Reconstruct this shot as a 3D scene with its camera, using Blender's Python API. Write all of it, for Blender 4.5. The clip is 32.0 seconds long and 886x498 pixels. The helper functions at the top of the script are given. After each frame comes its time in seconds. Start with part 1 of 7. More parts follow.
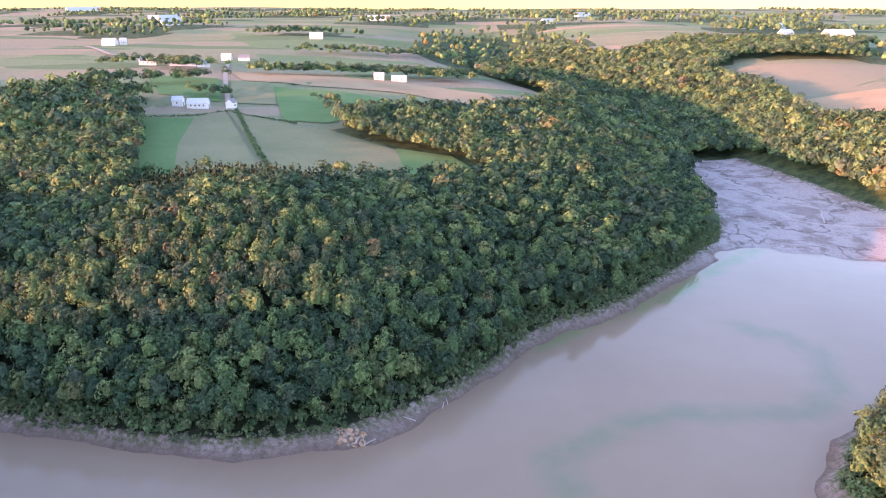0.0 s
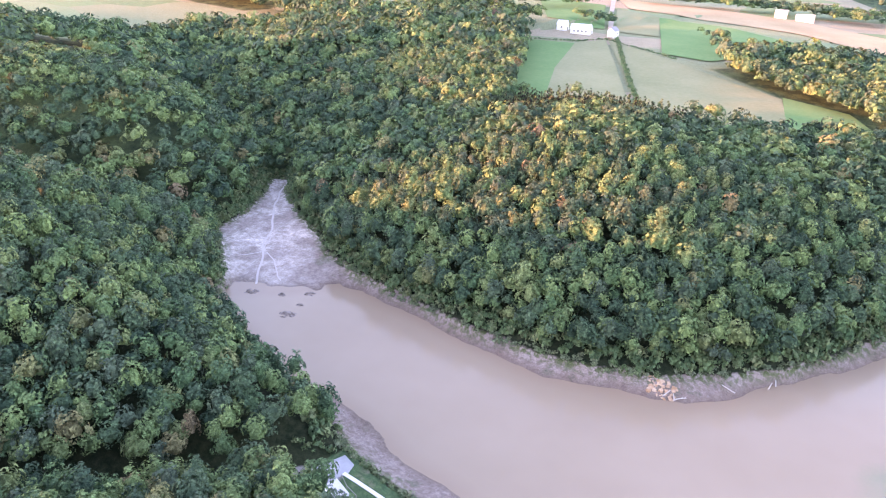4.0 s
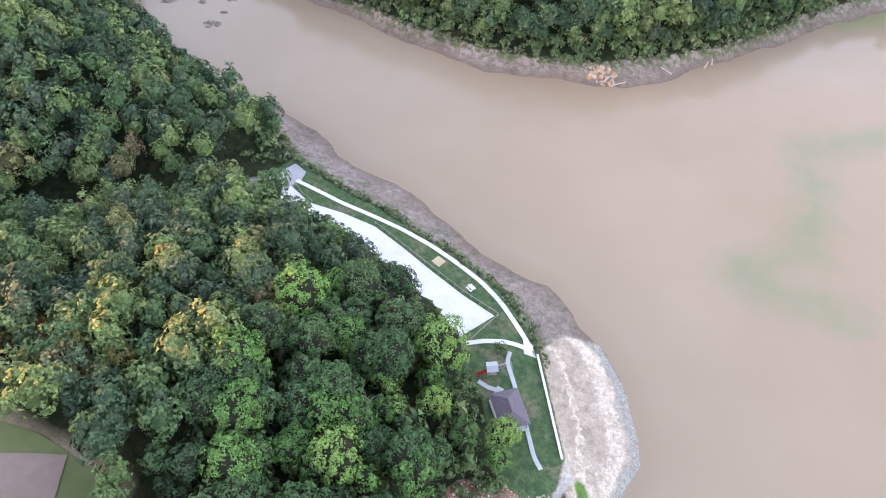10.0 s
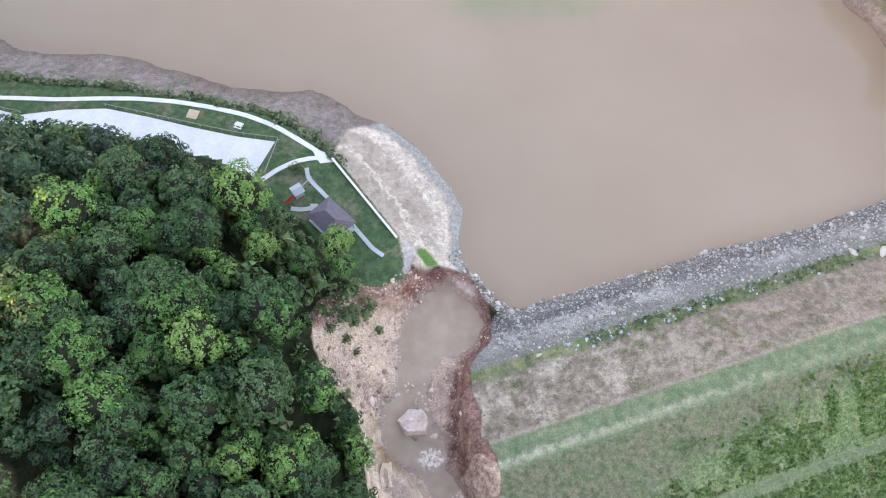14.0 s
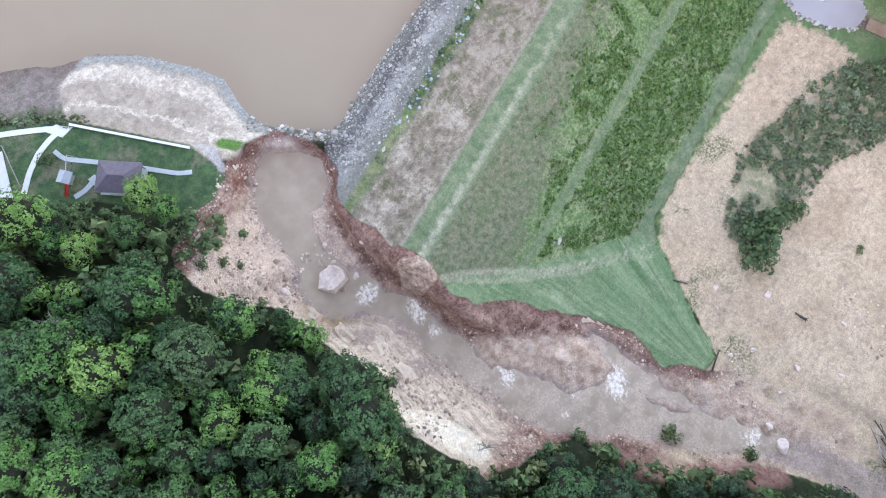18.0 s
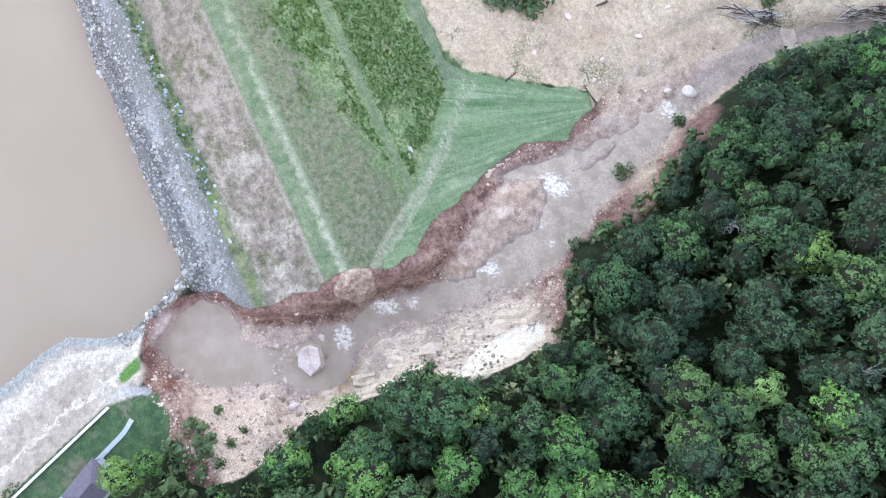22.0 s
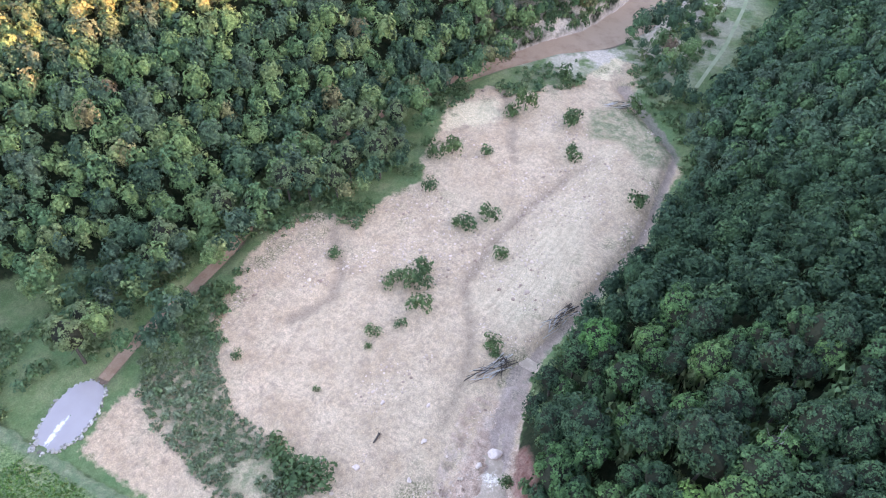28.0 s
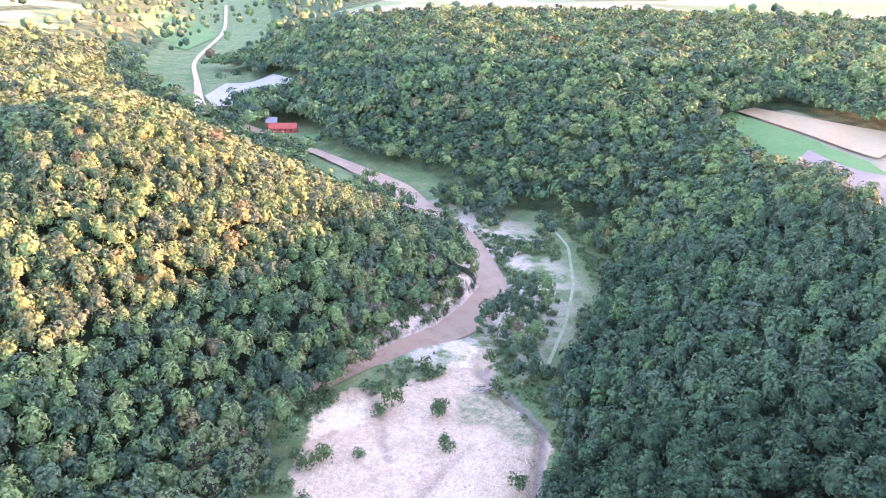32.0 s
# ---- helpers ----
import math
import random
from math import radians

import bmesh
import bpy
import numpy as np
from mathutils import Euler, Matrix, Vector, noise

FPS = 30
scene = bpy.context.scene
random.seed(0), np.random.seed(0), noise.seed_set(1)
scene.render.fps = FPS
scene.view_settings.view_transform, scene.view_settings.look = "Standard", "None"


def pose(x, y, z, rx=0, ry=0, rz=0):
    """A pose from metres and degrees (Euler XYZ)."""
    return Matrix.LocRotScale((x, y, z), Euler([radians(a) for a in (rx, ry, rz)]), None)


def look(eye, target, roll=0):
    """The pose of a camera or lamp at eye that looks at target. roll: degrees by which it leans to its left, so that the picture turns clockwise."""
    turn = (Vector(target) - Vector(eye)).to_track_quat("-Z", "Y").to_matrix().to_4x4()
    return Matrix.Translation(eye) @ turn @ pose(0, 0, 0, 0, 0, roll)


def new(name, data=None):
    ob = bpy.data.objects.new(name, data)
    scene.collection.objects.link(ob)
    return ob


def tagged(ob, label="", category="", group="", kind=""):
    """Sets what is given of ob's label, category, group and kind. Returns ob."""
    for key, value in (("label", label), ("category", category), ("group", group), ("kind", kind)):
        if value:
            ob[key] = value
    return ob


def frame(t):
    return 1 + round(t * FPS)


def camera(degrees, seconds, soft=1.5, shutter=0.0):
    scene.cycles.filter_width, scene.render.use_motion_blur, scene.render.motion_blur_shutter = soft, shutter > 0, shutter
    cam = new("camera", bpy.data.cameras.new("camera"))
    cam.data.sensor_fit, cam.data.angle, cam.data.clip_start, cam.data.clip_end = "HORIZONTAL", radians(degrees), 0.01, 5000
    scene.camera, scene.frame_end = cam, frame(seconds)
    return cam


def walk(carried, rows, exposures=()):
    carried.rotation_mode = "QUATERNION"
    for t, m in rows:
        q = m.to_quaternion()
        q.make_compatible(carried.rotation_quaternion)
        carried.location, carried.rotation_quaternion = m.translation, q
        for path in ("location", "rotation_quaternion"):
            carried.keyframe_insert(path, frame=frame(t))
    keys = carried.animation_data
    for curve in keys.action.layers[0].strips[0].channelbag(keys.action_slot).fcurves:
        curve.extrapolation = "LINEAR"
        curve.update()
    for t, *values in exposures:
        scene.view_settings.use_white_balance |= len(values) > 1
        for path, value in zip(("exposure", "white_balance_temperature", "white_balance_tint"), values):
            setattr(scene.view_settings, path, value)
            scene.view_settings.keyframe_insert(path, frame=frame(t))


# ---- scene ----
cam = camera(64.45, 32.0, 1.05)
PATH = [
    (0.0, pose(0, 0, 140, 70.50, -0.03, -0.00)),
    (0.5, pose(0, 0, 140, 70.61, -0.33, 6.97)),
    (1.0, pose(0, 0, 140, 70.66, -0.57, 12.86)),
    (1.5, pose(0, 0, 140, 70.68, -0.58, 17.26)),
    (2.0, pose(0, 0, 140, 70.46, -0.67, 21.58)),
    (2.5, pose(0, 0, 140, 70.12, -0.68, 25.14)),
    (3.0, pose(0, 0, 140, 69.10, -0.73, 27.54)),
    (3.5, pose(0, 0, 140, 67.11, -0.68, 28.96)),
    (5.5, pose(0, 0, 140, 59.14, -0.40, 31.14)),
    (6.0, pose(0, 0, 140, 57.11, -0.38, 31.36)),
    (6.5, pose(0, 0, 140, 55.11, -0.33, 31.53)),
    (7.0, pose(0, 0, 140, 53.09, -0.27, 31.35)),
    (7.5, pose(0, 0, 140, 51.10, -0.19, 31.37)),
    (8.0, pose(0, 0, 140, 49.11, -0.18, 31.40)),
    (8.5, pose(0, 0, 140, 47.06, -0.14, 30.70)),
    (9.0, pose(0, 0, 140, 45.02, -0.09, 29.57)),
    (9.5, pose(0, 0, 140, 42.99, -0.09, 27.30)),
    (10.0, pose(0, 0, 140, 40.96, -0.03, 23.69)),
    (10.5, pose(0, 0, 140, 38.94, 0.09, 20.06)),
    (11.0, pose(0, 0, 140, 36.93, 0.16, 16.56)),
    (11.5, pose(0, 0, 140, 34.88, 0.14, 13.12)),
    (12.0, pose(0, 0, 140, 32.94, 0.09, 9.66)),
    (12.5, pose(0, 0, 140, 30.88, 0.15, 5.61)),
    (13.0, pose(0, 0, 140, 28.83, 0.18, 1.41)),
    (13.5, pose(0, 0, 140, 26.75, 0.23, -2.79)),
    (14.0, pose(0, 0, 140, 24.68, 0.28, -7.10)),
    (14.5, pose(0, 0, 140, 22.74, 0.25, -11.18)),
    (16.5, pose(0, 0, 140, 14.90, 0.13, -30.12)),
    (17.0, pose(0, 0, 140, 13.02, 0.19, -36.32)),
    (17.5, pose(0, 0, 140, 10.97, 0.18, -42.56)),
    (18.0, pose(0, 0, 140, 8.91, 0.12, -48.55)),
    (18.5, pose(0, 0, 140, 6.87, 0.15, -55.19)),
    (19.0, pose(0, 0, 140, 4.77, 0.15, -64.51)),
    (19.5, pose(0, 0, 140, 3.56, 0.12, -73.38)),
    (20.0, pose(0, 0, 140, 3.32, 0.08, -82.25)),
    (20.5, pose(0, 0, 140, 3.22, 0.01, -91.13)),
    (21.0, pose(0, 0, 140, 3.17, -0.06, -98.24)),
    (21.5, pose(0, 0, 140, 3.46, -0.07, -101.65)),
    (22.0, pose(0, 0, 140, 4.99, -0.12, -104.11)),
    (22.5, pose(0, 0, 140, 7.84, -0.18, -106.68)),
    (23.0, pose(0, 0, 140, 10.86, -0.24, -110.85)),
    (23.5, pose(0, 0, 140, 13.93, -0.33, -115.55)),
    (24.0, pose(0, 0, 140, 17.12, -0.42, -120.36)),
    (24.5, pose(0, 0, 140, 20.28, -0.38, -124.75)),
    (26.5, pose(0, 0, 140, 32.54, -0.40, -137.18)),
    (27.0, pose(0, 0, 140, 35.55, -0.20, -140.45)),
    (27.5, pose(0, 0, 140, 38.59, -0.23, -141.62)),
    (28.0, pose(0, 0, 140, 41.60, -0.25, -142.86)),
    (28.5, pose(0, 0, 140, 44.64, -0.24, -145.31)),
    (29.0, pose(0, 0, 140, 47.65, -0.22, -148.83)),
    (29.5, pose(0, 0, 140, 50.63, -0.24, -152.25)),
    (30.0, pose(0, 0, 140, 53.60, -0.25, -154.94)),
    (30.5, pose(0, 0, 140, 56.56, -0.30, -156.06)),
    (31.0, pose(0, 0, 140, 59.53, -0.21, -156.24)),
    (31.5, pose(0, 0, 140, 62.54, -0.24, -156.16)),
    (32.0, pose(0, 0, 140, 65.67, -0.50, -155.92)),
]
walk(cam, PATH, [(0, 2.8, 6200, 43), (1, 2.98, 6300, 48), (3, 3.55, 6700, 50), (6, 3.85, 7350, 49), (9, 3.7, 8000, 43), (12, 3.42, 7850, 34), (14, 3.35, 7900, 36), (17, 3.42, 7650, 36), (20, 3.55, 7500, 31), (22, 3.72, 7350, 34), (24, 3.75, 7150, 35), (28, 3.6, 6900, 37), (30, 3.85, 6850, 42), (32, 4.1, 6350, 50)])

# ---- world, sun, exposure ----
SUN_FROM = Vector((-0.91, -0.42, 0.0)).normalized()
SUN_ELEV = radians(6.3)
world = bpy.data.worlds.new("sky")
scene.world = world
world.use_nodes = True
wn = world.node_tree
sky = wn.nodes.new("ShaderNodeTexSky")
sky.sky_type, sky.sun_disc = "NISHITA", False
sky.sun_elevation, sky.sun_rotation = SUN_ELEV, math.atan2(SUN_FROM.x, SUN_FROM.y)
sky.dust_density, sky.air_density, sky.ozone_density, sky.altitude = 1.0, 1.0, 1.2, 350
back = wn.nodes["Background"]
back.inputs["Strength"].default_value = 0.15
wn.links.new(sky.outputs[0], back.inputs["Color"])
sun_data = bpy.data.lights.new("sun", "SUN")
sun_data.energy, sun_data.angle, sun_data.color = 2.6, radians(0.6), (1.0, 0.41, 0.2)
sun = new("sun", sun_data)
sun.matrix_world = look((SUN_FROM.x * 300, SUN_FROM.y * 300, 300 * math.tan(SUN_ELEV)), (0, 0, 0))


# ---- materials ----
class Nodes:
    """Short hand for building a node material."""

    def __init__(self, name):
        self.mat = bpy.data.materials.new(name)
        self.mat.use_nodes = True
        self.t = self.mat.node_tree
        self.bsdf = self.t.nodes["Principled BSDF"]
        self.pos = self.t.nodes.new("ShaderNodeNewGeometry").outputs["Position"]

    def set(self, sock, v):
        if isinstance(v, bpy.types.NodeSocket):
            self.t.links.new(v, sock)
        elif isinstance(v, (tuple, list)) and len(v) == 3 and sock.type == "RGBA":
            sock.default_value = (*v, 1)
        else:
            sock.default_value = v

    def math(self, op, a, b=0.0, c=0.0):
        n = self.t.nodes.new("ShaderNodeMath")
        n.operation = op
        for s, v in zip(n.inputs, (a, b, c)):
            self.set(s, v)
        return n.outputs[0]

    def noise(self, scale, detail=3.0, rough=0.55, vec=None, stretch=None):
        n = self.t.nodes.new("ShaderNodeTexNoise")
        v = vec or self.pos
        if stretch:
            m = self.t.nodes.new("ShaderNodeMapping")
            m.inputs["Scale"].default_value = stretch
            self.t.links.new(v, m.inputs["Vector"])
            v = m.outputs[0]
        self.t.links.new(v, n.inputs["Vector"])
        n.inputs["Scale"].default_value, n.inputs["Detail"].default_value, n.inputs["Roughness"].default_value = scale, detail, rough
        return n.outputs["Fac"]

    def cells(self, scale, out="Distance", feature="F1", rand=1.0):
        n = self.t.nodes.new("ShaderNodeTexVoronoi")
        n.feature = feature
        self.t.links.new(self.pos, n.inputs["Vector"])
        n.inputs["Scale"].default_value, n.inputs["Randomness"].default_value = scale, rand
        return n.outputs[out]

    def ramp(self, v, lo, hi, a=0.0, b=1.0):
        n = self.t.nodes.new("ShaderNodeMapRange")
        for s, x in zip(n.inputs, (v, lo, hi, a, b)):
            self.set(s, x)
        return n.outputs[0]

    def mix(self, f, a, b):
        n = self.t.nodes.new("ShaderNodeMix")
        n.data_type = "RGBA"
        self.set(n.inputs[0], f), self.set(n.inputs[6], a), self.set(n.inputs[7], b)
        return n.outputs[2]

    def attr(self, name, out="Fac"):
        n = self.t.nodes.new("ShaderNodeAttribute")
        n.attribute_name = name
        return n.outputs[out]

    def random(self):
        return self.t.nodes.new("ShaderNodeObjectInfo").outputs["Random"]

    def island(self):
        return self.t.nodes.new("ShaderNodeNewGeometry").outputs["Random Per Island"]

    def split(self, v):
        n = self.t.nodes.new("ShaderNodeSeparateXYZ")
        self.t.links.new(v, n.inputs[0])
        return n.outputs

    def bump(self, h, strength=0.4, dist=0.2):
        n = self.t.nodes.new("ShaderNodeBump")
        n.inputs["Strength"].default_value, n.inputs["Distance"].default_value = strength, dist
        self.t.links.new(h, n.inputs["Height"])
        self.t.links.new(n.outputs[0], self.bsdf.inputs["Normal"])

    def done(self, color, rough=0.9, spec=0.3, metal=0.0):
        self.set(self.bsdf.inputs["Base Color"], color)
        self.set(self.bsdf.inputs["Roughness"], rough)
        self.set(self.bsdf.inputs["Specular IOR Level"], spec)
        self.set(self.bsdf.inputs["Metallic"], metal)
        return self.mat


def simple(name, a, b, scale=3.0, rough=0.85, bump=0.0, spec=0.3, metal=0.0, fine=14.0):
    """A surface that wanders between two colours at two scales."""
    n = Nodes(name)
    f = n.math("ADD", n.math("MULTIPLY", n.noise(scale), 0.6), n.math("MULTIPLY", n.noise(scale * fine / 3, 2), 0.4))
    if bump:
        n.bump(n.noise(scale * fine / 2, 4), bump, 0.1)
    return n.done(n.mix(n.ramp(f, 0.32, 0.68), a, b), rough, spec, metal)


def leaf_material(name, stops, source, glow=0.18, relief=0.0):
    """Leaves: one tint a tree, small changes leaf by leaf, light passing through."""
    n = Nodes(name)
    r = n.random() if source == "object" else n.attr("tint")
    ramp = n.t.nodes.new("ShaderNodeValToRGB")
    e = ramp.color_ramp.elements
    e[0].position, e[0].color = stops[0][0], (*stops[0][1], 1)
    e[1].position, e[1].color = stops[1][0], (*stops[1][1], 1)
    for p, c in stops[2:]:
        e.new(p).color = (*c, 1)
    n.t.links.new(r, ramp.inputs[0])
    c = ramp.outputs[0]
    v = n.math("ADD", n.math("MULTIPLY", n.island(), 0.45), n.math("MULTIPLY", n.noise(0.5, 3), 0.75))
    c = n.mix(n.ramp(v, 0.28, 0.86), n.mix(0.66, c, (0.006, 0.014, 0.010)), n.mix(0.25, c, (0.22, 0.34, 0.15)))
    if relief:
        # crevices between tufts darkened in the colour, as shade would do
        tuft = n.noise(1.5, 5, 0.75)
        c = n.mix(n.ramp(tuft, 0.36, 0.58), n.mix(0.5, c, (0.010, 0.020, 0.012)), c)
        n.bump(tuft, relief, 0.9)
    n.done(c, 0.7, 0.08)
    t = n.t.nodes.new("ShaderNodeBsdfTranslucent")
    n.set(t.inputs[0], n.mix(0.3, c, (0.14, 0.20, 0.06)))
    m = n.t.nodes.new("ShaderNodeMixShader")
    m.inputs[0].default_value = glow
    n.t.links.new(n.bsdf.outputs[0], m.inputs[1]), n.t.links.new(t.outputs[0], m.inputs[2])
    n.t.links.new(m.outputs[0], n.t.nodes["Material Output"].inputs["Surface"])
    return n.mat


# near-black crown core: twigs with the crown's inner shade painted in
M_TWIG_SHADE = simple("inner_twig_shade", (0.014, 0.017, 0.010), (0.032, 0.034, 0.020), 1.5, 0.95)
M_BARK = simple("bark", (0.06, 0.048, 0.038), (0.13, 0.11, 0.09), 2.0, 0.95, 0.5)
GREENS = [(0.0, (0.025, 0.079, 0.039)), (0.22, (0.041, 0.138, 0.054)), (0.42, (0.080, 0.158, 0.073)), (0.55, (0.062, 0.202, 0.052)), (0.70, (0.094, 0.274, 0.068)), (0.85, (0.161, 0.396, 0.092)), (0.965, (0.214, 0.400, 0.100)), (0.99, (0.250, 0.276, 0.079))]
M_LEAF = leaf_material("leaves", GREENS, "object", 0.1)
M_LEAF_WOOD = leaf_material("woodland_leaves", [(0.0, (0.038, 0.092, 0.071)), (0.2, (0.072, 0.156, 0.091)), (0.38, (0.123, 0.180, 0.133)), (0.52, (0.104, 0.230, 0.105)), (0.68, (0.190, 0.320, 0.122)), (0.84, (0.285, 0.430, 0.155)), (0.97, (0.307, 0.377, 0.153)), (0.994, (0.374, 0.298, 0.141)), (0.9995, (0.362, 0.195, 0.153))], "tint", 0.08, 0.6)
# darker leaf copies: the west hillside's shade put into the colour
M_LEAF_SHADED = leaf_material("shaded_leaves", [(0.0, (0.012, 0.036, 0.029)), (0.4, (0.020, 0.062, 0.039)), (0.7, (0.036, 0.094, 0.048)), (0.9, (0.054, 0.148, 0.048)), (1.0, (0.115, 0.216, 0.065))], "object", 0.08)
M_WOOD_SHADED = leaf_material("shaded_wood_leaves", [(0.0, (0.022, 0.060, 0.045)), (0.3, (0.040, 0.100, 0.062)), (0.6, (0.070, 0.155, 0.075)), (0.85, (0.120, 0.240, 0.090)), (0.96, (0.200, 0.360, 0.120)), (1.0, (0.250, 0.360, 0.130))], "tint", 0.08, 0.6)
M_LIME = leaf_material("fresh_leaves", [(0.0, (0.25, 0.46, 0.11)), (1.0, (0.30, 0.50, 0.15))], "object")
# golden leaf colour that carries low sunlight in it
M_SUNLIT = leaf_material("sunlit_leaves", [(0.0, (0.26, 0.21, 0.06)), (0.6, (0.30, 0.20, 0.07)), (1.0, (0.20, 0.22, 0.06))], "object")
M_WILLOW = leaf_material("pale_leaves", [(0.0, (0.15, 0.20, 0.105)), (1.0, (0.20, 0.25, 0.12))], "object")
M_SHRUB = leaf_material("shrub_leaves", [(0.0, (0.075, 0.14, 0.06)), (1.0, (0.16, 0.23, 0.085))], "object")
M_BRUSH = leaf_material("brush_leaves", [(0.0, (0.221, 0.273, 0.162)), (0.5, (0.299, 0.338, 0.209)), (1.0, (0.195, 0.286, 0.121))], "tint")
M_THICKET = leaf_material("thicket_leaves", [(0.0, (0.104, 0.194, 0.098)), (0.6, (0.163, 0.263, 0.111)), (1.0, (0.286, 0.312, 0.156))], "tint")
M_WEED = leaf_material("weed_leaves", [(0.0, (0.094, 0.264, 0.069)), (0.5, (0.163, 0.360, 0.081)), (0.85, (0.250, 0.384, 0.088)), (1.0, (0.362, 0.372, 0.138))], "tint", 0.25)
M_PINE = leaf_material("conifer_needles", [(0.0, (0.051, 0.084, 0.042)), (1.0, (0.093, 0.123, 0.056))], "tint", 0.08)
M_SPRUCE = leaf_material("spruce_needles", [(0.0, (0.045, 0.10, 0.045)), (1.0, (0.06, 0.13, 0.06))], "object", 0.1)

# ---- the plan: outlines in metres, x and y, seen from above ----
FAR_SHORE = [(-204, 180), (-186, 188), (-172, 200), (-167, 209), (-147, 205), (-119, 200), (-89, 193), (-66, 190), (-47, 194), (-32, 197),
             (-22, 199), (-5, 217), (3, 226), (22, 245), (40, 272), (54, 283), (71, 292), (92, 310), (124, 343), (171, 396)]
EAST_SHORE = [(204, 390), (250, 366), (225, 300), (185, 240), (158, 216), (131, 202), (112, 176), (110, 160), (117, 145), (124, 105), (121, 98), (127, 89), (132, 66)]
NEAR_SHORE = [(38, 51), (19.8, 47.6), (16.8, 51), (13.6, 55.8), (10.5, 61), (11, 66), (13, 73), (11, 79), (6, 88), (-1, 98), (-8, 102), (-13, 106),
              (-20, 111), (-35, 113), (-46, 117), (-58, 123), (-69, 129), (-84, 131), (-100, 138), (-112, 142), (-125, 144), (-136, 142),
              (-155, 152), (-178, 163), (-194, 167)]
LAKE = FAR_SHORE + EAST_SHORE + NEAR_SHORE
FULL_POOL = [(-200, 236), (-185, 222), (-150, 211), (-118, 204), (-92, 199), (-69, 198), (-49, 200), (-32, 205), (-16, 215), (0, 229), (16, 246),
             (36, 276), (52, 290), (70, 300), (92, 318), (122, 352), (165, 402), (182, 441), (192, 512), (208, 628), (268, 632), (288, 546),
             (304, 450), (270, 330), (196, 236), (166, 209), (136, 196), (120, 176), (118, 160), (124, 147), (131, 104), (134, 66)]
FULL_POOL += [(38, 48), (20, 44), (11, 52), (6, 58), (-2, 66), (-15, 89), (-22, 97), (-32, 103), (-45, 108), (-56, 111), (-66, 114), (-78, 116),
              (-88, 118), (-99, 122), (-113, 132), (-125, 136), (-136, 137), (-155, 146), (-178, 157), (-198, 163), (-208, 182), (-249, 217),
              (-252, 240), (-262, 263), (-276, 287), (-266, 291), (-250, 270), (-227, 252)]
PARK = [(-104, 107), (-99, 121), (-90, 118), (-78, 115), (-60, 111), (-44, 106), (-29, 100), (-19, 92), (-15, 88), (-2, 66), (1, 62), (-1.7, 55.6),
        (-7, 54), (-13, 56), (-22, 71), (-33, 81), (-40, 89), (-51, 93), (-64, 99), (-84, 103), (-96, 104)]
BEACH = [(-15, 89), (-11, 97), (-3, 99), (6, 89), (11, 80), (14, 73), (12, 66), (11, 61), (12, 57.4), (6, 58.6), (1, 57.4), (-1.6, 60), (-2, 66)]
BREACH_TOP = [(12.8, 56.4), (14.8, 50), (15.4, 46), (13.8, 41.5), (10.2, 37.4), (8.8, 35), (8.6, 32.4), (9.6, 26), (9.2, 21.6), (11.6, 18.6), (12, 13.5), (10.1, 9.5), (10.2, 7.5), (12, 2.3), (17.6, -2.4),
              (20.5, -7.5), (24.1, -13.6), (27.7, -19.7), (30, -26), (29.4, -30), (28.6, -35), (32, -37.2), (34, -42), (40, -50), (46, -70), (36, -85), (29, -66), (22, -57), (13.2, -48), (8.6, -38), (6, -30),
              (-1, -26), (-7, -23.6), (-11.5, -20.4), (-13, -12), (-14.5, -2), (-12.4, 2.4), (-9.4, 5), (-12, 10), (-13, 18), (-13.2, 25), (-14, 31),
              (-18, 35), (-20.5, 43), (-20.5, 49), (-16.6, 53), (-11.2, 54.6), (-2, 57), (4.8, 58.4), (9.6, 57.6), (11.5, 57.2)]
BREACH_BED = [(12.4, 55.6), (13.9, 45.8), (10.8, 41), (7.5, 38.2), (5.4, 36), (4.4, 30), (3, 25), (3.4, 17.4), (5.6, 12), (5.4, 3.8), (6.2, -0.8), (10, -4.4), (15, -9), (19, -14), (23.6, -20), (26, -25), (26.4, -33),
              (30, -39), (36, -52), (40, -70), (34, -74), (24, -56), (15, -42), (10, -36), (5, -28), (1, -21), (-1.5, -14), (-2, -4), (-1.6, 6), (-3, 14), (-8, 19.5), (-10.4, 26), (-9.6, 32), (-6.4, 36), (-6, 42), (-4, 48), (0, 53), (5, 56.6), (10, 56.4)]
WEST_BANK = [(12.4, 55.8), (5.3, 56.2), (0, 52.6), (-3.7, 46.5), (-5.5, 38.8), (-5.6, 34.2), (-9, 30.8), (-9.8, 26.1), (-8.2, 21.2), (-3.9, 18), (-0.2, 13.5), (0.5, 10.2), (-0.2, 3), (-0.5, -4), (1.2, -13.2), (0.5, -18),
         (3.1, -24.6), (6.8, -30), (11, -35.4), (15.1, -39.5), (18.4, -46.2), (21.1, -52.9), (27.8, -59.2), (32, -68.1), (34.5, -78), (38, -88)]
EAST_BANK = [(40, -88), (41.4, -83.9), (38.2, -73.6), (35.4, -65.7), (30.7, -57.9), (28.8, -52.2),
         (26, -45.5), (22.5, -41.2), (22, -36), (21.5, -28), (16.9, -26.5), (11.8, -23.6), (11.2, -19), (7.9, -12.4), (5, -8), (5.2, -1), (4.8, 6.1), (5, 13.2), (3.2, 17.1), (2.2, 21.6), (1.2, 26), (-0.4, 30.6), (0.8, 36.3),
         (4, 40.2), (7.7, 39.6), (10.8, 41.8), (13.7, 46)]
WATER = WEST_BANK + EAST_BANK
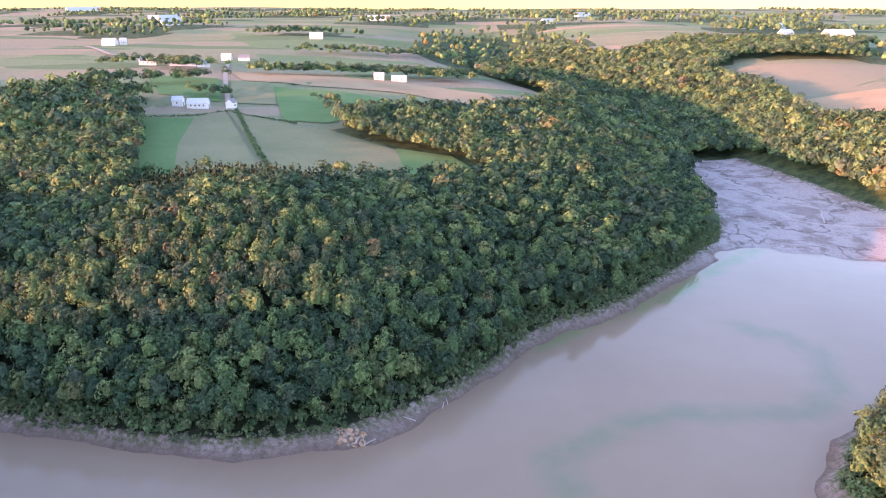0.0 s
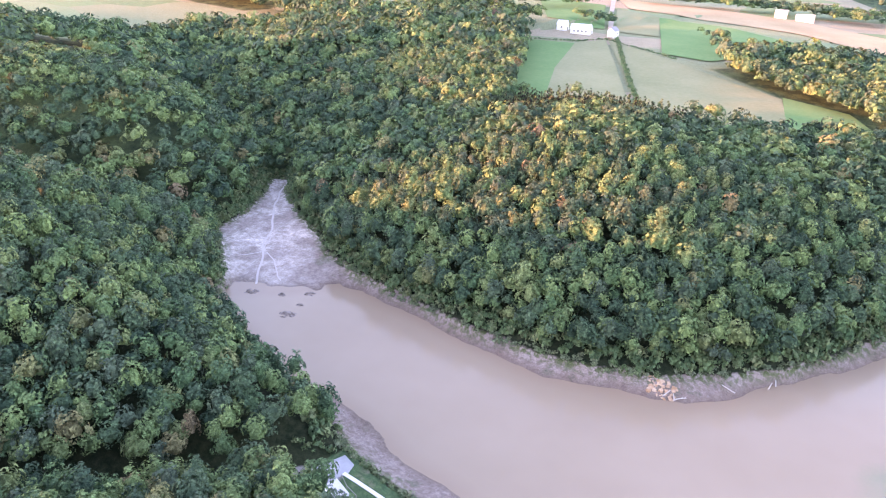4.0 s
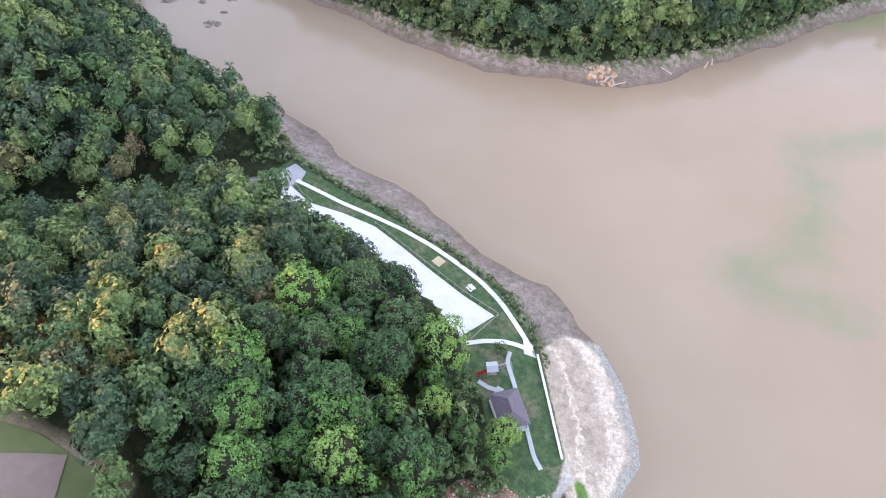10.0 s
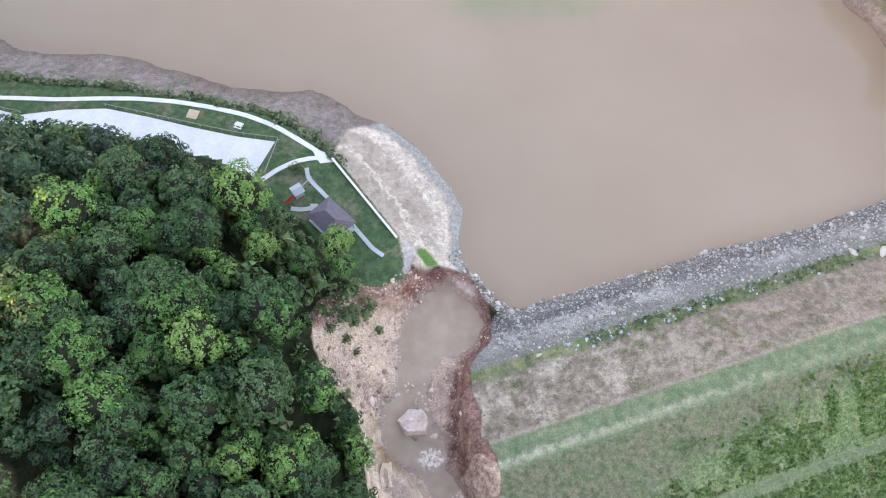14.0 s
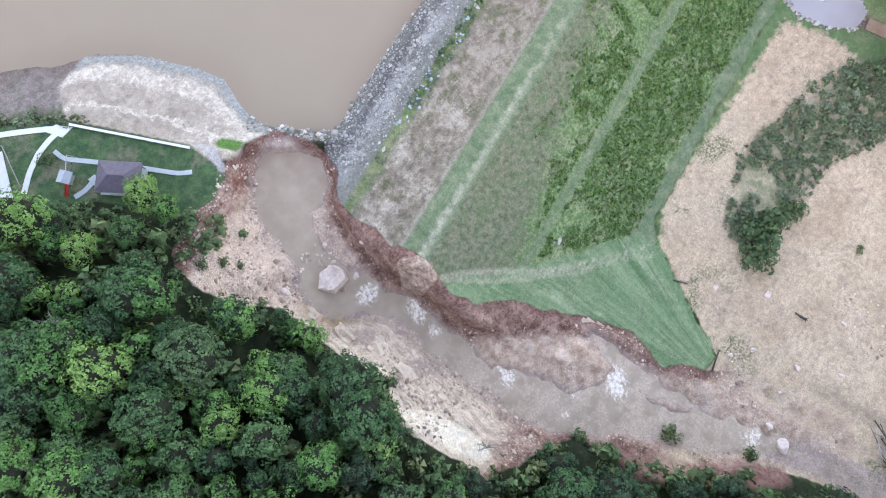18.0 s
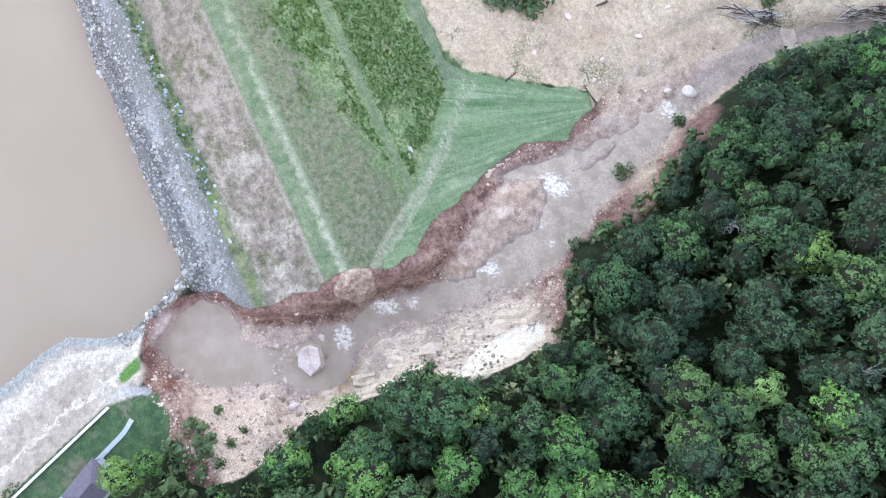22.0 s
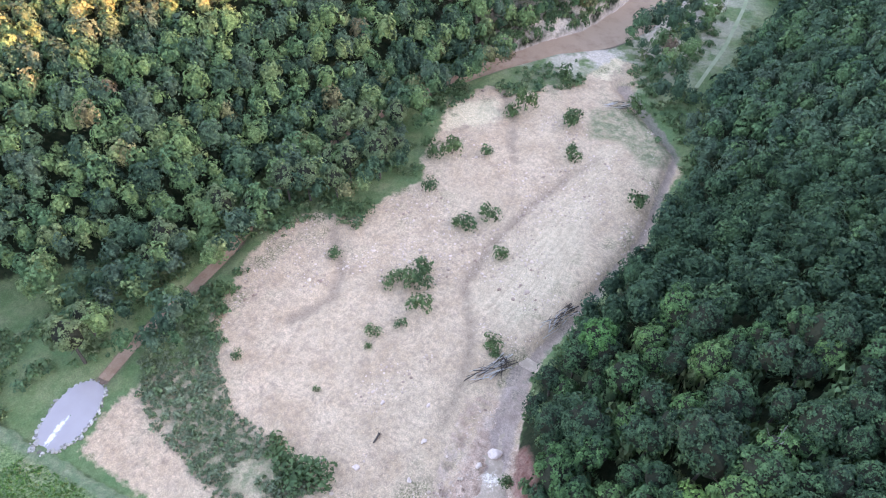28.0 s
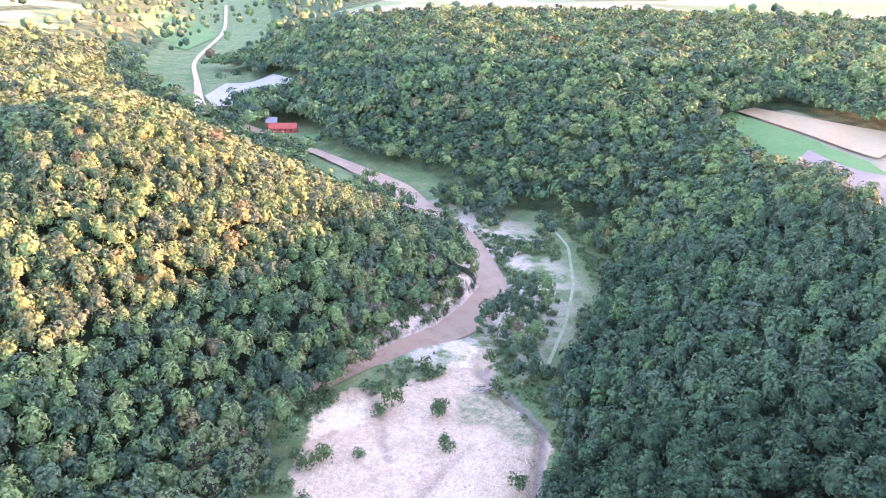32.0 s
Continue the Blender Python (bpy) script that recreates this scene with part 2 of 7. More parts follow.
BRANCH = [(24, -18), (25.8, -22), (25.4, -27), (25.2, -32), (26.6, -40), (27.5, -45), (25.5, -43), (22.5, -35), (22.2, -28), (22.8, -20)]
CREAM = [(-12.6, -0.5, 0, 1.0), (-11, -6, 0, 2.2), (-9.5, -12, 0, 2.4), (-8.4, -17, 0, 1.6)]
PATCH = [(1.6, 63.6), (3.4, 62.9), (5.6, 59.4), (5.2, 58.2), (3.0, 58.6), (1.4, 60.6)]
WASH = [(-1.3, 66.4, 0, 0.3), (0.1, 61.5, 0, 0.9), (-1.2, 57.4, 0, 0.7)]
TRACK = [(10.9, 10.9, 0, 0.3), (15.6, 7.4, 0, 0.4), (21.3, 2.0, 0, 0.4), (26.6, -3.6, 0, 0.4), (35, -9.6, 0, 0.35), (42, -13.9, 0, 0.3), (47.2, -17, 0, 0.3)]
TRACK_LOW = [(11.2, 10.0, 0, 0.3), (16.0, 4.6, 0, 0.4), (21.9, -0.9, 0, 0.4), (31.7, -8.9, 0, 0.35), (38.5, -13.2, 0, 0.3), (46.0, -19.4, 0, 0.2)]
RED_BANK = [(9, -41, 0, 1.5), (14, -49, 0, 1.8), (23, -60, 0, 2.4), (28, -66, 0, 1.6)]
RUN_Y, RUN_Z = [-90, -66, -56, -33, -27, -12, 0, 9, 12, 19, 24, 40, 57], [-9.3, -8.6, -7.7, -7.2, -6.4, -5.4, -4.6, -3.9, -3.0, -2.2, -1.3, -1.1, -1.0]
SAND = [(47, -19), (57.7, -13), (86, -10), (94, -9), (107, -7.5), (110.6, -17), (110.4, -25), (105.4, -45), (112.7, -50.4), (121, -71), (121.5, -89), (117.8, -94.5), (106, -99), (105.2, -113.3), (101, -124.5), (108, -132),
        (112, -147), (119.5, -161), (114, -177), (102, -180.5), (97, -191), (90, -198), (86, -221), (76, -222), (68, -200), (49, -188), (39, -178), (39, -162), (33, -141), (37.6, -127), (36, -109), (38, -94), (36, -75),
        (30, -62), (30, -50), (33, -42), (38, -42), (42, -33), (47.5, -20)]
FAN = [(60.5, -95), (63.3, -115), (61.5, -149), (65, -170), (60, -176), (54, -148), (47, -128), (42, -106), (47, -92)]
WHITE_BAR = [(111, -148), (119, -161), (106, -172), (100, -163)]
WHITE_SPIT = [(92, -208), (87, -224), (81, -220), (82, -206)]
GREEN_BAR = [(78, -188), (66, -197), (46, -190), (44, -176), (50, -172), (61, -179), (71, -174)]
THICKET = [(115.5, -30.6), (117.6, -46.3), (106.5, -48), (101, -41.5), (85, -34.5), (74.7, -36), (58.3, -34), (60, -27), (74.8, -18.9), (88.8, -21.2), (102.9, -22.7)]
VALLEY = [(26, -58), (34, -80), (34, -109), (30, -143), (36, -177), (45, -210), (48, -260), (50, -320), (58, -370), (120, -372), (118, -330), (102, -300),
          (84, -268), (92, -243), (103, -226), (118, -200), (132, -176), (140, -150), (145, -108), (136, -66), (150, -45), (170, -20), (160, 0),
          (120, -1), (52, -14), (47, -19), (42, -33), (38, -42), (33, -42)]
DAM_EDGE = [(15.4, 46), (13.8, 41.5), (10.2, 37.4), (8.8, 35), (8.6, 32.4), (9.6, 26), (9.2, 21.6), (11.6, 18.6), (12, 13.5), (10.1, 9.5), (10.2, 7.5), (12, 2.3), (17.6, -2.4), (20.5, -7.5), (24.1, -13.6), (27.7, -19.7), (30, -26),
            (29.4, -30), (28.6, -35), (32, -37.2), (34, -42)]
WEDGE = [(34, -42), (38.5, -41), (41.9, -32.6), (47.5, -19.3), (46.7, -13.4), (20, 3)] + DAM_EDGE[9:-1]
DAM = [(19.8, 47.6), (16, 47)] + DAM_EDGE + [(38, -42), (47, -19), (52, -14), (150, 4), (165, 30), (160, 72), (116, 64)]
DAM_O, DAM_A, DAM_N = (20.0, 47.6), (0.983, 0.183), (0.183, -0.983)
PLANTATION = [(-166, 342), (-180, 372), (-172, 398), (-130, 407), (-76, 410), (-48, 396), (-70, 384), (-120, 368)]
GRAVEL_FLAT = [(417, -538), (440, -500), (480, -500), (505, -540), (525, -604), (478, -626), (390, -560)]
HILL_FIELD = [(-125, 24), (-104, 21), (-93, 24), (-85, 23), (-75, 24), (-67, 22), (-64, 12), (-78, -5), (-125, -10)]
OPEN_NORTH = [(-520, 560), (-364, 575), (-300, 640), (-249, 576), (-200, 470), (-179, 403), (-130, 411), (-76, 414), (-31, 404), (29, 437), (6, 480),
              (-34, 505), (-90, 560), (-60, 600), (70, 668), (110, 760), (140, 900), (-100, 1500), (-900, 1500)]
OPEN_WEST = [(-550, 326), (-529, 469), (-425, 514), (-504, 541), (-607, 544), (-721, 573), (-882, 609), (-1100, 650), (-1100, 330)]
OPEN_NOOK = [(-509, 300), (-496, 316), (-486, 350), (-465, 311), (-470, 275)]
OPEN_RIDGE = [(-509, 656), (-421, 627), (-388, 700), (-330, 720), (-330, 900), (-370, 1000), (-479, 1091), (-700, 1135), (-941, 978), (-646, 698), (-586, 769)]
OPEN_EAST = [(392, 870), (366, 759), (343, 651), (385, 600), (700, 560), (800, 900), (591, 990), (476, 946), (416, 900)]
OPEN_SOUTH = [(22, -478), (-20, -400), (-34, -362), (-46, -311), (-56, -290), (-140, -320), (-110, -440), (-20, -520)]
STREAM = [(38.5, -86, -9.3, 1.2), (39, -92, -9.4, 0.9), (37, -112, -9.7, 0.9), (36, -145, -10.2, 0.7), (44, -185, -10.5, 0.7), (75, -208, -10.8, 2)]
CREEK = [(119, -22, -8.6, 1.0), (122, -33, -8.8, 1.2), (124, -50, -9, 1.2), (127, -71, -9.1, 1.2), (139, -104, -9.5, 1.2), (137.5, -126, -9.8, 1.3), (133, -150, -10, 1.4), (128, -168, -10.2, 1.8), (120, -191, -10.4, 3), (110, -214, -10.6, 4.5),
         (98, -232, -10.8, 7.5), (94, -252, -11, 9), (94, -270, -11.1, 8), (104, -292, -11.3, 4.5), (124, -321, -11.6, 3.5), (147, -343, -11.8, 3.2), (171, -354, -12, 7), (200, -380, -12.4, 9), (232, -398, -12.8, 6.5), (276, -419, -13, 4), (356, -453, -13.3, 2.5), (402, -463, -13.5, 9), (463, -492, -14, 6), (552, -590, -14.5, 2.5),
         (657, -698, -15, 2), (811, -946, -16, 2.5), (1122, -1320, -18, 2.5)]
FLOOR_SOUTH = [(88, -300, -10, 26), (120, -335, -10.5, 32), (170, -360, -11, 34), (253, -400, -11.5, 38), (356, -460, -12, 45), (463, -500, -12.5, 55), (552, -590, -13, 60),
               (657, -698, -13.5, 60), (811, -946, -15, 80), (1122, -1320, -17, 90), (1900, -2300, -20, 100)]
ARM_WEST = [(-271, 289, 3, 3), (-325, 330, 7, 2), (-390, 340, 12, 2), (-480, 420, 20, 2)]
ARM_NORTH = [(238, 632, 2, 24), (250, 800, 6, 30), (200, 1000, 10, 34), (90, 1300, 16, 40), (100, 1800, 24, 40)]
RILLS = [[(46, -62), (51.5, -80), (58, -90), (67, -99), (69.5, -116), (69, -136), (63, -167)], [(84, -150), (90, -157), (96, -167), (107, -178)], [(96, -62), (92, -74), (98, -84), (110, -92)]]
LANE = [(-97, 111, 6, 4), (-110, 99, 7, 3), (-122, 86, 8, 3), (-137, 71, 9, 3), (-160, 55, 12, 3), (-210, 30, 18, 3)]
#           x     y   height  reach
HILLS = [(-60, 340, 42, 100), (-260, 90, 58, 85), (-420, 230, 60, 90), (-330, 60, 48, 80), (-70, 30, 36, 50), (-40, -80, 58, 50), (-60, -250, 52, 75), (200, -110, 40, 75), (160, 20, 30, 60),
         (240, 240, 42, 90), (330, 700, 52, 110), (40, 700, 44, 120), (-500, 500, 48, 110), (150, -480, 55, 90), (400, -330, 48, 90)]

# rounded tops on the wooded hills: x, y, height, the two reaches, the turn of the longer one
DOMES = [(262, -222, 34, 120, 62, -0.75), (-60, -215, 12, 90, 60, 1.2), (-60, -335, 16, 70, 45, 0.5), (-150, 380, 4, 150, 75, -0.7), (-105, 300, 6, 60, 45, 0.0), (-350, 250, 16, 90, 50, 0.35), (-335, 180, -22, 115, 26, 0.45), (-240, 122, 16, 62, 46, 0.6)]


def seg_dist(X, Y, pts, closed):
    """Distance to a polyline, with the place along it as point index plus fraction."""
    P = np.array([p[:2] for p in pts], float)
    best, where = np.full(X.shape, 1e9), np.zeros(X.shape)
    for i in range(len(P) - (0 if closed else 1)):
        a, b = P[i], P[(i + 1) % len(P)]
        e = b - a
        t = np.clip(((X - a[0]) * e[0] + (Y - a[1]) * e[1]) / max(e @ e, 1e-9), 0, 1)
        d = np.hypot(X - a[0] - t * e[0], Y - a[1] - t * e[1])
        near = d < best
        best, where = np.where(near, d, best), np.where(near, i + t, where)
    return best, where


def signed(X, Y, pts):
    """Signed distance to a closed outline, below zero inside."""
    d, _ = seg_dist(X, Y, pts, True)
    P = np.array(pts, float)
    inside = np.zeros(X.shape, bool)
    for i in range(len(P)):
        (x1, y1), (x2, y2) = P[i], P[(i + 1) % len(P)]
        if y1 != y2:
            inside ^= ((y1 > Y) != (y2 > Y)) & (X < (x2 - x1) * (Y - y1) / (y2 - y1) + x1)
    return np.where(inside, -d, d)


def along(X, Y, line):
    """Distance from the edge of a band, and its height there."""
    d, k = seg_dist(X, Y, line, False)
    L = np.array(line, float)
    i = np.arange(len(L))
    return d - np.interp(k, i, L[:, 3]), np.interp(k, i, L[:, 2])


def value_noise(X, Y, scale, seed=0):
    """Smooth noise in -1..1."""
    rng = np.random.RandomState(seed + 11)
    T = rng.rand(64, 64) * 2 - 1
    u, v = X / scale, Y / scale
    i, j = np.floor(u).astype(int), np.floor(v).astype(int)
    f, g = u - i, v - j
    f, g = f * f * (3 - 2 * f), g * g * (3 - 2 * g)
    a, b = T[i % 64, j % 64], T[(i + 1) % 64, j % 64]
    c, d = T[i % 64, (j + 1) % 64], T[(i + 1) % 64, (j + 1) % 64]
    return (a * (1 - f) + b * f) * (1 - g) + (c * (1 - f) + d * f) * g


def dam_u(X, Y):
    return (X - DAM_O[0]) * DAM_N[0] + (Y - DAM_O[1]) * DAM_N[1]


def survey(X, Y):
    """Height of the ground and the outlines' distances at many places."""
    X, Y = np.asarray(X, float), np.asarray(Y, float)
    s = {}
    calm = np.clip((np.hypot(X - 14, Y - 54) - 25) / 20, 0, 1)
    Xs, Ys = X + calm * (1.5 * value_noise(X, Y, 11, 91) + 0.6 * value_noise(X, Y, 4, 92)), Y + calm * (1.5 * value_noise(X, Y, 11, 93) + 0.6 * value_noise(X, Y, 4, 94))
    arm = np.clip((-165 - X) / 15, 0, 1) + np.clip((Y - 340) / 60, 0, 1)
    wob = 7 * value_noise(X, Y, 23, 95) + 5 * value_noise(X, Y, 9, 96) + 2.5 * value_noise(X, Y, 4, 97)
    s["lake"], s["pool"] = signed(Xs, Ys, LAKE) + arm * wob, signed(Xs, Ys, FULL_POOL)
    Xj = X + 0.55 * value_noise(X, Y, 3.7, 71) + 0.4 * value_noise(X, Y, 1.5, 72)
    Yj = Y + 0.55 * value_noise(X, Y, 3.7, 73) + 0.4 * value_noise(X, Y, 1.5, 74)
    for key, outline in (("park", PARK), ("beach", BEACH), ("breach", BREACH_TOP), ("bed", BREACH_BED), ("sand", SAND), ("valley", VALLEY),
                         ("wedge", WEDGE), ("dam", DAM), ("hill_field", HILL_FIELD), ("north", OPEN_NORTH), ("west", OPEN_WEST), ("nook", OPEN_NOOK), ("ridge", OPEN_RIDGE), ("east", OPEN_EAST), ("south", OPEN_SOUTH)):
        s[key] = signed(Xj, Yj, outline) if key in ("breach", "bed", "wedge", "dam") else signed(X, Y, outline)
    s["fan"] = signed(X, Y, FAN)
    s["white"] = np.minimum(signed(X, Y, WHITE_BAR), signed(X, Y, WHITE_SPIT))
    s["green"] = np.minimum(signed(X, Y, GREEN_BAR), signed(X, Y, THICKET) + 1.5)
    s["redsoil"] = along(Xj, Yj, RED_BANK)[0]
    s["patch"], s["cream"], s["wash"], s["track"] = signed(X, Y, PATCH), along(X, Y, CREAM)[0], along(X, Y, WASH)[0], np.minimum(along(X, Y, TRACK)[0], along(X, Y, TRACK_LOW)[0])
    bands = {key: along(X, Y, line) for key, line in (("stream", STREAM), ("creek", CREEK), ("floor", FLOOR_SOUTH), ("arm_west", ARM_WEST), ("arm_north", ARM_NORTH), ("lane", LANE))}
    for key in bands:
        s[key] = bands[key][0]
    s["stream"] = np.minimum.reduce([s["stream"], signed(Xj, Yj, WATER), signed(Xj, Yj, BRANCH)])
    u = dam_u(X, Y)
    s["u"] = u
    s["weed"] = np.interp(X, [18, 40, 55, 70, 90, 120], [47, 42, 38, 36.5, 33.5, 33]) - u
    # the lake's bed and its bared banks
    out_l, in_f = np.maximum(s["lake"], 0), np.maximum(-s["pool"], 0)
    bank = np.where(s["lake"] < 0, np.maximum(s["lake"] * 0.3, -5), 4.0 * (out_l / (out_l + in_f + 0.01)) ** 1.2)
    floor = -8.0 + np.clip(-(Y + 40) / 330, 0, 1) * -2.0 + 0.35 * value_noise(X, Y, 14, 3)
    run = np.interp(Y, RUN_Y, RUN_Z)
    dam = np.interp(u, [-2, 0, 10.5, 14, 25, 31, 64, 80], [-0.8, 0, 5, 5.3, 8, 8, -6.6, -7.2])
    w = s["stream"]
    bed = run + np.where(w < 0, np.maximum(w * 0.35, -0.9), np.minimum(w * 0.34, 1.5)) + 0.2 * value_noise(X, Y, 2.2, 75) + 0.10 * value_noise(X, Y, 1.1, 76)
    pads = [(np.maximum(s["pool"], 0), bank), (np.maximum(s["park"], 0), np.full(X.shape, 6.0)), (np.maximum(s["valley"], 0), floor),
            (np.maximum(s["dam"], 0), dam), (np.maximum(s["bed"], 0), bed), (np.maximum(s["floor"], 0), bands["floor"][1]),
            (np.maximum(s["arm_west"], 0), bands["arm_west"][1]), (np.maximum(s["arm_north"], 0), bands["arm_north"][1]), (np.maximum(s["lane"], 0), bands["lane"][1])]
    W, Z, D = 0, 0, np.full(X.shape, 1e9)
    for d, z in pads:
        w = 1 / (d + 0.25) ** 3
        W, Z, D = W + w, Z + w * z, np.minimum(D, d)
    z = Z / W
    hw = hh = hr = 0
    for hx, hy, top, reach in HILLS:
        w = 1 / (((X - hx) ** 2 + (Y - hy) ** 2) / 100 ** 2 + 0.3) ** 2
        hw, hh, hr = hw + w, hh + w * top, hr + w * reach
    top, reach = hh / hw, hr / hw
    r = np.hypot(X, Y)
    rise = top * (1 - np.exp(-D / reach)) + np.clip(D / 150, 0, 1) * (4 * value_noise(X, Y, 170, 5) + 9 * value_noise(X, Y, 620, 6)) + np.clip((r - 900) / 4000, 0, 1) * 28
    hill = np.where(D > 0, np.clip(rise, 0, None), 0)
    for dx, dy, tall, a, b, turn in DOMES:
        p, q = (X - dx) * math.cos(turn) + (Y - dy) * math.sin(turn), (Y - dy) * math.cos(turn) - (X - dx) * math.sin(turn)
        hill = hill + tall * np.exp(-(p / a) ** 2 - (q / b) ** 2) * (1 - np.exp(-D / 35))
    z = z + hill
    # water has cut its way into the floor
    for key in ("stream", "creek"):
        cut = np.clip(1 - np.maximum(s[key], 0) / 2.5, 0, 1)
        z = np.where((s[key] < 2.5) & ((key == "creek") | (Y < -86)), np.minimum(z, z * (1 - cut) + (bands[key][1] - 0.5) * cut), z)
    rough = np.clip(-s["breach"] / 2, 0, 1) * (s["lake"] > 0)
    s["wall"] = seg_dist(X, Y, [(-14.8, 86.2), (-2.4, 64.9)], False)[0]
    rough = rough * np.clip((s["stream"] - 0.6) / 2, 0, 1)
    face = rough * np.clip(s["bed"] / 1.5, 0, 1) * (X > 2)
    z = z - face * 1.5 * np.abs(value_noise(X, Y, 2.4, 78)) + face * 0.8 * value_noise(X, Y, 1.2, 79)
    # a slumped mass of fill leaning on the cliff
    s["slump"] = np.hypot((X - 8.4) / 3.4, (Y - 14.3) / 3.7) - 1 + 0.55 * value_noise(X, Y, 2.6, 84)
    lump = np.clip(-s["slump"] / 0.45, 0, 1) * np.clip(s["breach"] / -0.5, 0, 1)
    z = z + lump * np.maximum(np.interp(X, [4.6, 5.6, 8.0, 10.8], [-2.0, 2.8, 5.6, 7.6]) + 0.9 * value_noise(X, Y, 1.9, 85) - z, 0)
    # the mower's arcs on the wedge
    yy = np.clip(Y, -40, 2) + 22
    s["swath"] = (X + 1.19 * yy) / (1 + 0.036 * yy)
    z = z + rough * (0.55 * value_noise(X, Y, 2.6, 8) + 0.3 * value_noise(X, Y, 1.3, 9))
    # bedded rock on the west bank stands in steps
    rock = np.clip((s["stream"] - 0.3) / 1.0, 0, 1) * np.clip(-s["breach"] / 0.8, 0, 1) * np.clip((27 - Y) / 3, 0, 1) * np.clip((Y + 22) / 4, 0, 1) * (X < 3)
    tilt = z + 0.10 * X + 0.05 * Y + 0.5 * value_noise(X, Y, 6, 77)
    step = tilt / 0.95
    f = step - np.floor(step)
    z = z + rock * 0.95 * (f ** 5 - f)
    s["rill"] = np.minimum(seg_dist(X, Y, RILLS[0], False)[0], np.minimum(seg_dist(X, Y, RILLS[1], False)[0], seg_dist(X, Y, RILLS[2], False)[0]))
    flood = np.clip(-s["sand"] / 3, 0, 1)
    z = z - flood * (0.9 * np.clip(1 - s["rill"] / 3.0, 0, 1) + 0.35 * np.abs(value_noise(X + 0.3 * Y, Y * 0.4, 5, 81)) - 0.25 * value_noise(X, Y, 2.8, 82)) * np.clip(s["fan"] / 3, 0.2, 1)
    s["D"], s["z"] = D, z
    # where the farmland lies
    wild = value_noise(X, Y, 230, 21) + 0.5 * value_noise(X, Y, 90, 22)
    reach = np.where(Y > 0, 870, 960) + 40 * value_noise(X, Y, 120, 23)
    far_open = np.where((r > reach) & (D > 110) & (wild > -0.25), -20.0, 20.0)
    s["open"] = np.minimum.reduce([far_open, s["north"], s["west"], s["nook"], s["ridge"], s["east"], s["south"], s["hill_field"]])
    return s


def axis(lo, hi, step, end, grow=1.04):
    mid = list(np.arange(lo, hi + step / 2, step))
    for sign in (1, -1):
        p, d = (mid[-1], step) if sign > 0 else (mid[0], step)
        while abs(p) < end:
            d *= grow
            p += sign * d
            mid.append(p)
        mid.sort()
    return np.array(mid)


def mesh_from(name, verts, faces, mats, smooth=True, index=None):
    """A mesh from arrays of vertices and of triangles or quads."""
    verts, faces = np.asarray(verts, np.float32), np.asarray(faces, np.int32)
    me = bpy.data.meshes.new(name)
    n = faces.shape[1]
    me.vertices.add(len(verts)), me.loops.add(faces.size), me.polygons.add(len(faces))
    me.vertices.foreach_set("co", verts.ravel())
    me.loops.foreach_set("vertex_index", faces.ravel())
    me.polygons.foreach_set("loop_start", np.arange(0, faces.size, n, dtype=np.int32))
    me.polygons.foreach_set("use_smooth", np.full(len(faces), smooth, bool))
    if index is not None:
        me.polygons.foreach_set("material_index", np.asarray(index, np.int32))
    for m in mats if isinstance(mats, (list, tuple)) else [mats]:
        me.materials.append(m)
    me.update(calc_edges=True)
    return me


def give(me, name, values):
    a = me.attributes.new(name, "FLOAT", "POINT")
    a.data.foreach_set("value", np.asarray(values, np.float32))


def part(name, bm, material, parent=None, label=""):
    """One bmesh as one mesh object under a thing."""
    me = bpy.data.meshes.new(name)
    bm.to_mesh(me)
    bm.free()
    me.materials.append(material)
    ob = new(name, me)
    ob.parent = parent
    if label:
        ob["label"] = label
    return ob


def grid_faces(nx, ny):
    i, j = np.meshgrid(np.arange(nx - 1), np.arange(ny - 1), indexing="ij")
    a = (i * ny + j).ravel()
    return np.stack([a, a + ny, a + ny + 1, a + 1], 1)


# ---- the ground's cover ----
def ground_material():
    n = Nodes("ground_cover")
    fine, mid, big, huge = n.noise(2.2, 4, 0.65), n.noise(0.5, 4, 0.6), n.noise(0.11, 4, 0.6), n.noise(0.02, 3)
    grit = n.noise(5.5, 3, 0.7)
    A = {k: n.attr(k) for k in ("lake", "pool", "park", "beach", "breach", "bed", "sand", "valley", "wedge", "dam", "u", "open", "stream", "creek", "floor", "lane", "wall", "rill", "patch", "cream", "wash", "track", "fan", "white", "green", "redsoil", "weed", "slump", "swath")}

    def area(v, soft=0.5, ragged=1.0, noise=None):
        """1 inside an outline, with a ragged edge."""
        w = n.math("ADD", v, n.math("MULTIPLY", n.math("SUBTRACT", noise or mid, 0.5), ragged * 4))
        return n.ramp(w, soft, -soft)

    def band(v, lo, hi, soft=0.6, ragged=1.0):
        w = n.math("ADD", v, n.math("MULTIPLY", n.math("SUBTRACT", mid, 0.5), ragged * 4))
        return n.math("MULTIPLY", n.ramp(w, lo - soft, lo + soft), n.ramp(w, hi + soft, hi - soft))

    def tone(v, a, b, lo=0.35, hi=0.65):
        return n.mix(n.ramp(v, lo, hi), a, b)

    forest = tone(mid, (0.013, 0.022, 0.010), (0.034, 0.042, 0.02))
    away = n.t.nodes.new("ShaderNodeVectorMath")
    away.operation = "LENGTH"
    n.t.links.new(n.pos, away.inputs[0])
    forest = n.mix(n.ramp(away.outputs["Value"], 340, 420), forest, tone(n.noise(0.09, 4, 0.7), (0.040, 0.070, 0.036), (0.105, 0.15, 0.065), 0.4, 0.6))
    # farmland: strips of hay, maize and stubble
    m = n.t.nodes.new("ShaderNodeMapping")
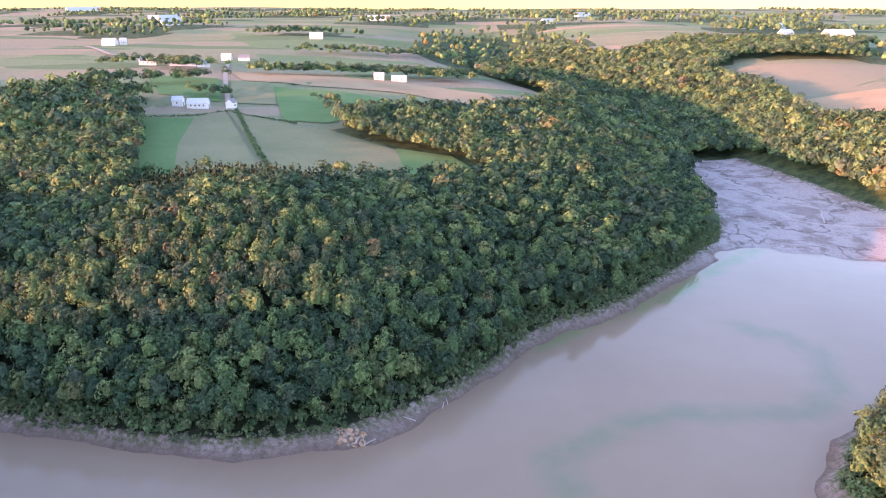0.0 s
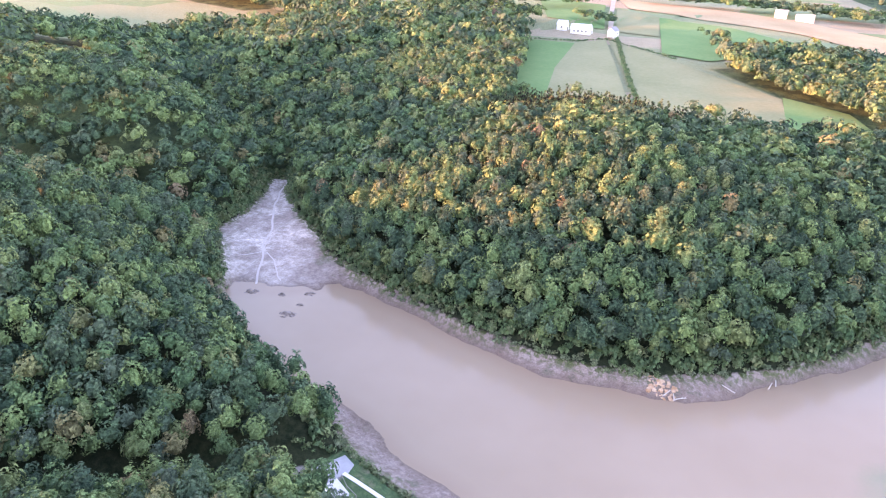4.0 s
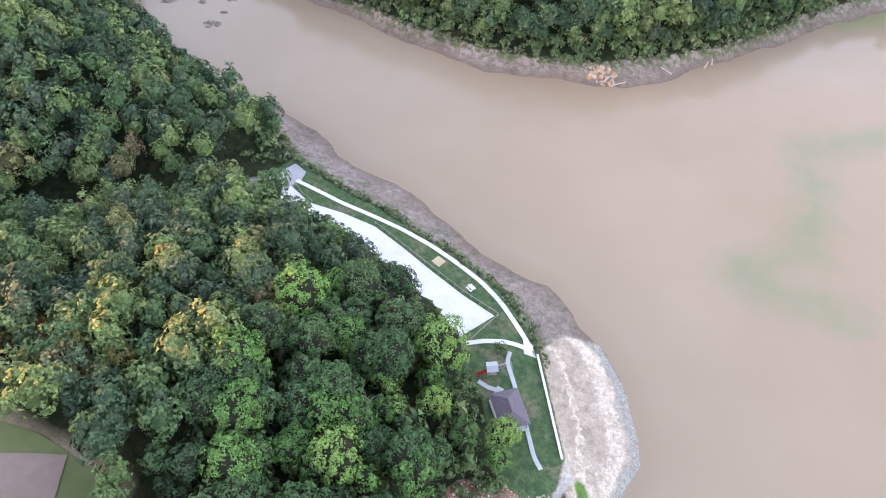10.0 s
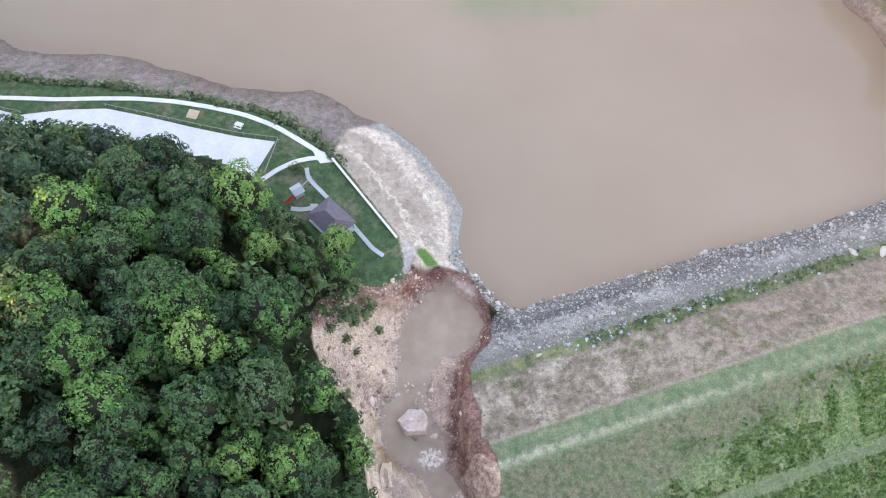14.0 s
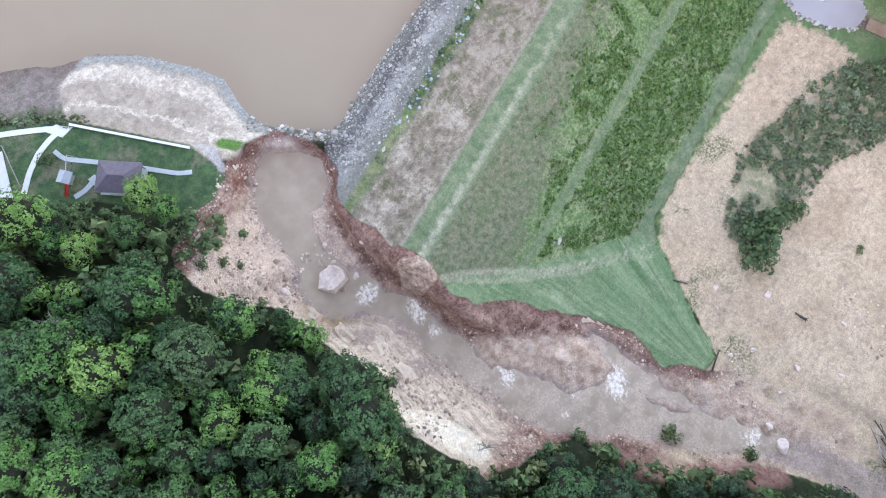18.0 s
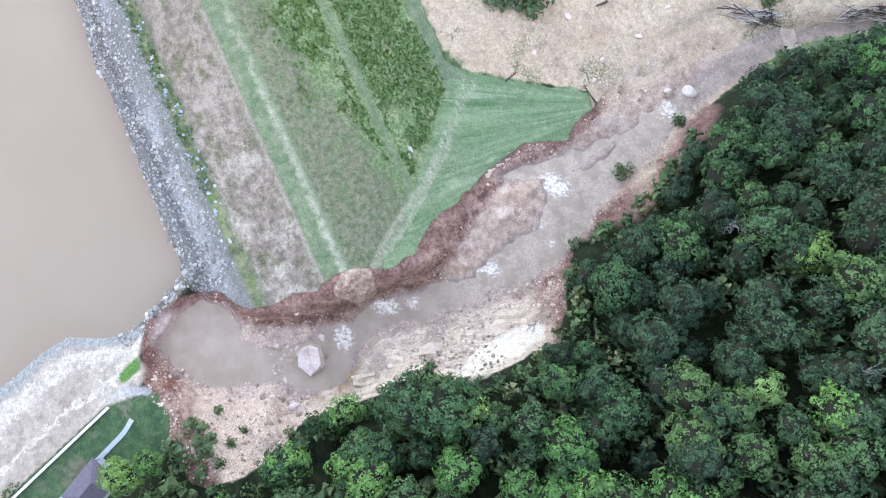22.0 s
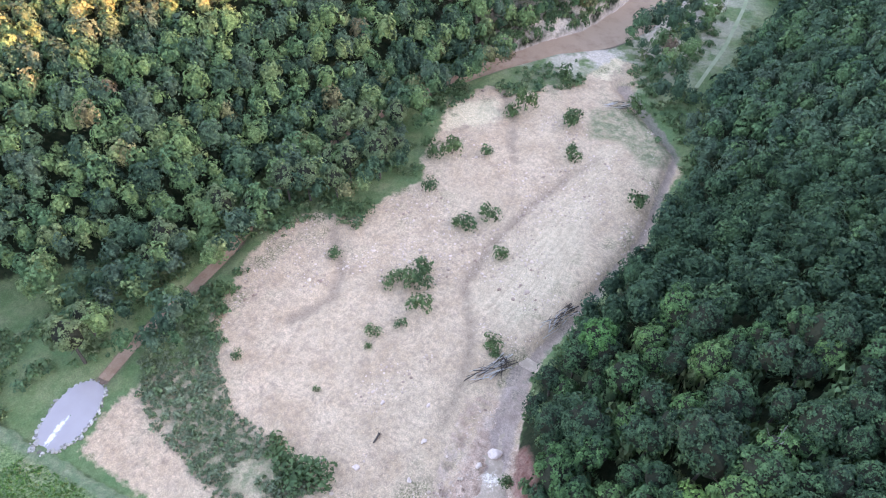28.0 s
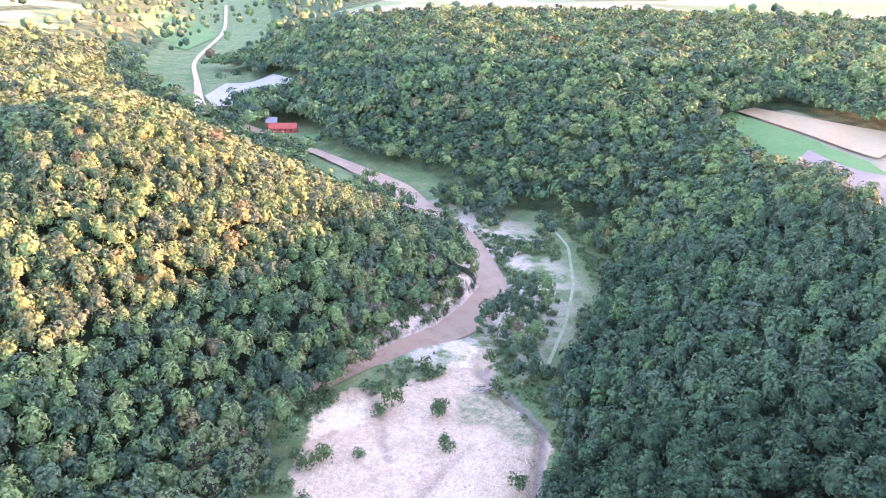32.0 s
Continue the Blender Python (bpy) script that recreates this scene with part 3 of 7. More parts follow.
    m.inputs["Scale"].default_value, m.inputs["Rotation"].default_value = (0.0042, 0.011, 0.0), (0, 0, 0.25)
    bend = n.t.nodes.new("ShaderNodeVectorMath")
    bend.operation = "MULTIPLY_ADD"
    nz = n.t.nodes.new("ShaderNodeTexNoise")
    nz.inputs["Scale"].default_value = 0.0035
    n.t.links.new(n.pos, nz.inputs["Vector"])
    n.t.links.new(nz.outputs["Color"], bend.inputs[0])
    bend.inputs[1].default_value = (240, 240, 0)
    n.t.links.new(n.pos, bend.inputs[2])
    n.t.links.new(bend.outputs[0], m.inputs["Vector"])
    vor = n.t.nodes.new("ShaderNodeTexVoronoi")
    vor.inputs["Scale"].default_value = 1.0
    n.t.links.new(m.outputs[0], vor.inputs["Vector"])
    pick = n.split(vor.outputs["Color"])[0]
    crops = n.t.nodes.new("ShaderNodeValToRGB")
    crops.color_ramp.interpolation = "CONSTANT"
    shades = [(0.0, (0.15, 0.24, 0.11)), (0.2, (0.30, 0.27, 0.18)), (0.36, (0.19, 0.26, 0.135)), (0.5, (0.25, 0.265, 0.16)), (0.63, (0.12, 0.20, 0.09)), (0.76, (0.35, 0.29, 0.20)), (0.9, (0.22, 0.25, 0.14))]
    e = crops.color_ramp.elements
    e[0].position, e[0].color = 0.0, (*shades[0][1], 1)
    e[1].position, e[1].color = shades[1][0], (*shades[1][1], 1)
    for p, c in shades[2:]:
        e.new(p).color = (*c, 1)
    n.t.links.new(pick, crops.inputs[0])
    farm = n.mix(n.ramp(big, 0.3, 0.7, 0, 0.35), crops.outputs[0], (0.22, 0.21, 0.10))
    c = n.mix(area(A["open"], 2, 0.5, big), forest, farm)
    # meadow on the valley floor
    meadow = tone(big, (0.095, 0.17, 0.062), (0.23, 0.25, 0.12), 0.3, 0.7)
    meadow = n.mix(n.ramp(mid, 0.48, 0.72, 0, 0.5), meadow, (0.08, 0.15, 0.06))
    meadow = n.mix(n.ramp(n.noise(0.06, 4), 0.52, 0.60, 0, 0.55), meadow, (0.09, 0.17, 0.07))
    c = n.mix(area(A["floor"], 3, 3, big), c, meadow)
    c = n.mix(area(A["valley"], 1, 1), c, meadow)
    wash = n.math("MULTIPLY", n.ramp(A["creek"], 40, 10), n.math("MULTIPLY", n.ramp(n.noise(0.07, 5, 0.65), 0.43, 0.54), n.math("MULTIPLY", n.ramp(n.split(n.pos)[1], -185, -215), n.ramp(n.split(n.pos)[1], -385, -350))))
    c = n.mix(wash, c, tone(fine, (0.46, 0.37, 0.28), (0.70, 0.59, 0.47)))
    # bared mud round the lake
    mud = tone(big, (0.235, 0.18, 0.15), (0.33, 0.27, 0.235), 0.35, 0.65)
    mud = n.mix(n.ramp(mid, 0.42, 0.66, 0, 0.7), mud, (0.17, 0.125, 0.105))
    mud = n.mix(n.ramp(n.noise(0.9, 5, 0.75), 0.54, 0.66, 0, 0.6), mud, (0.40, 0.34, 0.30))
    mud = n.mix(n.math("MULTIPLY", n.ramp(A["pool"], -16, -5), n.ramp(n.noise(0.16, 5, 0.7), 0.54, 0.62, 0, 0.75)), mud, (0.115, 0.125, 0.075))
    flat = n.math("MULTIPLY", n.ramp(n.split(n.pos)[1], 330, 400), n.ramp(n.split(n.pos)[0], 100, 150))
    nook = n.ramp(n.split(n.pos)[0], -170, -205)
    mud = n.mix(n.math("MULTIPLY", nook, n.ramp(n.noise(0.06, 6, 0.7), 0.42, 0.58, 0.25, 0.9)), mud, tone(n.noise(0.28, 6, 0.75), (0.36, 0.30, 0.25), (0.74, 0.67, 0.60), 0.36, 0.62))
    # sheen of the wet north flat put in as a paler mud colour
    mud = n.mix(n.math("MULTIPLY", flat, n.ramp(n.noise(0.05, 5, 0.7), 0.42, 0.52, 0.3, 0.9)), mud, (0.50, 0.45, 0.43))
    mud = n.mix(n.math("MULTIPLY", flat, n.ramp(n.math("ABSOLUTE", n.math("SUBTRACT", n.noise(0.016, 5, 0.55), 0.5)), 0.012, 0.003, 0, 0.7)), mud, (0.16, 0.125, 0.105))
    wet = n.ramp(A["lake"], 0.0, 3.5, 0.75, 0.0)
    mud = n.mix(wet, mud, (0.17, 0.12, 0.09))
    weed = n.math("MULTIPLY", n.ramp(A["pool"], -4.5, -0.5), n.ramp(mid, 0.44, 0.56))
    mud = n.mix(weed, mud, tone(fine, (0.05, 0.09, 0.03), (0.13, 0.15, 0.06)))
    c = n.mix(area(A["pool"], 0.5, 0.6), c, mud)
    # flood debris below the dam
    sand = tone(big, (0.509, 0.350, 0.219), (0.653, 0.477, 0.314), 0.35, 0.65)
    sand = n.mix(n.ramp(mid, 0.5, 0.78, 0, 0.6), sand, (0.384, 0.279, 0.202))
    sand = n.mix(n.ramp(grit, 0.52, 0.64, 0, 0.4), sand, (0.710, 0.562, 0.387))
    sand = n.mix(n.ramp(grit, 0.45, 0.34, 0, 0.4), sand, (0.278, 0.203, 0.142))
    sand = n.mix(n.ramp(n.noise(0.45, 5, 0.7), 0.54, 0.66, 0, 0.6), sand, (0.365, 0.255, 0.181))
    sand = n.mix(n.ramp(huge, 0.50, 0.62, 0, 0.35), sand, (0.624, 0.491, 0.331))
    sand = n.mix(n.ramp(n.noise(1.1, 5, 0.75), 0.50, 0.66, 0, 0.65), sand, (0.336, 0.246, 0.181))
    sand = n.mix(n.ramp(n.noise(0.8, 5, 0.7, None, (1.5, 0.6, 1.0)), 0.56, 0.68, 0, 0.4), sand, (0.614, 0.487, 0.335))
    gully = n.math("ADD", A["rill"], n.math("MULTIPLY", n.math("SUBTRACT", n.noise(0.25, 5, 0.7), 0.5), 5))
    sand = n.mix(n.ramp(gully, 2.2, 0.2, 0, 0.85), sand, n.mix(n.ramp(grit, 0.4, 0.6), (0.259, 0.180, 0.120), (0.442, 0.326, 0.228)))
    sand = n.mix(n.math("MULTIPLY", n.ramp(n.noise(0.55, 5, 0.72, None, (1.2, 0.5, 1.0)), 0.57, 0.66, 0, 0.4), n.ramp(A["fan"], -1, 3, 0.3, 1)), sand, (0.326, 0.232, 0.159))
    sand = n.mix(n.math("MULTIPLY", area(A["fan"], 4, 2.5), 0.75), sand, tone(n.noise(0.5, 5, 0.65, None, (1.5, 0.3, 1.0)), (0.499, 0.373, 0.245), (0.691, 0.548, 0.370), 0.34, 0.62))
    sand = n.mix(area(A["white"], 1.2, 2.6), sand, tone(fine, (0.595, 0.454, 0.284), (0.806, 0.661, 0.430)))
    sand = n.mix(n.math("MULTIPLY", area(A["green"], 1.0, 2.0), n.ramp(mid, 0.36, 0.60, 0.25, 0.85)), sand, tone(fine, (0.10, 0.16, 0.07), (0.250, 0.255, 0.146)))
    weeds = n.math("MULTIPLY", n.ramp(A["sand"], -16, -2), n.ramp(big, 0.52, 0.62))
    sand = n.mix(n.math("MULTIPLY", weeds, n.ramp(fine, 0.4, 0.6)), sand, (0.10, 0.12, 0.05))
    c = n.mix(area(A["sand"], 0.6, 1.2), c, sand)
    gravel = n.mix(n.ramp(grit, 0.4, 0.65), (0.40, 0.30, 0.23), (0.64, 0.53, 0.44))
    c = n.mix(area(n.math("SUBTRACT", A["creek"], 0.5), 0.5, 0.6), c, n.mix(n.ramp(n.split(n.pos)[1], -165, -190), (0.27, 0.185, 0.135), gravel))
    # the dam's bands, from the lake to the toe
    u = A["u"]
    stone = n.mix(n.ramp(n.cells(2.4), 0.12, 0.5), (0.30, 0.285, 0.26), (0.16, 0.15, 0.135))
    stone = n.mix(n.math("MULTIPLY", band(A["u"], 5.2, 9.4, 1.2, 1.6), n.ramp(n.noise(0.11, 4, 0.6), 0.42, 0.56, 0, 0.8)), stone, n.mix(n.ramp(grit, 0.42, 0.58), (0.27, 0.255, 0.23), (0.60, 0.58, 0.54)))
    stone = n.mix(n.ramp(n.math("ADD", A["u"], n.math("MULTIPLY", n.noise(0.25, 4), 6)), 9.5, 11.5, 0, 0.8), stone, tone(fine, (0.15, 0.15, 0.12), (0.29, 0.28, 0.24)))
    straw = n.mix(n.ramp(n.noise(0.55, 6, 0.75), 0.42, 0.60), (0.185, 0.145, 0.108), (0.33, 0.265, 0.20))
    straw = n.mix(n.ramp(n.noise(0.22, 6, 0.75), 0.47, 0.62, 0, 0.85), straw, n.mix(n.ramp(n.split(n.pos)[0], 60, 28), (0.36, 0.295, 0.225), tone(fine, (0.42, 0.345, 0.26), (0.64, 0.54, 0.43))))
    straw = n.mix(n.ramp(n.noise(0.24, 6, 0.75, None, (1.0, 1.0, 3.0)), 0.47, 0.39, 0, 0.8), straw, tone(fine, (0.085, 0.095, 0.045), (0.20, 0.185, 0.10)))
    straw = n.mix(n.ramp(fine, 0.52, 0.72, 0, 0.6), straw, (0.13, 0.12, 0.06))
    mown = n.mix(n.ramp(mid, 0.35, 0.7), (0.115, 0.175, 0.088), (0.23, 0.255, 0.15))
    rough_grass = tone(n.noise(0.9, 5, 0.7), (0.095, 0.128, 0.066), (0.24, 0.225, 0.142), 0.36, 0.64)
    rough_grass = n.mix(n.ramp(n.noise(0.28, 6, 0.72), 0.52, 0.60, 0, 0.6), rough_grass, tone(fine, (0.07, 0.13, 0.055), (0.16, 0.22, 0.10)))
    tall = tone(n.noise(1.6, 4, 0.75), (0.075, 0.145, 0.055), (0.20, 0.275, 0.115), 0.36, 0.62)
    tall = n.mix(n.ramp(n.noise(0.2, 5, 0.7), 0.50, 0.64, 0, 0.7), tall, tone(fine, (0.20, 0.24, 0.12), (0.36, 0.35, 0.20)))
    d = rough_grass
    d = n.mix(area(A["weed"], 2.2, 3.0), d, tall)
    d = n.mix(n.math("MULTIPLY", band(u, 33, 66, 2, 2), n.ramp(n.noise(0.13, 5, 0.7), 0.58, 0.68, 0, 0.5)), d, rough_grass)
    d = n.mix(n.math("MULTIPLY", band(u, 46.3, 48.4, 0.5, 0.5), 0.8), d, mown)
    d = n.mix(band(u, 63.5, 69, 0.8, 0.5), d, mown)
    d = n.mix(band(u, 25.4, 30.8, 0.5, 0.25), d, mown)
    d = n.mix(n.math("MULTIPLY", band(u, 29.0, 29.9, 0.7, 0.45), n.math("MULTIPLY", n.ramp(n.noise(0.5, 4, 0.7), 0.34, 0.60, 0.25, 0.9), n.ramp(n.split(n.pos)[0], 85, 18, 0.15, 0.9))), d, (0.60, 0.52, 0.40))
    d = n.mix(n.math("MULTIPLY", band(u, 24.6, 25.4, 0.3, 0.2), 0.7), d, (0.40, 0.32, 0.26))
    d = n.mix(band(u, 13.5, 24.8, 0.8, 0.9), d, straw)
    d = n.mix(n.math("MULTIPLY", band(u, 10.6, 12.8, 0.6, 1.2), n.ramp(n.noise(0.2, 5, 0.7), 0.40, 0.52, 0.15, 1.0)), d, tone(n.noise(0.35, 4, 0.7), (0.075, 0.15, 0.04), (0.27, 0.26, 0.14)))
    d = n.mix(n.ramp(u, 11.2, 10.4), d, stone)
    c = n.mix(area(A["dam"], 0.25, 0.25), c, d)
    # mown wedge with wheel marks
    arcs = n.t.nodes.new("ShaderNodeCombineXYZ")
    n.set(arcs.inputs[0], n.math("ADD", A["swath"], n.math("MULTIPLY", mid, 0.5)))
    n.set(arcs.inputs[1], n.math("MULTIPLY", n.split(n.pos)[1], 0.05))
    swath = n.noise(0.42, 5, 0.72, arcs.outputs[0])
    turf = n.mix(n.ramp(swath, 0.38, 0.62), (0.105, 0.195, 0.085), (0.235, 0.31, 0.165))
    turf = n.mix(n.math("MULTIPLY", n.ramp(n.noise(0.75, 3, 0.6, arcs.outputs[0]), 0.55, 0.64, 0, 0.7), n.ramp(n.noise(0.3, 5, 0.7), 0.38, 0.58, 0.2, 1.0)), turf, (0.36, 0.40, 0.25))
    turf = n.mix(n.ramp(n.noise(0.14, 4, 0.7), 0.50, 0.64, 0, 0.45), turf, tone(fine, (0.11, 0.18, 0.085), (0.27, 0.30, 0.18)))
    c = n.mix(area(A["wedge"], 0.3, 0.3), c, turf)
    worn = n.ramp(n.math("ADD", A["track"], n.math("MULTIPLY", n.math("SUBTRACT", n.noise(0.9, 5, 0.75), 0.5), 2.2)), 0.4, -0.3, 0, 0.75)
    c = n.mix(worn, c, tone(fine, (0.29, 0.29, 0.18), (0.50, 0.45, 0.33)))
    # the breach: red-brown fill, bedded tan rock, pink gravel by the water
    px, py = n.split(n.pos)[0], n.split(n.pos)[1]
    w = A["stream"]
    red = tone(n.noise(0.30, 6, 0.72), (0.19, 0.092, 0.066), (0.50, 0.305, 0.225), 0.38, 0.62)
    red = n.mix(n.ramp(grit, 0.55, 0.75, 0, 0.45), red, (0.48, 0.37, 0.32))
    red = n.mix(n.math("MULTIPLY", n.ramp(n.noise(0.22, 4), 0.50, 0.60, 0, 0.8), n.ramp(py, 30, 38)), red, (0.27, 0.10, 0.07))
    crumb = n.noise(1.5, 6, 0.78)
    red = n.mix(n.ramp(crumb, 0.50, 0.40, 0, 0.6), red, (0.10, 0.045, 0.038))
    red = n.mix(n.ramp(crumb, 0.56, 0.68, 0, 0.7), red, (0.50, 0.35, 0.29))
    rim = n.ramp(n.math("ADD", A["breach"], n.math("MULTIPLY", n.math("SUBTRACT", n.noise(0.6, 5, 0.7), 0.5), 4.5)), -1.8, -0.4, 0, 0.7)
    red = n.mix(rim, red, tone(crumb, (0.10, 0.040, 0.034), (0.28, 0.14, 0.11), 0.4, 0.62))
    bedding = n.noise(0.9, 5, 0.7, None, (0.6, 0.12, 2.6))
    tan = tone(bedding, (0.50, 0.345, 0.235), (0.82, 0.645, 0.48), 0.36, 0.64)
    tan = n.mix(n.ramp(crumb, 0.52, 0.64, 0, 0.5), tan, (0.84, 0.70, 0.55))
    tan = n.mix(n.ramp(n.noise(1.3, 4, 0.7, None, (1.0, 0.35, 1.0)), 0.60, 0.66, 0, 0.85), tan, (0.20, 0.135, 0.095))
    tan = n.mix(n.ramp(n.noise(0.17, 3), 0.52, 0.60, 0, 0.8), tan, n.mix(n.ramp(grit, 0.4, 0.6), (0.33, 0.22, 0.165), (0.50, 0.38, 0.30)))
    tan = n.mix(n.math("MULTIPLY", n.ramp(w, 3.0, 1.0), n.ramp(py, 14, 19)), tan, tone(mid, (0.30, 0.17, 0.085), (0.52, 0.36, 0.21)))
    pink = n.mix(n.ramp(grit, 0.42, 0.58), (0.44, 0.28, 0.20), (0.80, 0.61, 0.46))
    pink = n.mix(n.ramp(n.noise(0.35, 5, 0.7), 0.52, 0.62, 0, 0.75), pink, (0.40, 0.26, 0.215))
    cream = tone(mid, (0.78, 0.61, 0.44), (0.93, 0.80, 0.62), 0.35, 0.65)
    silt_bar = tone(n.noise(0.55, 6, 0.75), (0.42, 0.265, 0.185), (0.66, 0.47, 0.345), 0.38, 0.62)
    silt_bar = n.mix(n.ramp(n.noise(0.14, 4, 0.65), 0.50, 0.60, 0, 0.6), silt_bar, (0.72, 0.55, 0.42))
    pink = n.mix(n.math("MULTIPLY", n.ramp(py, 6, 0), n.ramp(px, 1, 5, 0.5, 1.0)), pink, silt_bar)
    west = n.ramp(n.math("ADD", px, n.math("MULTIPLY", mid, 2)), 1.5, -1.0)
    bank = n.mix(n.ramp(n.math("ADD", py, n.math("MULTIPLY", mid, 4)), 27, 33), tan, n.mix(n.ramp(n.math("SUBTRACT", n.math("ADD", py, n.math("MULTIPLY", px, -0.35)), n.math("MULTIPLY", mid, 6)), 48, 51), pink, red))
    bank = n.mix(n.ramp(n.math("ADD", py, n.math("MULTIPLY", mid, 5)), -13, -19), bank, n.mix(n.ramp(big, 0.42, 0.55), red, pink))
    flank = n.mix(west, red, bank)
    flank = n.mix(area(A["cream"], 0.5, 0.7), flank, cream)
    flank = n.mix(n.ramp(n.math("ADD", py, n.math("MULTIPLY", mid, 6)), -40, -45), flank, n.mix(n.ramp(mid, 0.4, 0.65), sand, pink))
    flank = n.mix(area(n.math("ADD", A["bed"], 0.4), 0.8, 0.6), flank, pink)
    flank = n.mix(n.ramp(A["slump"], 0.02, -0.12), flank, tone(n.noise(0.8, 6, 0.72), (0.27, 0.165, 0.115), (0.58, 0.41, 0.30), 0.38, 0.62))
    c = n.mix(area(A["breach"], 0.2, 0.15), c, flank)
    c = n.mix(n.ramp(n.math("ADD", w, n.math("MULTIPLY", n.math("SUBTRACT", mid, 0.5), 3)), 0.9, 0.2, 0, 0.6), c, (0.36, 0.265, 0.225))
    c = n.mix(n.math("MULTIPLY", area(A["redsoil"], 0.8, 1.0), 0.85), c, tone(mid, (0.20, 0.085, 0.065), (0.42, 0.24, 0.19)))
    # park lawn and the beach under its crust
    lawn = tone(mid, (0.045, 0.10, 0.045), (0.09, 0.15, 0.065), 0.35, 0.65)
    lawn = n.mix(n.ramp(n.noise(0.2, 4, 0.6), 0.52, 0.68, 0, 0.75), lawn, (0.20, 0.175, 0.115))
    c = n.mix(area(A["park"], 0.3, 0.2), c, lawn)
    reach = n.math("DIVIDE", A["wall"], n.math("ADD", n.math("ADD", A["wall"], n.math("MAXIMUM", A["lake"], 0.0)), 0.05))
    reach = n.math("ADD", reach, n.math("MULTIPLY", n.math("SUBTRACT", n.noise(0.5, 5, 0.7), 0.5), 0.34))
    silt = tone(n.noise(0.3, 5, 0.65), (0.36, 0.28, 0.215), (0.52, 0.415, 0.325))
    white = tone(n.noise(0.9, 5, 0.7), (0.50, 0.405, 0.315), (0.74, 0.63, 0.51), 0.36, 0.60)
    crust = n.math("MULTIPLY", n.ramp(reach, 0.60, 0.66), n.ramp(reach, 0.86, 0.80))
    crust = n.math("MAXIMUM", crust, n.math("MULTIPLY", n.ramp(reach, 0.27, 0.29), n.ramp(reach, 0.35, 0.31)))
    end = n.ramp(n.math("SUBTRACT", n.split(n.pos)[1], n.math("MULTIPLY", n.noise(0.4, 4, 0.7), 6)), 67, 64)
    crust = n.math("MAXIMUM", crust, n.math("MULTIPLY", n.math("MULTIPLY", end, n.ramp(n.noise(0.35, 5, 0.7), 0.44, 0.58)), n.ramp(reach, 0.88, 0.8)))
    shore = n.mix(n.math("MULTIPLY", crust, n.ramp(n.noise(0.22, 6, 0.75), 0.36, 0.52, 0.25, 1.0)), silt, white)
    shore = n.mix(n.ramp(reach, 0.84, 0.90), shore, tone(fine, (0.25, 0.24, 0.20), (0.42, 0.40, 0.35)))
    c = n.mix(area(A["beach"], 0.4, 0.2), c, shore)
    c = n.mix(area(A["wash"], 0.3, 0.5), c, tone(mid, (0.42, 0.37, 0.33), (0.60, 0.55, 0.50)))
    c = n.mix(area(A["patch"], 0.3, 0.3), c, tone(fine, (0.07, 0.17, 0.04), (0.13, 0.26, 0.07)))
    c = n.mix(area(A["lane"], 0.5, 0.5), c, (0.24, 0.225, 0.21))
    # grain of soil, grass and gravel
    grain = n.t.nodes.new("ShaderNodeMix")
    grain.data_type, grain.blend_type = "RGBA", "MULTIPLY"
    speck = n.math("MULTIPLY", n.ramp(n.noise(3.4, 4, 0.85), 0.36, 0.64, 0.74, 1.24), n.ramp(n.noise(0.8, 5, 0.8), 0.36, 0.64, 0.84, 1.16))
    n.set(grain.inputs[0], 1.0), n.set(grain.inputs[6], c), n.set(grain.inputs[7], speck)
    c = grain.outputs[2]
    n.bump(n.math("ADD", n.math("MULTIPLY", fine, 0.6), n.math("MULTIPLY", grit, 0.4)), 0.55, 0.5)
    shine = n.math("MULTIPLY", n.math("MULTIPLY", n.ramp(A["lake"], 24, 0), n.math("MAXIMUM", flat, n.math("MULTIPLY", nook, 0.6))), n.ramp(n.noise(0.09, 5, 0.7), 0.40, 0.56))
    return n.done(c, n.ramp(shine, 0, 1, 0.95, 0.3), n.ramp(shine, 0, 1, 0.15, 0.4))


GX = np.concatenate([(a := axis(-222, 140, 1.5, 5200, 1.06))[a < -22], np.arange(-21.5, 34.2, 0.65), a[a > 34.5]])
GY = np.concatenate([(a := axis(-200, 222, 1.5, 5200, 1.06))[a < -56], np.arange(-55.5, 60.2, 0.65), a[a > 60.6]])
gx, gy = np.meshgrid(GX, GY, indexing="ij")
S = survey(gx.ravel(), gy.ravel())
ground_mesh = mesh_from("ground", np.stack([gx.ravel(), gy.ravel(), S["z"]], 1), grid_faces(len(GX), len(GY)), ground_material())
for key in ("lake", "pool", "park", "beach", "breach", "bed", "sand", "valley", "wedge", "dam", "u", "open", "stream", "creek", "floor", "lane", "wall", "rill", "patch", "cream", "wash", "track", "fan", "white", "green", "redsoil", "weed", "slump", "swath"):
    give(ground_mesh, key, np.clip(S[key], -80, 80))
ground = tagged(new("ground", ground_mesh), "rolling ground with woods, farmland, bared mud and a breached earth dam", "ground", kind="structure")
GZ = S["z"].reshape(gx.shape)


def height(x, y):
    """Height of the built ground sheet."""
    x, y = np.asarray(x, float), np.asarray(y, float)
    i = np.clip(np.searchsorted(GX, x) - 1, 0, len(GX) - 2)
    j = np.clip(np.searchsorted(GY, y) - 1, 0, len(GY) - 2)
    f, g = (x - GX[i]) / (GX[i + 1] - GX[i]), (y - GY[j]) / (GY[j + 1] - GY[j])
    return (GZ[i, j] * (1 - f) + GZ[i + 1, j] * f) * (1 - g) + (GZ[i, j + 1] * (1 - f) + GZ[i + 1, j + 1] * f) * g


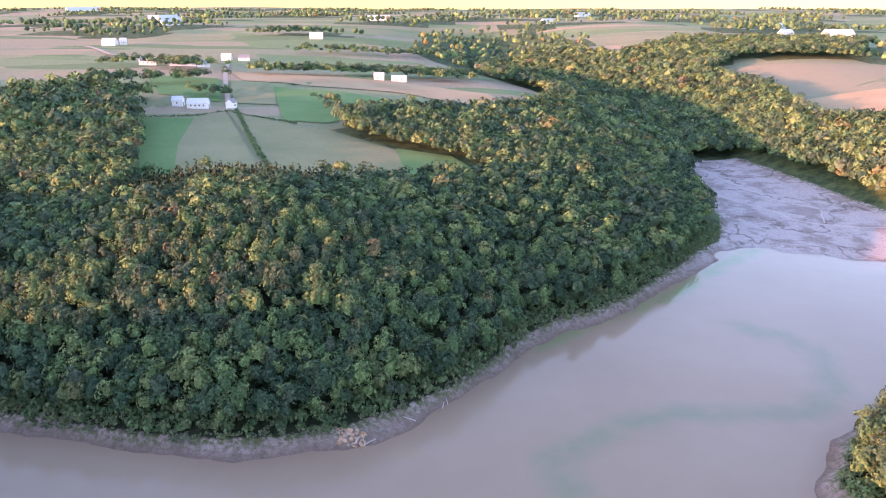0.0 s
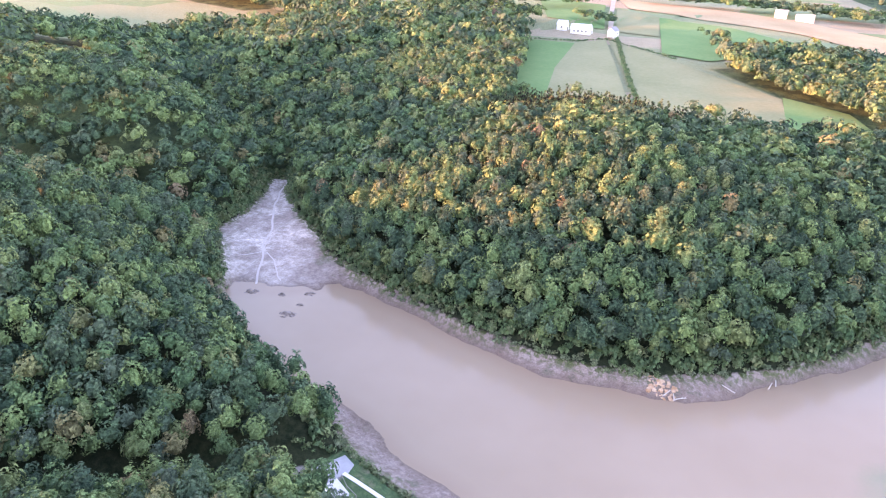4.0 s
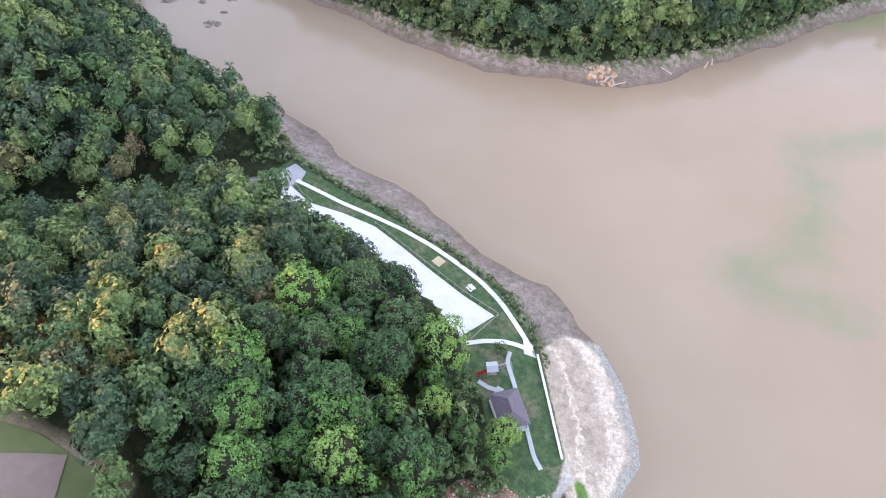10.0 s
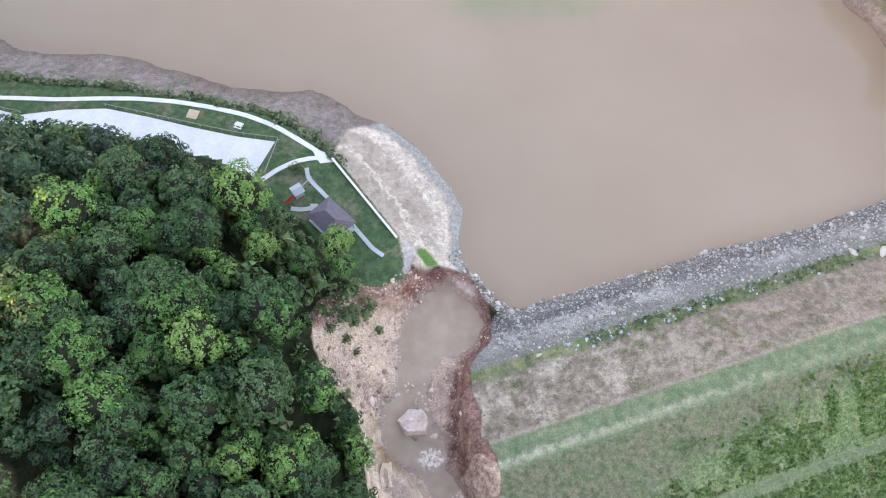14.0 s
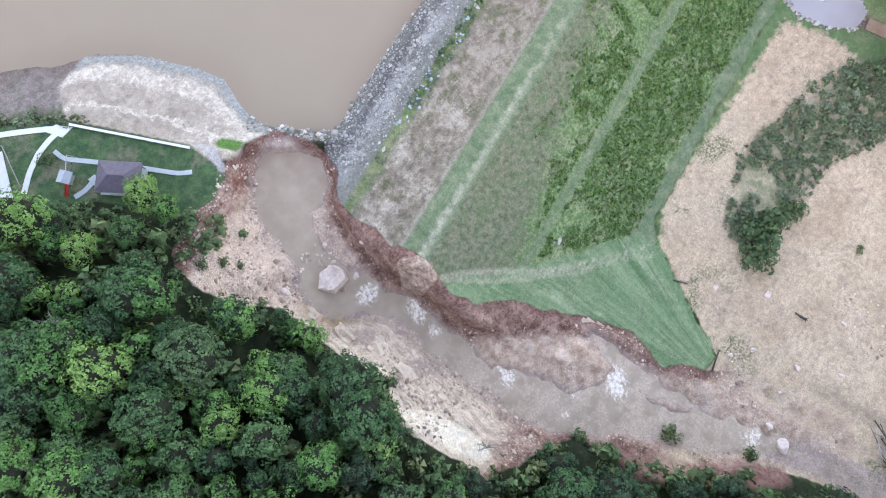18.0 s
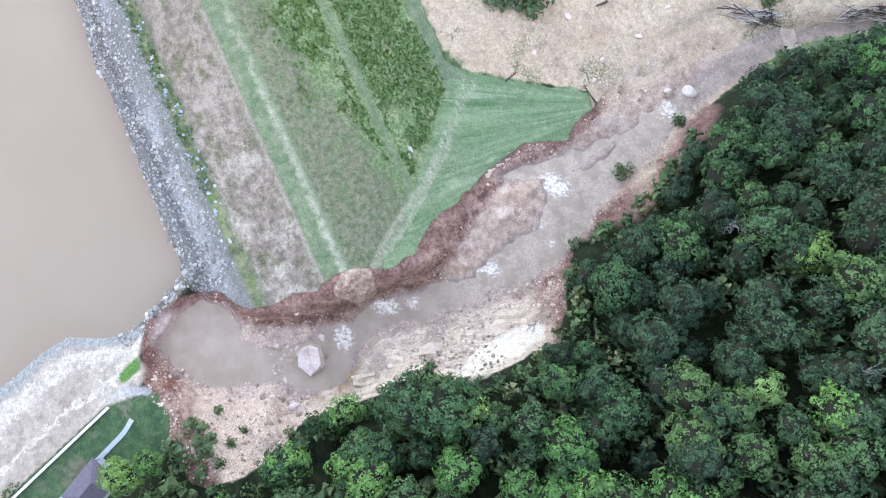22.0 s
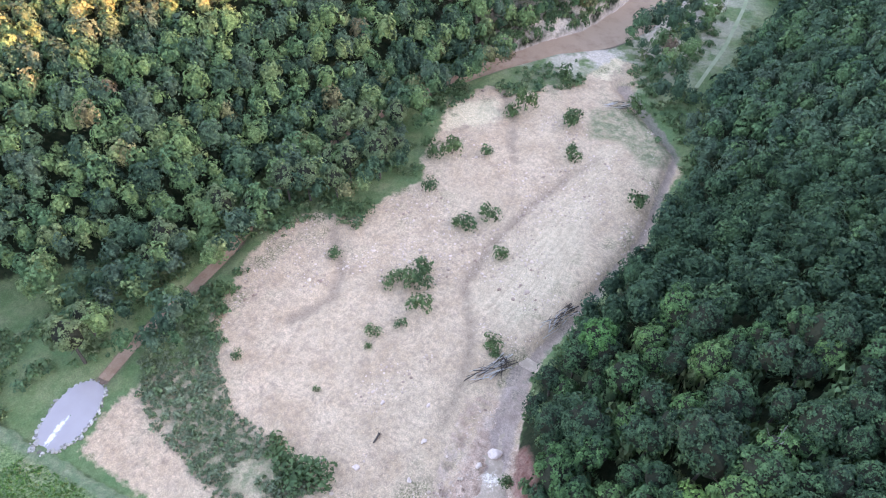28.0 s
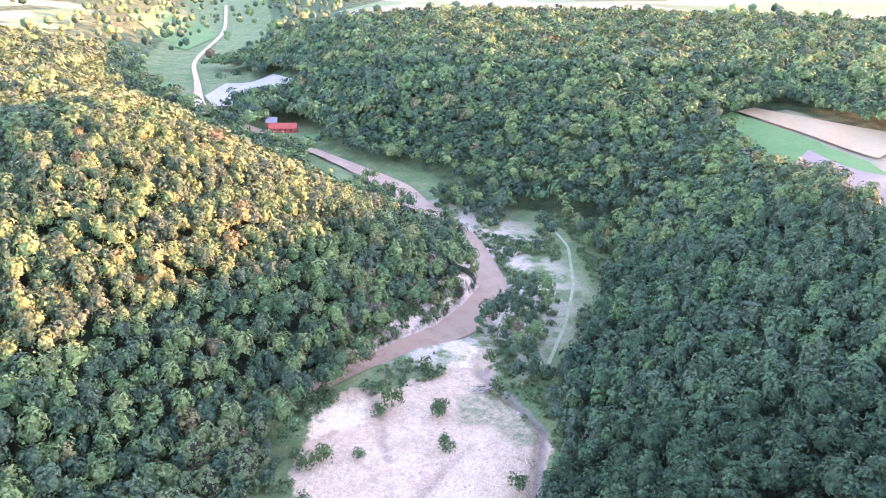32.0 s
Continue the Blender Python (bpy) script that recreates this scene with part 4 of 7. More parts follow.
# ---- water ----
ALGAE = [(53, 129), (39, 131), (23, 136), (40, 150), (40, 173), (34, 190), (58, 210), (88, 218), (131, 218), (150, 233), (159, 260), (151, 281), (135, 289)]
SCUM = [(40, 271), (63, 289), (84, 304), (121, 333), (163, 375), (187, 395)]


def lake_material():
    n = Nodes("silty_lake_water")
    big = n.noise(0.012, 4, 0.6)
    c = n.mix(n.ramp(big, 0.35, 0.65), (0.315, 0.238, 0.162), (0.355, 0.275, 0.195))
    streak = n.math("ADD", n.attr("algae"), n.math("MULTIPLY", n.math("SUBTRACT", n.noise(0.06, 5, 0.65), 0.5), 20))
    c = n.mix(n.ramp(streak, 5, -5, 0, 0.52), c, (0.15, 0.22, 0.12))
    scum = n.math("ADD", n.attr("scum"), n.math("MULTIPLY", n.math("SUBTRACT", n.noise(0.09, 5, 0.7), 0.5), 22))
    c = n.mix(n.ramp(scum, 5, -3, 0, 0.7), c, (0.16, 0.27, 0.10))
    shelf = n.ramp(n.attr("lake"), -6, 0, 0, 0.35)
    c = n.mix(shelf, c, (0.28, 0.19, 0.13))
    n.bump(n.noise(0.7, 3, 0.5), 0.008, 0.3)
    n.bsdf.inputs["IOR"].default_value = 1.33
    return n.done(c, 0.07, 0.5)


def stream_material(name, deep, light, shallow, gloss=0.3):
    n = Nodes(name)
    c = n.mix(n.ramp(n.noise(0.25, 4, 0.6), 0.35, 0.65), deep, light)
    thin = n.math("MULTIPLY", n.ramp(n.noise(0.30, 6, 0.7), 0.44, 0.56, 0, 0.75), n.ramp(n.split(n.pos)[1], 6, -8))
    c = n.mix(thin, c, n.mix(n.ramp(n.noise(2.5, 4, 0.7), 0.4, 0.6), light, shallow))
    c = n.mix(n.math("MULTIPLY", n.ramp(n.split(n.pos)[1], -195, -225), n.ramp(n.noise(0.12, 5, 0.7), 0.40, 0.52, 0.25, 0.95)), c, shallow)
    m = n.t.nodes.new("ShaderNodeMapping")
    m.inputs["Rotation"].default_value = (0, 0, 0.45)
    n.t.links.new(n.pos, m.inputs["Vector"])
    streak = n.noise(1.3, 7, 0.78, m.outputs[0], (1.15, 0.8, 1.0))
    foam = n.math("MULTIPLY", n.ramp(n.math("ADD", streak, n.math("MULTIPLY", n.attr("fall"), 0.16)), 0.56, 0.70), n.ramp(n.attr("fall"), 0.08, 0.45))
    c = n.mix(foam, c, (0.95, 0.83, 0.69))
    n.bump(n.noise(1.2, 4, 0.65), 0.12, 0.15)
    n.bsdf.inputs["IOR"].default_value = 1.33
    return n.done(c, n.ramp(n.math("MAXIMUM", foam, thin), 0, 1, 0.3, 0.75), gloss)


M_LAKE = lake_material()
M_STREAM = stream_material("muddy_stream_water", (0.42, 0.31, 0.218), (0.49, 0.372, 0.268), (0.73, 0.54, 0.41))
M_CREEK = stream_material("brown_creek_water", (0.29, 0.18, 0.115), (0.35, 0.235, 0.16), (0.43, 0.30, 0.205), 0.1)
lx, ly = np.concatenate([np.arange(-300, 0, 5.0), np.arange(0, 44, 1.0), np.arange(44, 330, 5.0)]), np.concatenate([np.arange(40, 72, 1.0), np.arange(72, 650, 5.0)])
wx, wy = np.meshgrid(lx, ly, indexing="ij")
fq = grid_faces(len(lx), len(ly))
w_lake, w_pool = signed(wx.ravel(), wy.ravel(), LAKE), signed(wx.ravel(), wy.ravel(), FULL_POOL)
w_breach = signed(wx.ravel(), wy.ravel(), BREACH_TOP)
keep = (w_lake[fq].min(1) < 5) & ((w_breach[fq].min(1) > 0) | (w_lake[fq].max(1) < 0.4))
lake_me = mesh_from("lake", np.stack([wx.ravel(), wy.ravel(), np.zeros(wx.size)], 1), fq[keep], M_LAKE)
give(lake_me, "lake", w_lake), give(lake_me, "algae", seg_dist(wx.ravel(), wy.ravel(), ALGAE, False)[0] - 4.5), give(lake_me, "scum", seg_dist(wx.ravel(), wy.ravel(), SCUM, False)[0] - 3.0)
tagged(new("lake", lake_me), "calm tan silty lake water with faint green algae streaks", "lake", kind="structure")


RAPIDS = [(12.6, 55.4, 1.3), (-1.0, 20.4, 1.9), (0.6, 20.2, 1.3), (5.2, 12.9, 1.0), (3.6, 11.4, 1.7), (3.2, 9.6, 1.5), (2.9, 5.2, 1.4), (6.8, -10, 1.6), (5.6, -12.6, 1.6), (11, -15.4, 1.3), (14, -19, 1.2), (20.4, -28.6, 2.2), (18.8, -31, 2.0), (29.9, -57.6, 2.0), (38.6, -69.5, 1.8), (8, -26, 1.0), (12.4, -24.2, 1.1)]


def ribbon(name, line, material, label, lift=0.0, cat="stream", past=1.3):
    """Running water along a line of x, y, height, half width."""
    L = np.array(line, float)
    k = np.linspace(0, len(L) - 1, (len(L) - 1) * 6 + 1)
    i = np.arange(len(L))
    C = np.stack([np.interp(k, i, L[:, a]) for a in range(4)], 1)
    for _ in range(3):
        C[1:-1] = (C[:-2] + 2 * C[1:-1] + C[2:]) / 4
    t = np.gradient(C[:, :2], axis=0)
    t /= np.linalg.norm(t, axis=1)[:, None] + 1e-9
    nrm = np.stack([-t[:, 1], t[:, 0]], 1)
    across = np.linspace(-1, 1, 9)
    P = C[:, None, :2] + nrm[:, None] * ((C[:, 3, None] + past) * across)[..., None]
    V = np.concatenate([P, np.broadcast_to(C[:, None, 2:3], (*P.shape[:2], 1)) + lift + np.clip((np.hypot(P[..., 0:1], P[..., 1:2]) - 230) / 130, 0, 2.6)], 2)
    me = mesh_from(name, V.reshape(-1, 3), grid_faces(len(C), 9), material)
    flat = V.reshape(-1, 3)
    fall = sum(np.exp(-((flat[:, 0] - fx) ** 2 + (flat[:, 1] - fy) ** 2) / fr ** 2) for fx, fy, fr in RAPIDS)
    give(me, "fall", np.clip(fall, 0, 1))
    return tagged(new(name, me), label, cat, kind="structure")


sx, sy = np.meshgrid(np.arange(-13, 46, 0.7), np.arange(-90, 58.5, 0.7), indexing="ij")
sq = survey(sx.ravel(), sy.ravel())
fq = grid_faces(*sx.shape)
fq = fq[(sq["stream"][fq].min(1) < 1.6) & (sq["lake"][fq].min(1) > 0.6)]
stream_me = mesh_from("stream", np.stack([sx.ravel(), sy.ravel(), np.interp(sy.ravel(), RUN_Y, RUN_Z)], 1), fq, M_STREAM)
give(stream_me, "fall", np.clip(sum(np.exp(-((sx.ravel() - fx) ** 2 + (sy.ravel() - fy) ** 2) / fr ** 2) for fx, fy, fr in RAPIDS), 0, 1))
tagged(new("stream", stream_me), "muddy stream running through the breach with white rapids", "stream", kind="structure")
ribbon("creek", CREEK, M_CREEK, "shallow brown creek winding down the wooded valley", 0, "creek", 0.5)


# ---- trees ----
def tri_cloud(rng, centres, radii, count, size):
    """Leaf triangles over the upper and outer faces of several clumps: vertices, three to a leaf."""
    pick = rng.choice(len(centres), count, p=radii ** 2 / (radii ** 2).sum())
    d = rng.normal(size=(count, 3))
    d[:, 2] = np.abs(d[:, 2]) * 1.1 - 0.45
    d /= np.linalg.norm(d, axis=1)[:, None]
    p = centres[pick] + d * radii[pick, None] * rng.uniform(0.8, 1.06, (count, 1))
    nrm = d + rng.normal(size=(count, 3)) * 0.20
    nrm[:, 2] += 0.25
    nrm /= np.linalg.norm(nrm, axis=1)[:, None]
    a = np.cross(nrm, rng.normal(size=(count, 3)))
    a /= np.linalg.norm(a, axis=1)[:, None]
    b = np.cross(nrm, a)
    s = size * rng.uniform(0.6, 1.35, (count, 1))
    return np.stack([p + a * s, p - a * s * 0.5 + b * s * 0.87, p - a * s * 0.5 - b * s * 0.87], 1).reshape(-1, 3)


def crown_form(rng, tall, wide, clumps, kind="broad"):
    """Centres and radii of the clumps of one crown."""
    if kind == "cone":
        h = rng.uniform(0.15, 1.0, clumps)
        ang, r = rng.uniform(0, 2 * math.pi, clumps), (1.05 - h) * wide * rng.uniform(0.5, 1, clumps)
        c = np.stack([np.cos(ang) * r, np.sin(ang) * r, h * tall * 0.95], 1)
        return c, np.maximum(0.35, (1.15 - h) * wide * 0.42)
    k = np.arange(clumps)
    up = 1 - (k + 0.5) / clumps * 1.35
    ang = k * 2.39996 + rng.uniform(-0.5, 0.5, clumps)
    side = np.sqrt(np.clip(1 - up ** 2, 0, 1))
    v = np.stack([np.cos(ang) * side, np.sin(ang) * side, up], 1)
    lobes = 1 + 0.22 * np.sin(3 * ang + rng.uniform(0, 6)) * side + rng.uniform(-0.26, 0.14, clumps)
    c = v * np.array([wide, wide, tall * 0.38]) * (0.84 * lobes)[:, None]
    c[:, 2] += tall * 0.62
    return c, wide * rng.uniform(0.6, 1.35, clumps) * 1.12 / math.sqrt(clumps)


def leaf_mesh(rng, tall, wide, clumps, leaves, size, kind, material):
    c, r = crown_form(rng, tall, wide, clumps, kind)
    if kind == "broad":
        core = [((0, 0, tall * 0.55), wide * (0.54 if leaves > 500 else 0.6))]
    else:
        core = [((0, 0, tall * h), wide * (1.05 - h) * 0.62) for h in (0.25, 0.5, 0.75)]
    V = [tri_cloud(rng, c, r, leaves, size)]
    F = [np.arange(leaves * 3).reshape(-1, 3)]
    at = leaves * 3
    bm = bmesh.new()
    bmesh.ops.create_icosphere(bm, subdivisions=2 if leaves > 500 else 1, radius=1)
    iv, fi = np.array([v.co[:] for v in bm.verts]), np.array([[v.index for v in f.verts] for f in bm.faces])
    bm.free()
    for p, q in core:
        V.append(iv * np.array([q, q, q * (tall * 0.33 / wide if kind == "broad" else 1.6)]) + p), F.append(fi + at)
        at += len(iv)
    return np.concatenate(V), np.concatenate(F), leaves


def trunk_mesh(rng, tall, limbs=5):
    """A tapered trunk that forks into limbs."""
    bm = bmesh.new()

    def tube(a, b, ra, rb):
        a, b = Vector(a), Vector(b)
        q = (b - a).to_track_quat("Z", "Y")
        ra_ring = [bm.verts.new(a + q @ Vector((math.cos(k * 1.0472) * ra, math.sin(k * 1.0472) * ra, 0))) for k in range(6)]
        rb_ring = [bm.verts.new(b + q @ Vector((math.cos(k * 1.0472) * rb, math.sin(k * 1.0472) * rb, 0))) for k in range(6)]
        for k in range(6):
            bm.faces.new((ra_ring[k], ra_ring[(k + 1) % 6], rb_ring[(k + 1) % 6], rb_ring[k]))

    tube((0, 0, -1.2), (0.1, 0.1, tall * 0.42), 0.34, 0.22)
    tube((0.1, 0.1, tall * 0.42), (0.3, -0.2, tall * 0.8), 0.22, 0.06)
    for k in range(limbs):
        ang = k * 2.4 + rng.uniform(0, 0.8)
        z0 = tall * rng.uniform(0.3, 0.6)
        r = tall * rng.uniform(0.16, 0.26)
        tube((0.1, 0.1, z0), (math.cos(ang) * r, math.sin(ang) * r, z0 + tall * rng.uniform(0.12, 0.25)), 0.13, 0.03)
    return bm


RNG = np.random.RandomState(7)


def plant(lo, hi, step, seed):
    """Jittered places on a grid over a stretch of the plan."""
    rng = np.random.RandomState(seed)
    x, y = np.meshgrid(np.arange(lo[0], hi[0], step), np.arange(lo[1], hi[1], step), indexing="ij")
    x = x + np.where(np.arange(x.shape[1]) % 2, step / 2, 0)
    return (x + rng.uniform(-0.48, 0.48, x.shape) * step).ravel(), (y + rng.uniform(-0.48, 0.48, y.shape) * step).ravel()


def woods(x, y, margin=2.5):
    """Which places bear forest."""
    s = survey(x, y)
    ok = (s["pool"] > margin - 1.5) & (s["park"] > np.where(y > 80, 8.0, np.where(y > 62, 6.0, 3.0))) & (s["breach"] > 0.6) & (s["sand"] > margin) & (s["dam"] > 3) & (s["wedge"] > 2)
    ok &= (s["valley"] > 1) & (s["open"] > 1) & (s["lane"] > 1.5) & (s["creek"] > 1.6) & (s["stream"] > 3)
    ok &= (signed(x, y, PLANTATION) > 2) & (np.hypot(x - 335, y + 447) > 32) & (signed(x, y, GRAVEL_FLAT) > 2)
    ok &= (s["floor"] > 0) | ((value_noise(x, y, 40, 31) > np.where((x > 285) & (x < 420), -0.7, 0.1)) & (s["creek"] > np.where((x > 285) & (x < 420), 3, 10)))
    return ok


NEAR_LO, NEAR_HI = (-118, -135), (62, 104)


def in_near(x, y):
    """The stretch of wood below and beside the dam."""
    return (x > -62) & (x < 40) & (y > -118) & (y < 92) & (np.hypot(x + 2, y + 4) < 98)


def canopy(rng, tall, wide, level, lumps, leaves, size, deep=0.36, core=0.66, wild=0.28):
    """A crown: a dark inner mass, and leaves over many rounded clumps. The last value is the number of leaves."""
    bm = bmesh.new()
    bmesh.ops.create_icosphere(bm, subdivisions=level, radius=1)
    iv, fi = np.array([v.co[:] for v in bm.verts]), np.array([[v.index for v in f.verts] for f in bm.faces])
    bm.free()
    fi = fi[iv[fi].mean(1)[:, 2] > -0.5]
    k = np.arange(lumps)
    up = 1 - (k + 0.5) / lumps * 1.3
    ang = k * 2.39996 + rng.uniform(-0.7, 0.7, lumps)
    side = np.sqrt(np.clip(1 - up ** 2, 0, 1))
    d = np.stack([np.cos(ang) * side, np.sin(ang) * side, up], 1) + rng.normal(0, 0.14, (lumps, 3))
    d /= np.linalg.norm(d, axis=1)[:, None]
    ball = rng.uniform(0.7, 1.35, lumps) * 1.5 / math.sqrt(lumps)
    out = rng.uniform(0.55, 0.90, lumps)
    axes = np.array([wide * rng.uniform(0.85, 1.12), wide * rng.uniform(0.85, 1.12), tall * deep])
    mid = np.array([0, 0, tall * (1 - deep * 1.08)])
    pick = rng.choice(lumps, leaves, p=ball ** 2 / (ball ** 2).sum())
    v = rng.normal(size=(leaves, 3)) + d[pick] * 0.9 + [0, 0, 0.35]
    v /= np.linalg.norm(v, axis=1)[:, None]
    p = (d[pick] * out[pick, None] + v * (ball[pick] * rng.uniform(0.8, 1.08, leaves))[:, None]) * axes + mid
    nrm = v + d[pick] * 0.6 + rng.normal(size=(leaves, 3)) * wild
    nrm /= np.linalg.norm(nrm, axis=1)[:, None]
    a = np.cross(nrm, rng.normal(size=(leaves, 3)))
    a /= np.linalg.norm(a, axis=1)[:, None]
    b = np.cross(nrm, a)
    s = size * rng.uniform(0.6, 1.4, (leaves, 1))
    L = np.stack([p + a * s, p - a * s * 0.5 + b * s * 0.8, p - a * s * 0.5 - b * s * 0.8], 1).reshape(-1, 3)
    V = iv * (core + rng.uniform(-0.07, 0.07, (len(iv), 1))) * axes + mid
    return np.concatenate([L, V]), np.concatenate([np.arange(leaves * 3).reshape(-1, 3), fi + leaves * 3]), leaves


def tree_kind(rng, material, tall, wide, leaves, kind="broad", lumps=64):
    if kind == "broad":
        V, F, k = canopy(rng, tall, wide, 2, lumps, leaves, 0.25)
    else:
        V, F, k = leaf_mesh(rng, tall, wide, 90, leaves, 0.27, kind, material)
    crown = mesh_from("crown", V, F, [material, M_TWIG_SHADE], smooth=False, index=np.arange(len(F)) >= k)
    bm = trunk_mesh(rng, tall)
    trunk = bpy.data.meshes.new("trunk")
    bm.to_mesh(trunk)
    bm.free()
    trunk.materials.append(M_BARK)
    return trunk, crown


KINDS = [tree_kind(RNG, M_LEAF, t, w, int(46 * w * w * 1.9), lumps=n) for t, w, n in ((16, 4.8, 70), (14, 4.2, 54), (18, 5.6, 90), (13, 3.7, 44), (15, 4.6, 60), (17, 5.2, 80), (11, 3.0, 34))]
# tree kinds that wear the shade-coloured leaves
SHADED_KINDS = [tree_kind(RNG, M_LEAF_SHADED, t, w, int(46 * w * w * 1.9), lumps=n) for t, w, n in ((16, 4.6, 70), (14, 4.0, 54), (17, 5.2, 84), (13, 3.6, 44))]
nx, ny = plant(NEAR_LO, NEAR_HI, 5.5, 3)
ok = woods(nx, ny) & in_near(nx, ny)
nx, ny = nx[ok], ny[ok]
nz = height(nx, ny)
TREE_LABELS = ["broadleaf tree with a dense dark green crown", "broadleaf tree with a rounded mid-green crown", "tall spreading broadleaf tree with a clumped green crown"]
for i in range(len(nx)):
    # mostly shade-coloured trees towards the south of the wood
    shaded = RNG.uniform() < np.interp(ny[i] - 0.3 * nx[i], [-28, 0], [0.95, 0.1])
    trunk, crown = SHADED_KINDS[RNG.randint(len(SHADED_KINDS))] if shaded else KINDS[RNG.randint(len(KINDS))]
    s = 0.70 + 0.46 * RNG.uniform() ** 1.3
    tree = new("tree")
    tree.matrix_world = pose(nx[i], ny[i], nz[i], RNG.uniform(-4, 4), RNG.uniform(-4, 4), RNG.uniform(0, 360)) @ Matrix.Scale(s, 4)
    tagged(tree, TREE_LABELS[i % 3], "tree", "trees of the hillside wood")
    for name, me in (("trunk", trunk), ("crown", crown)):
        ob = new(name, me)
        ob.parent = tree


def wood_stuff(name, x, y, forms, label, spread=(0.8, 1.2), material=None, category="woodland"):
    """Many trees joined in one mesh, with one tint a tree."""
    rng = np.random.RandomState(len(x))
    z = height(x, y)
    V, F, T, M, at = [], [], [], [], 0
    for k in range(len(forms)):
        fv, ff = forms[k][:2]
        sel = np.arange(k, len(x), len(forms))
        if not len(sel):
            continue
        ang, s = rng.uniform(0, 2 * math.pi, len(sel)), rng.uniform(*spread, len(sel))
        c, sn = np.cos(ang) * s, np.sin(ang) * s
        px = fv[None, :, 0] * c[:, None] - fv[None, :, 1] * sn[:, None] + x[sel, None]
        py = fv[None, :, 0] * sn[:, None] + fv[None, :, 1] * c[:, None] + y[sel, None]
        pz = fv[None, :, 2] * s[:, None] + z[sel, None]
        V.append(np.stack([px, py, pz], 2).reshape(-1, 3))
        F.append((ff[None] + (np.arange(len(sel)) * len(fv))[:, None, None] + at).reshape(-1, 3))
        # lower tints on the west hillside, its shade put into the leaf colour
        T.append(np.repeat(rng.uniform(0, 1, len(sel)) * np.where((x[sel] < 45) & (y[sel] < -40) & (y[sel] > -300), 0.62, 1.0), len(fv)))
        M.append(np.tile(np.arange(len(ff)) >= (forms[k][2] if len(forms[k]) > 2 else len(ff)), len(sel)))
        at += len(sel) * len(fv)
    me = mesh_from(name, np.concatenate(V), np.concatenate(F), [material or M_LEAF_WOOD, M_TWIG_SHADE], smooth=False, index=np.concatenate(M))
    give(me, "tint", np.concatenate(T))
    return tagged(new(name, me), label, category, kind="stuff")


def blob_tree(rng, tall, wide, blobs):
    """A far tree: a few lumpy masses, no loose leaves."""
    bm = bmesh.new()
    bmesh.ops.create_icosphere(bm, subdivisions=1, radius=1)
    iv, fi = np.array([v.co[:] for v in bm.verts]), np.array([[v.index for v in f.verts] for f in bm.faces])
    bm.free()
    V, F = [], []
    for k in range(blobs):
        a = rng.uniform(0, 6.28)
        o = np.array([math.cos(a) * wide * 0.45, math.sin(a) * wide * 0.45, tall * rng.uniform(0.5, 0.78)]) * (0 if k == 0 else 1)
        if k == 0:
            o = np.array([0, 0, tall * 0.62])
        r = wide * (0.8 if k == 0 else rng.uniform(0.4, 0.6))
        V.append(iv * rng.uniform(0.68, 1.2, (len(iv), 1)) * np.array([r, r, r * 1.1]) + o)
        F.append(fi + k * len(iv))
    return np.concatenate(V), np.concatenate(F)


MID_FORMS = [canopy(RNG, t, w, 1, 15, int(20 * w * w), 0.50, 0.31, 0.60, 0.24)[:2] for t, w in ((12.5, 3.1), (11, 2.7), (14.5, 3.9), (12, 3.0), (13.5, 2.7), (12, 3.4), (15, 3.1), (10.5, 3.2), (9.5, 2.5))]
CLOSE_FORMS = [canopy(RNG, t, w, 1, 30, int(38 * w * w), 0.38, 0.32, 0.60, 0.26)[:2] for t, w in ((13, 3.2), (11, 2.8), (15, 4.3), (12, 3.1), (14, 2.9), (12.5, 3.6), (15.5, 3.5), (9.5, 2.6))]
FAR_FORMS = [blob_tree(RNG, t, w, 2) for t, w in ((15, 5.0), (13, 4.4), (17, 5.6))]
mx, my = plant((-330, -330), (300, 330), 4.2, 4)
r, ang = np.hypot(mx, my), np.degrees(np.arctan2(-mx, my)) % 360
ok = (r < 330) & ~in_near(mx, my)
mx, my, r, ang = mx[ok], my[ok], r[ok], ang[ok]
ok = woods(mx, my)
mx, my, r, ang = mx[ok], my[ok], r[ok], ang[ok]
# the flanks that the valley and the lake look upon are the densest
dense = (r < 120) | (ang < 72) | (ang > 318) | ((ang > 150) & (ang < 282))
close = (r < 165) & dense
# this slope's trees carry its shade in their leaf colour
shaded_side = close & (mx < 45) & (my < -12)
wood_stuff("oak_wood", mx[shaded_side], my[shaded_side], CLOSE_FORMS, "dense dark broadleaf wood above the flood debris, hillside shade in its colour", material=M_WOOD_SHADED)
wood_stuff("near_wood", mx[close & ~shaded_side], my[close & ~shaded_side], CLOSE_FORMS, "dense broadleaf wood on the slopes nearest the dam")
dense &= ~close
wood_stuff("hillside_wood", mx[dense], my[dense], MID_FORMS, "dense broadleaf wood on the hills round the lake")
back = ~dense & ~close
wood_stuff("back_wood", mx[back], my[back], FAR_FORMS, "broadleaf wood on the hills behind", (0.8, 1.1))
# trees down to the creek on the valley floor
vx, vy = plant((30, -380), (330, -18), 5.4, 9)
q = survey(vx, vy)
ok = ((q["valley"] < 1) | (q["floor"] < 2)) & (q["sand"] > 2) & (q["creek"] > 1.8) & (q["stream"] > 2) & (value_noise(vx, vy, 22, 61) + 0.6 * value_noise(vx, vy, 9, 62) > np.where(vy > -175, np.where(vx > 118, -1.2, -0.55), 0.12)) & ~((vx > 120) & (vy > -24)) & (np.hypot(vx - 116, vy + 11) > 18) & (signed(vx, vy, DAM) > 8)
